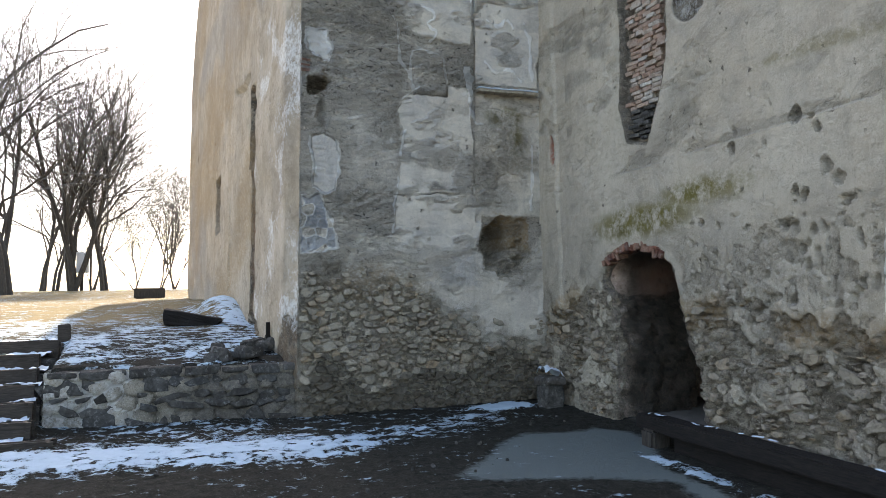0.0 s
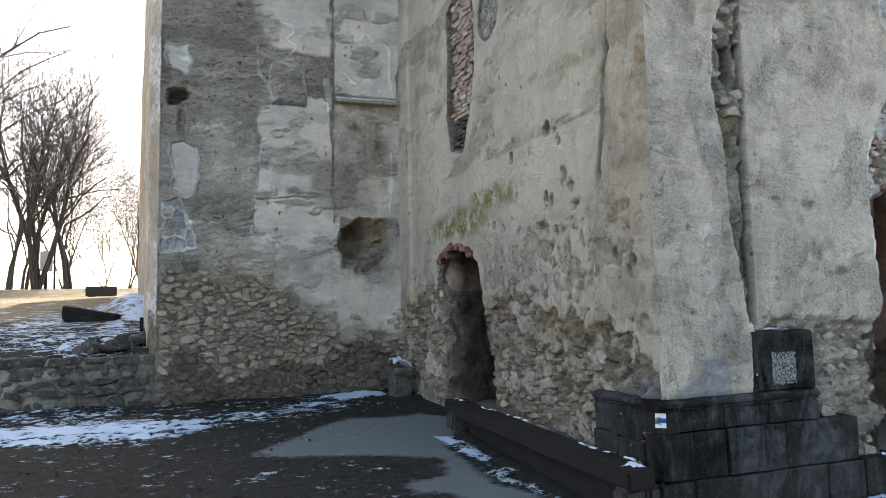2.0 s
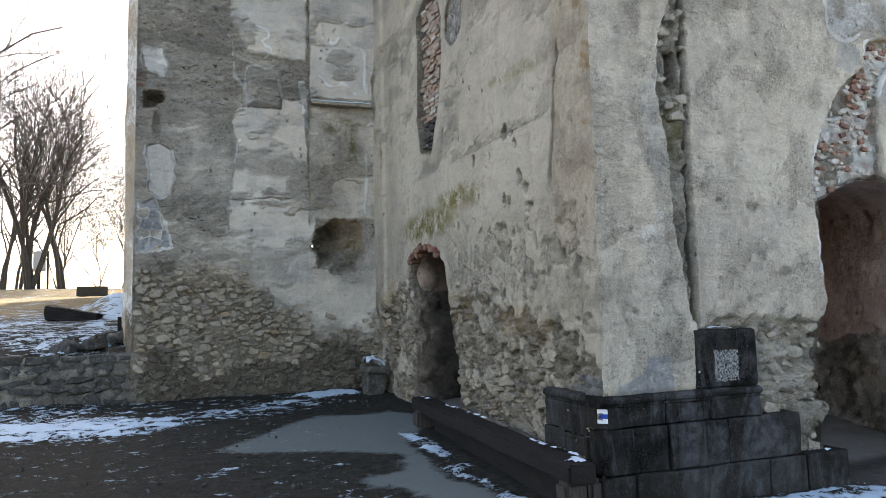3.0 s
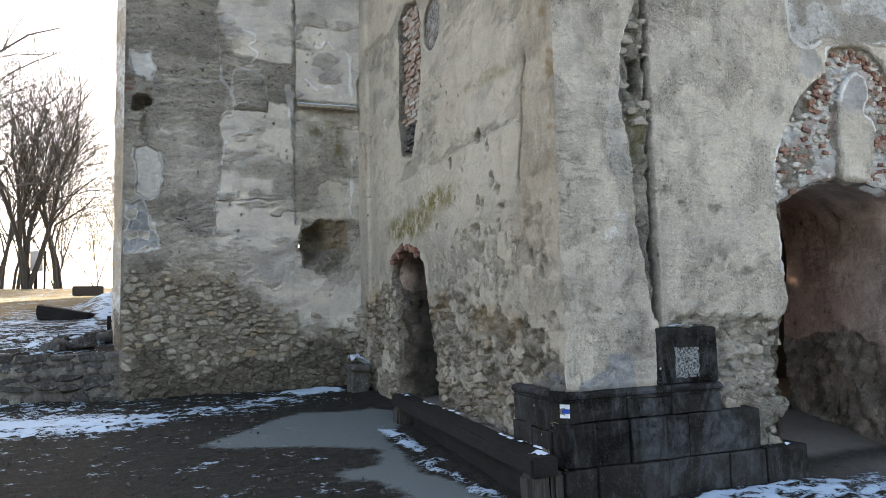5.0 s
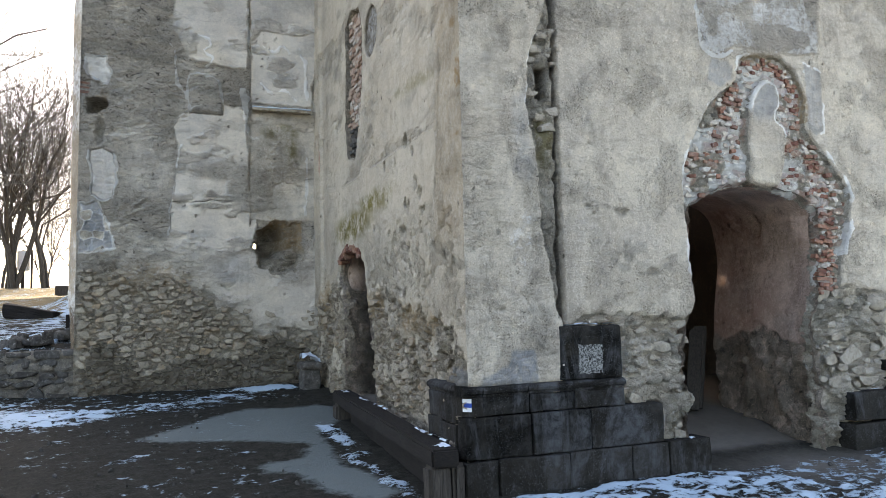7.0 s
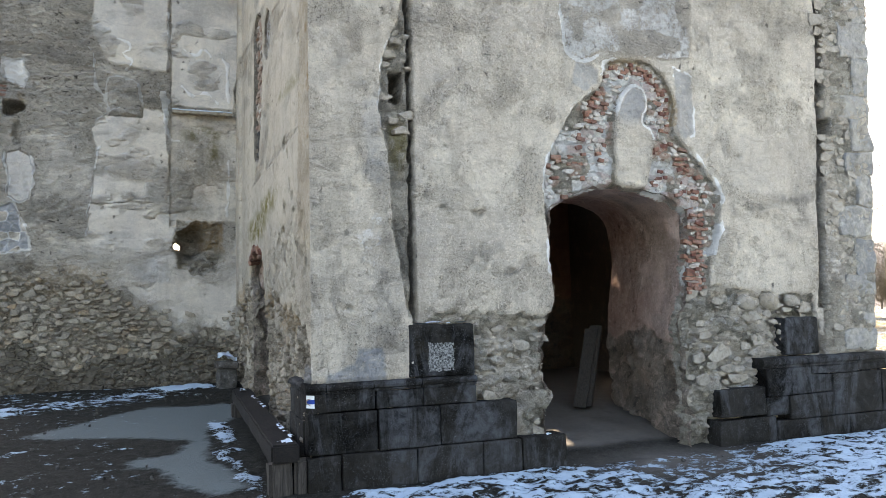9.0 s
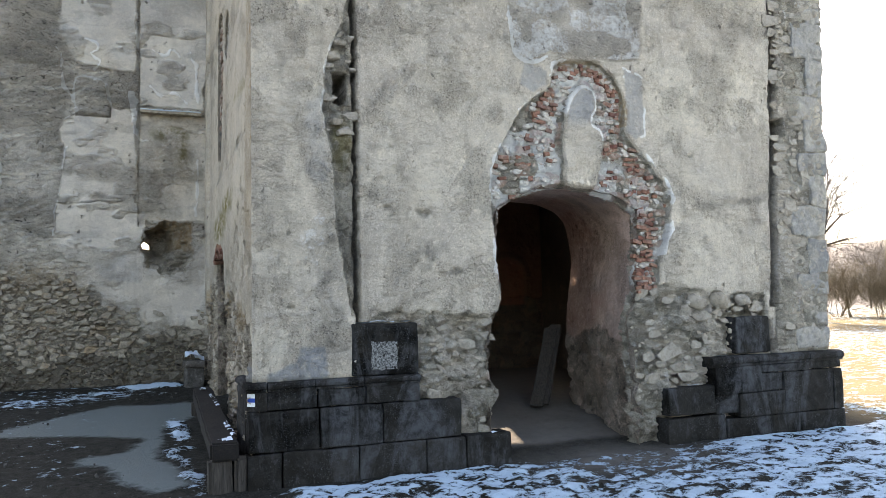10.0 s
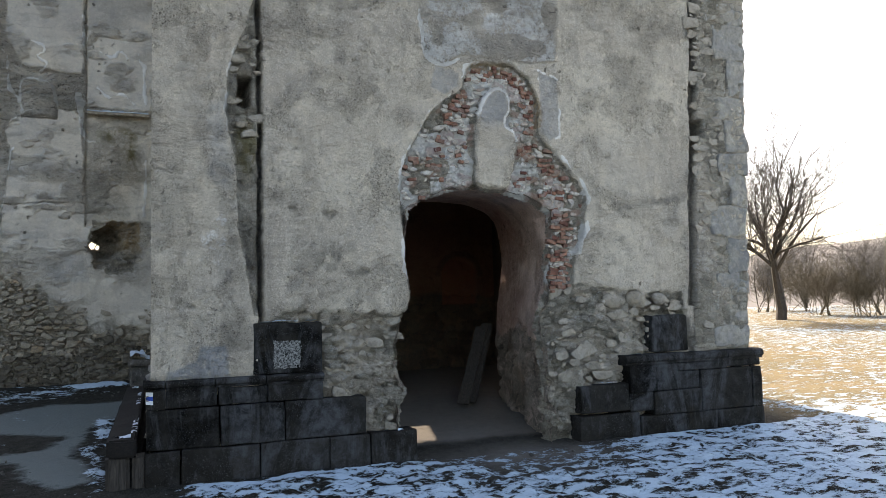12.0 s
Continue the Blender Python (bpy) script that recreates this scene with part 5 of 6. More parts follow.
H += low * (0.2 * fbm(U * 2.3, V * 2.3, 135) + 0.19 * fbm(U * 6, V * 7.5, 136) + 0.09 * fbm(U * 18, V * 22, 139, 2) - 0.05) * (1 - quoin)
for cu, cv, r_ in ((1.62, 2.55, 0.07), (1.95, 1.95, 0.08), (0.3, 1.62, 0.05), (1.25, 2.6, 0.05), (5.0, 3.3, 0.05), (1.3, 3.2, 0.04)):
    d = blob(U2, V2, cu, cv, r_ * 1.3, r_ * 0.7)
    H -= 0.025 * step(d, 0, 0.03)
    # dimples take a darker colour
    M["damp_shade"] = np.maximum(M["damp_shade"], 0.6 * step(d, 0, 0.03))
door = polygon(U + 0.10 * fbm(U * 7, V * 7, 137), V + 0.06 * fbm(U * 7, V * 7, 138), C_DOOR)
H -= 0.10 * step(door, -0.07, 0.01)
M["plaster"] *= 1 - step(door, -0.05, -0.02) * 0.8
xs = U + step(U, 6.5, 7.1) * (0.02 * fbm(V * 9, U * 9, 141) + 0.05 * np.clip(V - 1, -1, 6) - 0.19)
wall_c = thing("wall_entrance_front", "pale rough plastered front with bare brick round a broken doorway", "wall", kind="structure")
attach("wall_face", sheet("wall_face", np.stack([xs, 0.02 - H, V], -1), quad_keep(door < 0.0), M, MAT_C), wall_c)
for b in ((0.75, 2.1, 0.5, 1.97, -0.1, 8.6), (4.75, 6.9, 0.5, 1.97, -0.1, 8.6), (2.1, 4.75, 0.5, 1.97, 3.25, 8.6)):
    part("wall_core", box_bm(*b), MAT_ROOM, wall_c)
part("upper_wall", box_bm(0.02, 7.1, 0.02, 7.0, 8.6, 12.5), MAT_C, wall_c)
part("east_side", box_bm(6.75, 7.02, 0.03, 7.5, -0.2, 8.6), MAT_C, wall_c)
scatter(wall_c, MAT_RUBBLE_C, lambda u, v: Matrix.Translation((u, 0.05 - 0.08 * noise.noise(Vector((u * 1.6, v * 1.6, 6))), v)) @ pose(0, 0, 0, 0, 0, 180),
        lambda u, v: v < c_plaster_end(u) - 0.05 + 0.15 * noise.noise(Vector((u * 3, v * 3, 3))) and float(polygon(np.array([u]), np.array([v]), C_DOOR)[0]) < -0.07 and noise.noise(Vector((u * 1.8, v * 1.8, 2))) > -0.3
        and (1.5 < u < 2.4 or (4.1 < u < 6.15 and v > (0.55 if u < 5.1 else 0.9))),
        1.0, 6.15, 0.25, 1.75, 900, 8, 0.05, 0.26, 0.015, (0.9, 1.35), (0.45, 0.8))
# rubble showing in the broken strip and between the corner stones
scatter(wall_c, MAT_RUBBLE_C, lambda u, v: Matrix.Translation((u, 0.03, v)) @ pose(0, 0, 0, 0, 0, 180),
        lambda u, v: 0.64 < u < 0.92 and v > 3.3 and not (0.66 < u < 0.9 and 3.5 < v < 4.0), 0.6, 0.95, 2.75, 4.5, 160, 18, 0.08, 0.2, 0.06)
scatter(wall_c, MAT_RUBBLE_C, lambda u, v: Matrix.Translation((u, -0.028, v)) @ pose(0, 0, 0, 0, 0, 180),
        lambda u, v: noise.noise(Vector((u * 2, v * 2, 11))) > -0.25, 6.3, 6.9, 1.0, 6.1, 900, 19, 0.07, 0.26, 0.010, (0.9, 1.4), (0.5, 0.8), 0.46)


def cobble(seed):
    bm = bmesh.new()
    bmesh.ops.create_icosphere(bm, subdivisions=2, radius=0.5)
    for v in bm.verts:
        v.co += noise.noise_vector(v.co * 2.4 + Vector((seed, 0, 0))) * 0.2
    return bm


for x, z, s_ in ((4.98, 1.58, 0.30), (5.32, 1.60, 0.34), (5.66, 1.60, 0.24)):
    part("stone", cobble(s_ * 20), MAT_RUBBLE_C, wall_c, smooth=True).matrix_basis = Matrix.Translation((x, 0.01, z)) @ pose(0, 0, 0, 0, s_ * 40, 0) @ Matrix.Diagonal((s_ * 0.95, 0.12, s_ * 0.62, 1))
# broken brick and rubble left bare over and beside the opening
def c_bare(u, v):
    c = (np.array([u]), np.array([v]))
    return float(polygon(*c, C_BRICK)[0]) > 0.04 and float(polygon(*c, C_GHOST)[0]) < -0.05 and float(polygon(*c, C_DOOR)[0]) < -0.05


def c_red(u, v):
    """How red the bare masonry is: arch ring, nests, edges and the broken jamb."""
    ring_ = max(0.0, 1 - abs(math.hypot((u - 3.5) / 1.08, v - 3.72) - 0.5) / 0.16) * (v > 3.5) * (u > 3.2)
    def near(x0, x1, z0, z1):
        return x0 < u < x1 and z0 < v < z1
    nests = near(3.02, 3.16, 3.2, 3.85), near(3.68, 3.86, 2.88, 3.45), near(3.8, 4.22, 3.2, 3.42), near(4.1, 4.5, 2.75, 3.25), near(2.28, 2.46, 2.78, 3.3), near(2.6, 3.2, 3.62, 4.2) and u + v > 6.55
    spots_ = near(2.5, 2.9, 3.0, 3.3)
    jamb = near(4.18, 4.48, 1.65, 2.7)
    return max(0.7 * ring_, 0.5 * any(nests), 0.3 * spots_, 0.75 * jamb, 0.13)


r = random.Random(12)
z, bits_v, bits_f, count = 1.66, [], [], 0
while z < 4.3:
    x = 2.25 + r.uniform(0, 0.12)
    while x < 4.75:
        w = r.choice((0.05, 0.06, 0.07, 0.085, 0.11, 0.13))
        if c_bare(x + w / 2, z) and r.random() < (0.95 if c_red(x + w / 2, z) > 0.3 else 0.55):
            red = r.random() < c_red(x + w / 2, z)
            m = Matrix.Translation((x + w / 2, 0.072 + r.uniform(-0.014, 0.012), z + r.uniform(-0.015, 0.015))) @ pose(0, 0, 0, r.uniform(-9, 9), r.uniform(-20, 20), r.uniform(-9, 9))
            if red:
                attach("brick", BRICKS[r.randrange(5)], wall_c, m @ Matrix.Diagonal((w * 0.9, 0.075, r.uniform(0.032, 0.05), 1)))
            else:
                m = m @ pose(0, 0, 0, 0, 0, 180) @ Matrix.Translation((0, 0.004, 0)) @ Matrix.Diagonal((w * 1.1, 0.03, r.uniform(0.04, 0.07), 1))
                me = lumps(MAT_BRICK_PALE)[r.randrange(12)]
                count += 1
                if count <= 260:
                    attach("stone", me, wall_c, m)
                else:
                    base = len(bits_v)
                    bits_v += [tuple(m @ q.co) for q in me.vertices]
                    bits_f += [tuple(base + k for k in q.vertices) for q in me.polygons]
        x += w
    z += 0.052
if bits_v:
    me = bpy.data.meshes.new("rubble_fill")
    me.from_pydata(bits_v, [], bits_f)
    me.materials.append(MAT_BRICK_PALE)
    attach("rubble_fill", me, wall_c)["kind"] = "stuff"
# dressed quoins on the far corner
r = random.Random(3)
z, long_one = 0.97, True
while z < 6.2:
    h = r.uniform(0.20, 0.50)
    w = r.uniform(0.46, 0.60) if long_one else r.uniform(0.28, 0.36)
    far_x = 6.97 + 0.05 * (z - 1) + r.uniform(-0.012, 0.02)
    part("quoin", box_bm(far_x - w, far_x, -0.052 + r.uniform(-0.010, 0.010), 0.2, z + 0.006, z + h - 0.006, 0.028, 0.05, 3, int(z * 10)), MAT_QUOIN, wall_c)
    z, long_one = z + h, not long_one

# passages through the thick walls
def reveal(outline, to_world, depth, flare, seed, low_top, red, inner_shade=0.0):
    """The inside of an opening: its outline carried back into the wall, lumpy below, plastered above."""
    pts = np.array(outline)
    seg = np.r_[0, np.cumsum(np.hypot(*np.diff(pts, axis=0).T))]
    th = np.linspace(0, seg[-1], 170)
    ox, oz = np.interp(th, seg, pts[:, 0]), np.interp(th, seg, pts[:, 1])
    tx, tz = np.gradient(ox), np.gradient(oz)
    n = np.hypot(tx, tz)
    nx, nz = tz / n, -tx / n
    out = np.sign(np.sum((ox - ox.mean()) * nx)) or 1.0
    nx, nz = -out * nx, -out * nz
    dy = axis_steps((0.0, depth, 0.03))
    OX, DY = np.meshgrid(ox, dy)
    win_ = np.ones(25) / 25
    calm_x = np.convolve(np.pad(ox, 12, mode="edge"), win_, mode="valid")
    OX = OX + step(DY, 0.02, 0.35) * (np.meshgrid(calm_x, dy)[0] - OX)
    OZ, NX, NZ = np.meshgrid(oz, dy)[0], np.meshgrid(nx, dy)[0], np.meshgrid(nz, dy)[0]
    right = OX > ox.mean()
    k = np.clip(DY / depth, 0, 1)
    rel, cell, joint = bare_relief(DY + 5 * right, OZ + OX * 0.5, seed, 0.26, 0.13, 0.03)
    low = step(low_top - OZ + 0.35 * fbm(DY * 2.5, OZ * 2.5, seed + 1), -0.1, 0.1)
    M = masks_zero(DY)
    M["cell"], M["joint"], M["plaster"] = cell, joint, (1 - low) * step(DY + 0.12 * fbm(OZ * 4, DY * 4, 4), 0.10, 0.16)
    M["red"] = red * (1 - low) * step(fbm(DY * 1.5, OZ * 1.5, seed + 2) + 0.3 * k, 0.05, 0.3)
    M["brown"] = 0.25 * step(fbm(DY * 2, OZ * 2, seed + 3), 0.08, 0.2)
    M["damp_shade"] = 0.3 * step(fbm(DY * 2.2, OZ * 2.2, seed + 4), 0.1, 0.22)
    # the passage's shade is put into the colour, deepening inwards
    M["inner_shade"] = inner_shade * step(DY + 0.25 * fbm(DY * 3, OZ * 3, seed + 9), 0.06, 0.42)
    H = -0.045 + (1 - 0.85 * M["plaster"]) * rel + low * (0.14 * fbm(DY * 2.5, OZ * 2.5 + OX, seed + 5) + 0.15 * fbm(DY * 6, OZ * 8 + OX, seed + 6) + 0.06 * fbm(DY * 18, OZ * 20 + OX, seed + 8, 2)) + 0.03 * fbm(DY * 5, OZ * 5 + OX, seed + 7)
    sock = blob(DY, OZ, 0.99, 2.52, 0.07, 0.11)
    H -= 0.22 * step(sock, 0.0, 0.02) * (OX > 4) * (flare > 0)
    U = OX + NX * H + np.where(right, flare, -0.8 * flare) * k
    V = OZ + NZ * H + 0.10 * k * step(OZ, 2.1, 2.5)
    return sheet("reveal", np.stack(to_world(U, V, DY), -1), np.ones((len(dy) - 1, len(th) - 1), bool), M, MAT_REVEAL)


passage = thing("doorway_passage", "deep rough doorway reveal, plaster over rubble", "doorway", kind="structure")
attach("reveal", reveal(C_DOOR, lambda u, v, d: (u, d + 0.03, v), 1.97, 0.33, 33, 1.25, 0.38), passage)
side_passage = thing("side_passage", "low ragged opening through the flank wall", "doorway", kind="structure")
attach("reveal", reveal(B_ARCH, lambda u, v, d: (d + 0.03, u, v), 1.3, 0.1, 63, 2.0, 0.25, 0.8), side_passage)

# dim room behind the doorway
room = thing("wall_room", "dark brown plastered room walls with a bricked arch", "wall", kind="structure")
ur, vr = axis_steps((1.0, 6.9, 0.035)), axis_steps((0.0, 6.2, 0.035))
U, V = np.meshgrid(ur, vr)
M = masks_zero(U)
rel, M["cell"], M["joint"] = bare_relief(U, V, 44, 0.3, 0.18, 0.04)
low = step(1.75 - V + 0.3 * fbm(U * 2, V * 2, 151), -0.1, 0.1)
M["plaster"] = 1 - low
blind = np.minimum(box2(U, V, 5.26, 6.03, 0.6, 9), np.maximum(0.385 - np.hypot(U - 5.645, V - 2.15), box2(U, V, 5.26, 6.03, 0.6, 2.15)))
M["red"] = np.maximum(0.75 * step(blind, 0, 0.02) * (V > 1.6), 0.25 * (1 - low))
ring = np.abs(np.hypot(U - 5.645, V - 2.15) - 0.45) < 0.05
M["damp_shade"] = np.where(ring & (V > 2.15), 0.8, 0.25 * step(fbm(U, V, 152), 0, 0.2))
H = (1 - 0.85 * M["plaster"]) * rel + 0.03 * fbm(U * 2, V * 2, 153) - 0.14 * step(blind, 0, 0.04)
# unseen sun openings: small one for the floor patch, wide one added as fill
sun_gaps = np.maximum(box2(U, V, 3.84, 4.12, 4.82, 5.22), box2(U, V, 5.45, 6.3, 4.3, 5.9))
attach("far_wall", sheet("far_wall", np.stack([U, 6.2 - H, V], -1), quad_keep(sun_gaps < 0), M, MAT_ROOM), room)
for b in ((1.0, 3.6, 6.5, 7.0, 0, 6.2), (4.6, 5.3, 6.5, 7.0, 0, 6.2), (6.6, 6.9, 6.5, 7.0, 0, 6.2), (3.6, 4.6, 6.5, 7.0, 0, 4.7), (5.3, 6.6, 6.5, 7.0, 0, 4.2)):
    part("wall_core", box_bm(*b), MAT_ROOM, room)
part("room_side", box_bm(6.4, 6.7, 1.97, 6.4, 0, 6.2, 0, 0.03, 3), MAT_ROOM, room)
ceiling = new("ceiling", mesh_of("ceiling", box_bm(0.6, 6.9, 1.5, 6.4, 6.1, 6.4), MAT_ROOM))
tagged(ceiling, "dark brown ceiling of the entrance room", "ceiling", kind="structure")

for ob in (wall_c, passage):
    ob.matrix_basis = Matrix.Translation((0.007, 0.07, -0.016)) @ Matrix.Diagonal((1.01, 1, 1.01, 1))

# unseen wing added behind the entrance block: it throws the long shadow
wing = thing("wall_east_wing", "unseen tall plain wing added behind the entrance block to throw shadow", "wall", kind="structure")
part("wing_wall", box_bm(8.2, 10.3, 9.0, 30.0, -0.5, 14.0), MAT_C, wing)


# ---- dressed stone plinth of the entrance block ----
def block(parent, x0, x1, y0, y1, z0, z1, seed, bevel=0.013, label=""):
    return part("ashlar_block", box_bm(x0 + 0.004, x1 - 0.004, y0 + 0.012 * math.sin(seed * 2.3), y1, z0 + 0.004, z1 - 0.004, bevel, 0.012, 2, seed), MAT_ASHLAR, parent, label)


def moulding(parent, x0, x1, y0, y1, z0, z1, seed, along="x"):
    """A block whose outer top edge is rounded."""
    bm = bmesh.new()
    d = (y1 - y0) if along == "x" else (x1 - x0)
    h = z1 - z0
    prof = [(0.03, 0.0), (0.03, h * 0.2), (0.004, h * 0.35), (0.0, h * 0.6), (0.012, h * 0.82), (0.04, h * 0.97), (0.07, h), (d, h), (d, 0.0)]
    n = max(2, int((x1 - x0 if along == "x" else y1 - y0) / 0.15))
    loops = []
    for i in range(n + 1):
        s = i / n
        row = []
        for p, q in prof:
            if along == "x":
                co = Vector((x0 + 0.004 + s * (x1 - x0 - 0.008), y0 + p, z0 + q))
            else:
                co = Vector((x0 + p, y0 + 0.004 + s * (y1 - y0 - 0.008), z0 + q))
            row.append(bm.verts.new(co + noise.noise_vector(co * 6 + Vector((seed, 0, 0))) * 0.007))
        loops.append(row)
    for a, b in zip(loops, loops[1:]):
        for i in range(len(prof)):
            bm.faces.new((a[i], a[(i + 1) % len(prof)], b[(i + 1) % len(prof)], b[i]))
    bm.faces.new(loops[0]), bm.faces.new(loops[-1])
    bmesh.ops.recalc_face_normals(bm, faces=bm.faces[:])
    return part("moulding", bm, MAT_ASHLAR, parent, "rounded top course of dark stone")


plinth = thing("plinth", "dark weathered granite plinth of stepped ashlar blocks", "plinth")
for i, (a, b) in enumerate(((0.07, 0.51), (0.51, 0.98), (0.98, 1.55))):
    moulding(plinth, a, b, -0.12, 0.1, 0.865, 0.955, i)
moulding(plinth, -0.13, 0.065, -0.12, 0.1, 0.865, 0.955, 5)
moulding(plinth, -0.13, 0.1, 0.10, 0.84, 0.865, 0.955, 6, "y")
for i, (a, b) in enumerate(((0.07, 0.53), (0.53, 1.0), (1.0, 1.55))):
    block(plinth, a, b, -0.09, 0.12, 0.69, 0.865, 11 + i)
corner = box_bm(-0.105, 0.066, -0.095, 0.12, 0.694, 0.861)
bmesh.ops.bevel(corner, geom=[e for e in corner.edges if all(v.co.x < 0 and v.co.y < 0 for v in e.verts)], offset=0.075, segments=1, affect="EDGES")
part("corner_block", corner, MAT_ASHLAR, plinth)
for i, (a, b) in enumerate(((-0.105, 0.55), (0.55, 1.16), (1.16, 1.98))):
    block(plinth, a, b, -0.10, 0.12, 0.315, 0.69, 17 + i)
for i, (a, b) in enumerate(((-0.11, 0.20), (0.20, 0.92), (0.92, 1.60), (1.60, 2.02), (2.02, 2.52))):
    block(plinth, a, b, -0.115, 0.16, -0.25, 0.31, 23 + i)
for i, (a, b, z0, z1) in enumerate(((0.125, 0.60, 0.60, 0.865), (0.60, 0.85, 0.62, 0.865), (0.125, 0.50, 0.24, 0.60), (0.50, 0.87, 0.24, 0.62), (0.165, 0.88, -0.2, 0.24))):
    block(plinth, -0.105, 0.1, a, b, z0, z1, 31 + i)
upper = block(plinth, 0.86, 1.55, -0.085, 0.1, 0.955, 1.46, 41, 0.022)
U, V = np.meshgrid(np.linspace(1.04, 1.34, 46), np.linspace(0.99, 1.30, 46))
worn = box2(U, V, 1.055, 1.325, 1.005, 1.285) + 0.035 * fbm(U * 18, V * 18, 41) - 0.05 * np.clip(fbm(U * 30, V * 30, 42) - 0.1, 0, 1)
attach("limewash_patch", sheet("limewash_patch", np.stack([U, -0.093 + 0 * U, V], -1), quad_keep((worn > 0) & (fbm(U * 34, V * 34, 43) < 0.26)), {}, MAT_LIMEPATCH), plinth, None, "pale worn square of limewash")
mark = thing("trail_mark", "white and blue painted trail mark on the corner stone", "trail mark", (0, 0, 0))
for z0, m in ((0.817, MAT_WHITE), (0.779, MAT_BLUE), (0.741, MAT_WHITE)):
    bm = box_bm(-0.042, 0.042, -0.003, 0.003, z0, z0 + 0.038, 0.001, 0.0)
    bm.transform(Matrix.Translation((-0.0735, -0.0635, 0)) @ pose(0, 0, 0, 0, 0, -45))
    part("stripe", bm, m, mark, "blue stripe" if m is MAT_BLUE else "white stripe")
plinth_r = thing("plinth", "dark granite plinth at the building's far corner", "plinth")
for i, (a, b) in enumerate(((5.12, 5.86), (5.86, 6.62), (6.62, 7.19))):
    moulding(plinth_r, a, b, -0.15, 0.1, 0.82, 0.94, 51 + i)
for i, (a, b, z0, z1) in enumerate(((5.16, 5.86, 0.50, 0.82), (5.86, 6.2, 0.50, 0.72), (5.86, 6.62, 0.72, 0.82), (6.2, 7.0, 0.22, 0.72), (6.62, 7.16, 0.72, 0.82), (7.0, 7.16, 0.22, 0.72),
                                    (4.50, 5.16, 0.30, 0.62), (5.16, 5.5, 0.28, 0.50), (5.5, 6.2, 0.22, 0.50), (4.48, 5.3, -0.2, 0.28), (5.3, 6.44, -0.2, 0.22), (6.44, 7.17, -0.2, 0.22))):
    block(plinth_r, a, b, -0.12, 0.12, z0, z1, 57 + i)
block(plinth_r, 5.56, 6.10, -0.05, 0.15, 0.95, 1.40, 71, 0.025)


for ob in (plinth, plinth_r, mark):
    ob.matrix_basis = Matrix.Translation((0, 0.09, 0))


# ---- snow lying on ledges ----
def snow_cap(x0, x1, y0, y1, z, seed, h=0.035, solid=0.0):
    nx, ny = max(6, int((x1 - x0) / 0.025)), max(5, int((y1 - y0) / 0.025))
    U, V = np.meshgrid(np.linspace(0, 1, nx), np.linspace(0, 1, ny))
    x, y = x0 + U * (x1 - x0), y0 + V * (y1 - y0)
    rim = step(np.minimum(np.minimum(U, 1 - U) * (x1 - x0), np.minimum(V, 1 - V) * (y1 - y0)), 0.0, 0.03)
    lump_h = fbm(x * 9, y * 9, seed) + 0.22
    zz = z + h * (rim * np.clip(lump_h * 2.2, 0, 1) - 0.25)
    me = sheet("snow_patch", np.stack([x, y, zz], -1), quad_keep((rim * (lump_h + solid) > 0.03) & (fbm(x * 7, y * 7, seed + 3) + 0.5 * fbm(x * 25, y * 25, seed + 5) > -0.08 - solid)), {}, MAT_SNOW)
    ob = new("snow_patch", me)
    return tagged(ob, "thin crust of old white snow on stone", "snow", group="snow on ledges", kind="stuff")


snow_cap(0.90, 1.52, 0.005, 0.12, 1.462, 3, 0.03, 0.15)
snow_cap(1.72, 1.98, 0.0, 0.09, 0.66, 4, 0.03)
snow_cap(2.02, 2.42, 0.01, 0.2, 0.295, 5, 0.045)
snow_cap(5.2, 5.5, -0.04, 0.09, 0.94, 6, 0.03)
snow_cap(4.66, 5.12, -0.01, 0.17, 0.62, 7, 0.04)
snow_cap(-1.10, -0.14, 6.56, 6.74, 5.118, 8, 0.05, 0.3)

# ---- timber bench along the flank ----
bench = thing("bench", "low dark wet timber beam bench beside the wall", "bench")


def beam(name, a, b, w, h, seed, material, label="", bevel=0.018):
    """A hewn beam from a to b; w across, h high, centred on the line."""
    d = b - a
    bm = box_bm(-0.5, 0.5, 0, 1, -0.5, 0.5)
    bmesh.ops.subdivide_edges(bm, edges=[e for e in bm.edges if abs(e.verts[0].co.y - e.verts[1].co.y) > 0.5], cuts=10, use_grid_fill=True)
    q = d.to_track_quat("Y", "Z").to_matrix()
    for v in bm.verts:
        v.co = a + q @ Vector((v.co.x * w, v.co.y * d.length, v.co.z * h))
    bmesh.ops.bevel(bm, geom=[e for e in bm.edges if len(e.link_faces) == 2 and e.calc_face_angle() > 0.5], offset=bevel, segments=2, affect="EDGES")
    for v in bm.verts:
        v.co += noise.noise_vector(v.co * 3 + Vector((seed, 0, 0))) * 0.014
    return name, bm, material, label


def add_beam(parent, *args, **kw):
    name, bm, material, label = beam(*args, **kw)
    return part(name, bm, material, parent, label)


add_beam(bench, "seat_beam", Vector((-0.31, -0.03, 0.365)), Vector((-0.26, 4.02, 0.48)), 0.25, 0.16, 2, MAT_BEAM)
add_beam(bench, "lower_beam", Vector((-0.22, 0.1, 0.10)), Vector((-0.18, 3.5, 0.28)), 0.16, 0.30, 3, MAT_BEAM)
for x, y, w in ((-0.34, 0.10, 0.20), (-0.15, 0.08, 0.13), (-0.28, 3.78, 0.26)):
    z = ground_at(x, y)
    add_beam(bench, "post", Vector((x, y, z - 0.15)), Vector((x, y + 0.001, 0.30 + 0.03 * y)), w, w * 0.9, x * 9, MAT_POST, bevel=0.03)
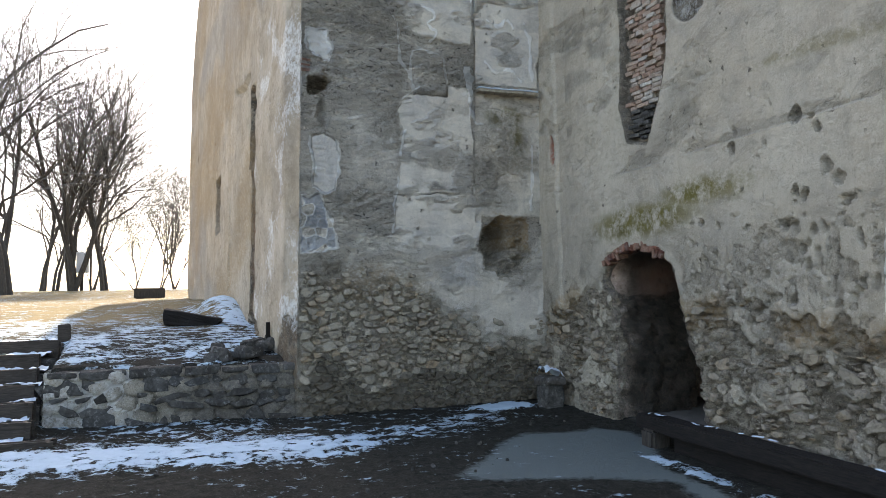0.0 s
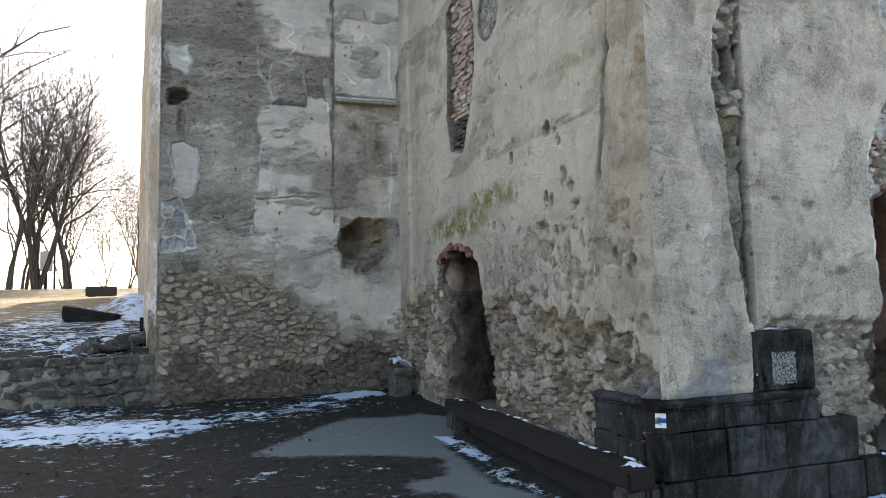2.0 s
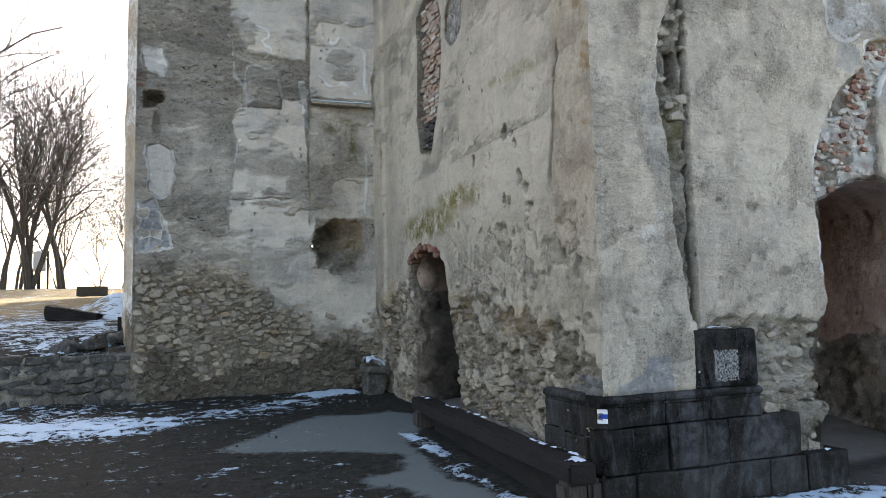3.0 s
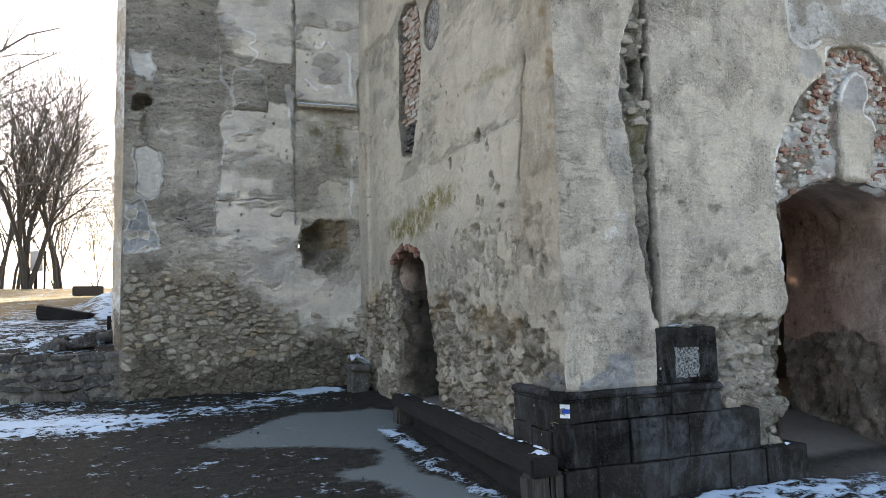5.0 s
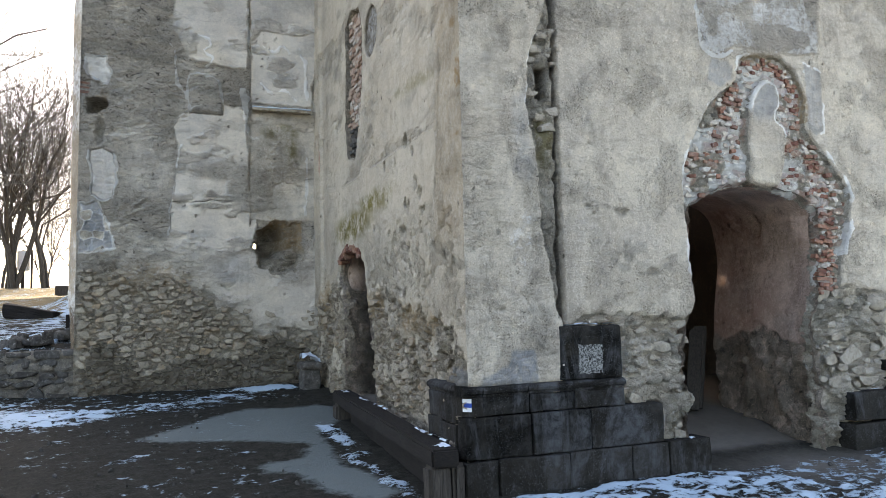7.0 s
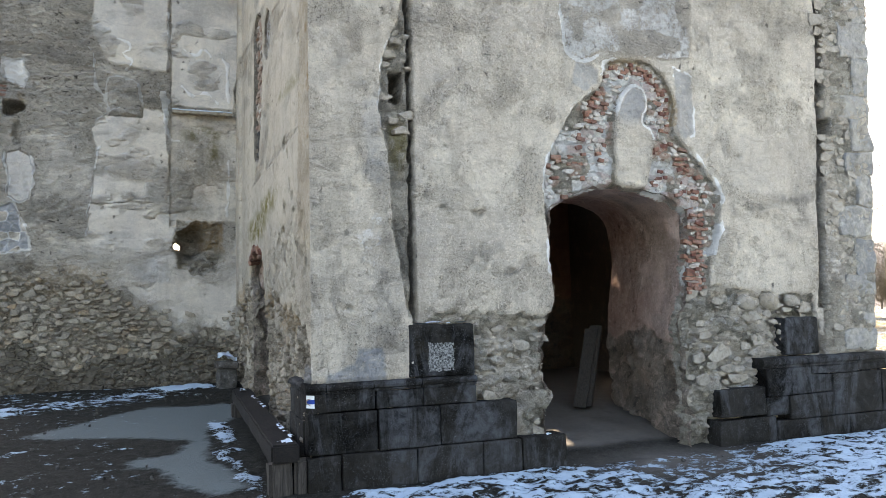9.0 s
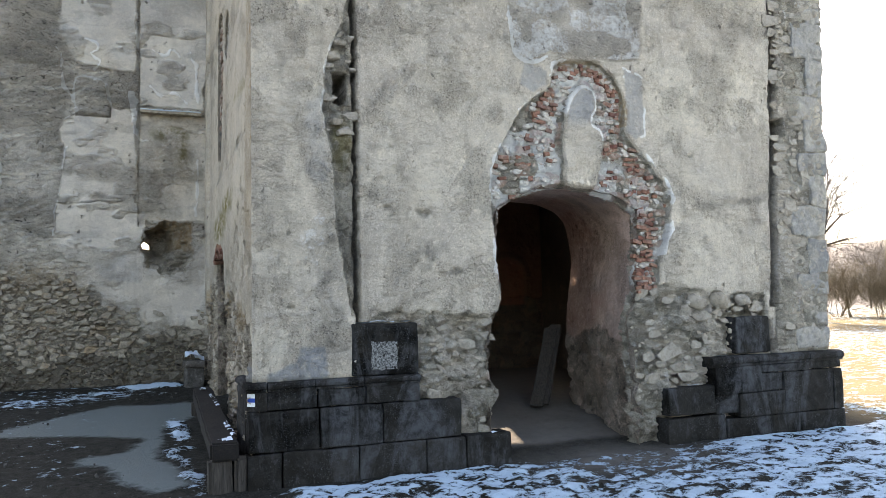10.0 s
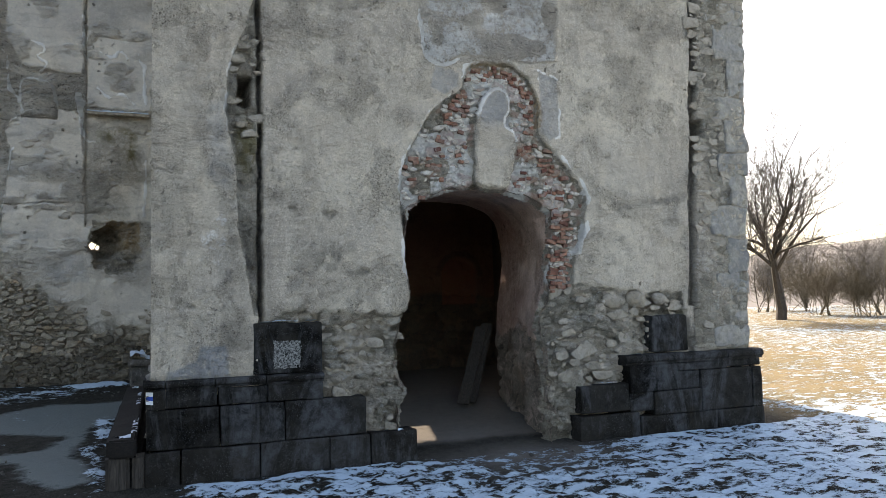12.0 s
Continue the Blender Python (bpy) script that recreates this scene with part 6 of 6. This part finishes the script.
for x0, x1, y0, y1, z, sd in ((-0.25, -0.165, 0.15, 1.75, 0.470, 11), (-0.34, -0.20, 3.45, 3.95, 0.563, 12), (-0.24, -0.165, 2.0, 3.4, 0.535, 13), (-0.42, -0.2, 0.0, 0.5, 0.456, 14)):
    snow_cap(x0, x1, y0, y1, z, sd, 0.022)

# ---- stone stump in the corner ----
stump = thing("stone_stump", "short square stone post capped with snow in the corner", "stone post", (-0.28, 6.3, ground_at(-0.28, 6.3)))
part("shaft", box_bm(-0.40, -0.10, 6.16, 6.44, 0.25, 0.72, 0.04, 0.04, 3, 4), MAT_RUBBLE_T, stump)
part("head", box_bm(-0.44, -0.06, 6.12, 6.48, 0.68, 0.80, 0.05, 0.03, 3, 5), MAT_RUBBLE_T, stump)
snow_cap(-0.43, -0.07, 6.12, 6.47, 0.83, 21, 0.17, 0.8)

# ---- terrace wall and steps ----
terrace = thing("terrace_wall", "low retaining wall of dark mortared stones", "retaining wall", kind="structure")


def t_front(x, z):
    return 7.30 - 0.12 * (x + 6.9) + 0.16 * (z - 0.3)


ut, vt = axis_steps((-6.98, -3.7, 0.025)), axis_steps((0.0, 1.12, 0.025))
U, V = np.meshgrid(ut, vt)
M = masks_zero(U)
rel, M["cell"], M["joint"] = bare_relief(U, V, 55, 0.27, 0.19, 0.05)
M["damp_shade"] = 0.8 * step(U + 0.6 * fbm(U * 2, V * 2, 163), -5.7, -4.9)
M["lime"] = 0.9 * step(-5.2 - U + 1.4 * fbm(U * 2.5, V * 2.5, 161), 0, 0.9) * np.maximum(M["joint"], 0.55)
H = rel + 0.05 * fbm(U * 2, V * 2, 162)
attach("wall_face", sheet("wall_face", np.stack([U, t_front(U, V) - H, V], -1), np.ones((len(vt) - 1, len(ut) - 1), bool), M, MAT_A), terrace)
yt = axis_steps((7.25, 9.0, 0.03))
U, V = np.meshgrid(yt, vt)
M = masks_zero(U)
rel, M["cell"], M["joint"] = bare_relief(U, V, 56, 0.27, 0.19, 0.05)
M["lime"] = 0.8 * np.maximum(M["joint"], 0.4)
attach("wall_end", sheet("wall_end", np.stack([-6.98 - rel, U, V], -1), quad_keep(U > 7.30 + 0.16 * (V - 0.3)), M, MAT_A), terrace)
rubble(terrace, MAT_RUBBLE_T, lambda u, v: Matrix.Translation((u, t_front(u, v) + 0.005, v)) @ pose(0, 0, 0, 8, 0, 173),
       lambda u, v: noise.noise(Vector((u * 2, v * 2, 7))) > (-0.25 if u > -5.8 else 0.0), -6.9, -3.85, 0.25, 0.98, (0.27, 0.19), 15, lambda u, v: True, 0.045)
r = random.Random(8)
x = -6.95
while x < -3.95:
    w = r.uniform(0.3, 0.7)
    y = t_front(x + w / 2, 1.05)
    part("coping_stone", box_bm(x + 0.01, x + w - 0.01, y - 0.05, y + 0.3, 1.02 + r.uniform(-0.02, 0.02), 1.13 + r.uniform(-0.02, 0.03), 0.03, 0.03, 2, int(x * 7)), MAT_RUBBLE_T, terrace)
    x += w
for i in range(7):
    y = 6.30 + 0.46 * i
    z = 0.30 + 0.178 * i
    st = thing("step", "log step of dark timber with trodden snow", "step", (-8.0, y, z), "log steps")
    name, bm, mat, _ = beam("riser_log", Vector((-9.6, y + 0.05, z)), Vector((-6.75 - 0.05 * i - 0.25 * (i not in (0, 6)), y - 0.02, z)), 0.17, 0.16, i, MAT_LOG, bevel=0.05)
    part(name, bm, mat, st)
    part("tread", box_bm(-9.6, -7.02, y + 0.08, y + 0.62, z - 0.3, z + 0.05, 0.01, 0.03, 3, i), MAT_RUBBLE_T, st, "frozen earth tread")
    snow_cap(-9.5, -7.05, y + 0.06, y + 0.44, z + 0.10, 30 + i, 0.07, 0.45)
post = thing("wooden_post", "short dark wooden post beside the top step", "post", (-7.05, 10.0, 1.3))
part("shaft", box_bm(-7.14, -6.96, 9.9, 10.1, 1.2, 1.72, 0.03, 0.02, 2), MAT_LOG, post)

# tumbled stones against the wall foot
r = random.Random(21)
for i in range(16):
    x, y = r.uniform(-4.9, -3.95), r.uniform(7.5, 8.6)
    s_ = r.uniform(0.12, 0.28)
    z = 1.15 + 0.12 * (y - 7.4) + 0.12 * (x + 4.9) + 0.05
    ob = attach("fallen_stone", lumps(MAT_RUBBLE_T)[i % 12], None, Matrix.Translation((x, y, z - 0.03)) @ pose(0, 0, 0, 90 + r.uniform(-20, 20), r.uniform(-15, 15), r.uniform(0, 360)) @ Matrix.Diagonal((s_ * 1.3, s_ * 0.32, s_ * 0.8, 1)))
    tagged(ob, "tumbled dark stone lying on the snowy terrace", "stone", group="fallen stones")

# dark fallen beam and a far bench on the slope
log = thing("fallen_beam", "blackened heavy beam lying on the snow", "beam", (-5.0, 11.4, 1.6))
bm = box_bm(-0.5, 0.5, -0.16, 0.16, -0.15, 0.17, 0.02, 0.05, 3, 4)
for v in bm.verts:
    v.co.z = v.co.z * (0.72 - 0.35 * v.co.x) - 0.06
bm.transform(pose(-5.02, 11.35, 1.77, 0, 7, -18))
part("timber", bm, MAT_BEAM, log)
far_bench = thing("stone_bench", "weathered log seat on the sunny slope", "bench", (-6.5, 31.0, 2.5))
add_beam(far_bench, "seat", Vector((-6.85, 31.0, 2.76)), Vector((-5.6, 31.0, 2.76)), 0.5, 0.42, 6, MAT_BOARD)
for x in (-6.6, -5.9):
    add_beam(far_bench, "foot", Vector((x, 31.0, 2.35)), Vector((x, 31.001, 2.85)), 0.3, 0.25, x, MAT_BOARD)

# notice board by the trees
sign = thing("notice_board", "white notice board on a wooden post under the trees", "sign", (-10.3, 45.4, 3.3))
part("post", box_bm(-10.42, -10.22, 45.45, 45.6, 3.0, 5.7, 0.02), MAT_POST, sign)
part("post", box_bm(-9.9, -9.78, 45.45, 45.6, 3.0, 5.7, 0.02), MAT_POST, sign)
notice = part("board", box_bm(-10.62, -9.92, 45.36, 45.42, 4.4, 5.65, 0.015), MAT_WHITE, sign)
for i in range(4):
    part("printed_bar", box_bm(-10.2 + 0.03 * i, -10.0, 45.352, 45.362, 5.45 - 0.2 * i, 5.51 - 0.2 * i), MAT_PRINT, notice, "dark printed bar")

iron = thing("iron_post", "thin black iron post at the terrace end", "post", (-4.05, 8.2, 1.25))
part("shaft", box_bm(-4.08, -4.02, 8.17, 8.23, 1.15, 1.68, 0.008), MAT_BEAM, iron)

# boards left leaning inside
leaning = thing("leaning_boards", "two grey boards leaning in the dark doorway", "boards", (4.0, 1.7, 0.3))
add_beam(leaning, "board", Vector((3.80, 1.80, 0.26)), Vector((4.32, 2.25, 1.25)), 0.17, 0.04, 3, MAT_BOARD, bevel=0.006)
add_beam(leaning, "board", Vector((3.95, 1.9, 0.26)), Vector((4.42, 2.3, 1.3)), 0.16, 0.05, 5, MAT_BOARD, bevel=0.006)


# ---- gravel and crumbs on the yard ----
r = random.Random(31)
verts, faces = [], []
for i in range(550):
    x, y = r.uniform(-6.0, 5.5), r.uniform(-2.2, 6.2)
    if (x > -0.5 and y > -0.2) or float(polygon(np.array([x]), np.array([y]), [(-2.6, 3.1), (-1.5, 4.6), (-0.1, 4.8), (-0.3, 0.3), (-0.9, 0.6), (-1.3, 2.0)])[0]) > 0:
        continue
    s_ = 0.012 + 0.03 * r.random() ** 3
    m = Matrix.Translation((x, y, ground_at(x, y) + 0.35 * s_)) @ pose(0, 0, 0, r.uniform(60, 120), r.uniform(0, 360), r.uniform(0, 360)) @ Matrix.Diagonal((s_ * 1.6, s_ * 0.5, s_, 1))
    base = len(verts)
    me = lumps(MAT_RUBBLE_T)[i % 16]
    verts += [tuple(m @ q.co) for q in me.vertices]
    faces += [tuple(base + k for k in q.vertices) for q in me.polygons]
me = bpy.data.meshes.new("gravel")
me.from_pydata(verts, [], faces)
me.materials.append(MAT_RUBBLE_T)
tagged(new("gravel", me), "small loose stones scattered on the frozen yard", "gravel", kind="stuff")


# ---- bare trees ----
def tube(verts, faces, path, radii, sides):
    base = len(verts)
    up = Vector((0.3, 0.2, 1))
    for i, (p, rad) in enumerate(zip(path, radii)):
        d = (path[min(i + 1, len(path) - 1)] - path[max(i - 1, 0)]).normalized()
        a = d.cross(up if abs(d.dot(up.normalized())) < 0.95 else Vector((1, 0, 0))).normalized()
        b = d.cross(a)
        for k in range(sides):
            t = 2 * math.pi * k / sides
            verts.append(p + (a * math.cos(t) + b * math.sin(t)) * rad)
    for i in range(len(path) - 1):
        for k in range(sides):
            q = base + i * sides
            faces.append((q + k, q + (k + 1) % sides, q + sides + (k + 1) % sides, q + sides + k))


def grow(r, out, start, way, length, rad, level, top, spread, reach=1.0, fork=0.25):
    n = 5 if level < 2 else 4
    path, radii, d = [start], [rad], way.normalized()
    wob = 0.12 + 0.06 * level
    for i in range(n):
        d = (d + Vector((r.gauss(0, wob), r.gauss(0, wob), r.gauss(0.05, wob)))).normalized()
        path.append(path[-1] + d * length / n)
        radii.append(rad * (1 - 0.55 * (i + 1) / n))
    verts, faces = out[0] if level < 2 else out[1]
    tube(verts, faces, path, radii, 7 if level == 0 else 5 if level == 1 else 3)
    if level >= top:
        return
    kids = (r.randint(7, 9) + (6 if top > 4 else 0) if level == 0 else r.randint(5, 6) if level < 2 else r.randint(4, 5) if level == 2 else 3)
    for k in range(kids):
        t = r.uniform(fork if level == 0 else 0.2, 1.0)
        i = min(n - 1, int(t * n))
        p = path[i].lerp(path[i + 1], t * n - i)
        seg_d = (path[i + 1] - path[i]).normalized()
        side = Vector((r.gauss(0, 1), r.gauss(0, 1), r.gauss(0.15, 0.6)))
        side = (side - seg_d * side.dot(seg_d)).normalized()
        nd = (seg_d * r.uniform(0.6, 1.2) + side * spread * r.uniform(0.6, 1.2) + Vector((0, 0, 0.22))).normalized()
        grow(r, out, p, nd, length * r.uniform(0.5, 0.85) * (reach if level == 0 else 1.0), max(radii[i] * r.uniform(0.42, 0.66), 0.0065), level + 1, top, spread, reach)


def tree(seed, height, rad, stems=1, top=4, spread=0.85, first=0.45, bark=None, twig=None, name="tree", label="bare grey tree with fine winter twigs", lean=0.1, reach=1.0, fork=0.25):
    r = random.Random(seed)
    out = (([], []), ([], []))
    for s_ in range(stems):
        way = Vector((r.gauss(0, lean), r.gauss(0, lean), 1))
        grow(r, out, Vector((r.gauss(0, 0.12) * (stems > 1), r.gauss(0, 0.12) * (stems > 1), -0.2)), way, height * first * r.uniform(0.85, 1.15) * 1.4, rad * r.uniform(0.8, 1.1), 0, top, spread, reach, fork)
    ob = thing(name, label, "tree" if name == "tree" else "shrub")
    for nm, (verts, faces), m in (("trunk", out[0], bark or MAT_BARK), ("crown", out[1], twig or MAT_TWIG)):
        me = bpy.data.meshes.new(nm)
        me.from_pydata([tuple(v) for v in verts], [], faces)
        me.materials.append(m)
        attach(nm, me, ob)
    return ob


def plant(ob, x, y, turn, size, first=False, z=None):
    m = pose(x, y, ground_at(x, y) if z is None else z, 0, 0, turn) @ Matrix.Scale(size, 4)
    if first:
        ob.matrix_basis = m
        return ob
    return copy_thing_scaled(ob, m)


def copy_thing_scaled(ob, m):
    keep = ob.matrix_basis.copy()
    ob.matrix_basis = Matrix.Identity(4)
    c = copy_thing(ob, m)
    ob.matrix_basis = keep
    return c


def settle(ob):
    for ch in ob.children:
        ch.matrix_parent_inverse = Matrix.Identity(4)
    return ob


KINDS = [settle(tree(101, 17, 0.20, 1, 4, 0.85, reach=0.95, fork=0.15)), settle(tree(102, 15, 0.14, 5, 4, 0.75, lean=0.20, fork=0.22, reach=0.7)),
         settle(tree(103, 15, 0.15, 2, 4, 0.8, lean=0.13, reach=0.8, fork=0.2)), settle(tree(104, 9, 0.06, 3, 4, 0.8, lean=0.22))]
spots = []
for k, az, dist, turn, size in ((2, -9.9, 43, 200, 1.25), (2, -10.9, 46, 80, 1.35), (1, -6.1, 49, 140, 1.16), (2, -4.0, 49, 200, 1.05), (2, -8.2, 54, 30, 1.0), (3, 0.5, 54, 260, 1.0), (3, -0.6, 58, 30, 1.05),
                                (3, -5.0, 62, 75, 1.2), (2, -7.4, 60, 10, 0.95), (0, -12.5, 46, 230, 1.3), (3, -2.2, 60, 100, 0.9)):
    spots.append((k, -5.49 + dist * math.sin(radians(az)), -3.39 + dist * math.cos(radians(az)), turn, size))
done = set()
for k, x, y, turn, size in spots:
    ob = plant(KINDS[k], x, y, turn, size, k not in done)
    done.add(k)
    tagged(ob, group="bare trees on the slope")

oak = settle(tree(211, 6.6, 0.25, 1, 5, 0.85, 0.36, reach=1.35, fork=0.62, label="broad bare oak at the lawn's edge", lean=0.03))
plant(oak, 25.9, 17.8, 0, 1.0, True)
SHRUBS = [settle(tree(301, 3.0, 0.03, 6, 3, 0.8, 0.5, MAT_SHRUB, MAT_SHRUB, "shrub", "tangled leafless brown shrub", 0.5)), settle(tree(302, 3.4, 0.03, 6, 3, 0.75, 0.5, MAT_SHRUB, MAT_SHRUB, "shrub", "tangled leafless brown shrub", 0.45))]
r = random.Random(5)
done = set()
for i in range(14):
    az, dist = radians(45.0 + 1.05 * i + r.uniform(-0.6, 0.6)), r.uniform(36, 52)
    ob = plant(SHRUBS[i % 2], dist * math.sin(az), -7.4 + dist * math.cos(az), r.uniform(0, 360), r.uniform(0.5, 0.8) * dist / 40, i % 2 not in done)
    done.add(i % 2)
    tagged(ob, group="shrubs along the lawn")
for k, az, dist, size in ((0, 45.6, 50, 0.40), (0, 57.5, 48, 0.42), (3, 44.3, 46, 0.42), (3, 52.2, 37, 0.40), (1, 47.5, 60, 0.45), (2, 50.5, 62, 0.45), (1, 54, 58, 0.45), (2, 56, 64, 0.5)):
    tagged(plant(KINDS[k], dist * math.sin(radians(az)), -7.4 + dist * math.cos(radians(az)), az * 7, size), group="bare trees on the slope")

# far wooded hill
hx, hy = np.linspace(-1, 1, 90), np.linspace(0, 1, 16)
U, V = np.meshgrid(hx, hy)
ang = 0.85 + U * 0.75
dist = 330 + 160 * V
top = (26 + 10 * np.sin(U * 3 + 0.6) + 10 * fbm(U * 4, V * 4, 171)) * step(V, 0, 0.6)
hill = new("backdrop", sheet("backdrop", np.stack([np.sin(ang) * dist, np.cos(ang) * dist, top - 5 + 2 * fbm(U * 60, V * 10, 172)], -1), np.ones((15, 89), bool), {}, MAT_HILL))
tagged(hill, "hazy wooded hill in the distance", "hill", kind="structure")
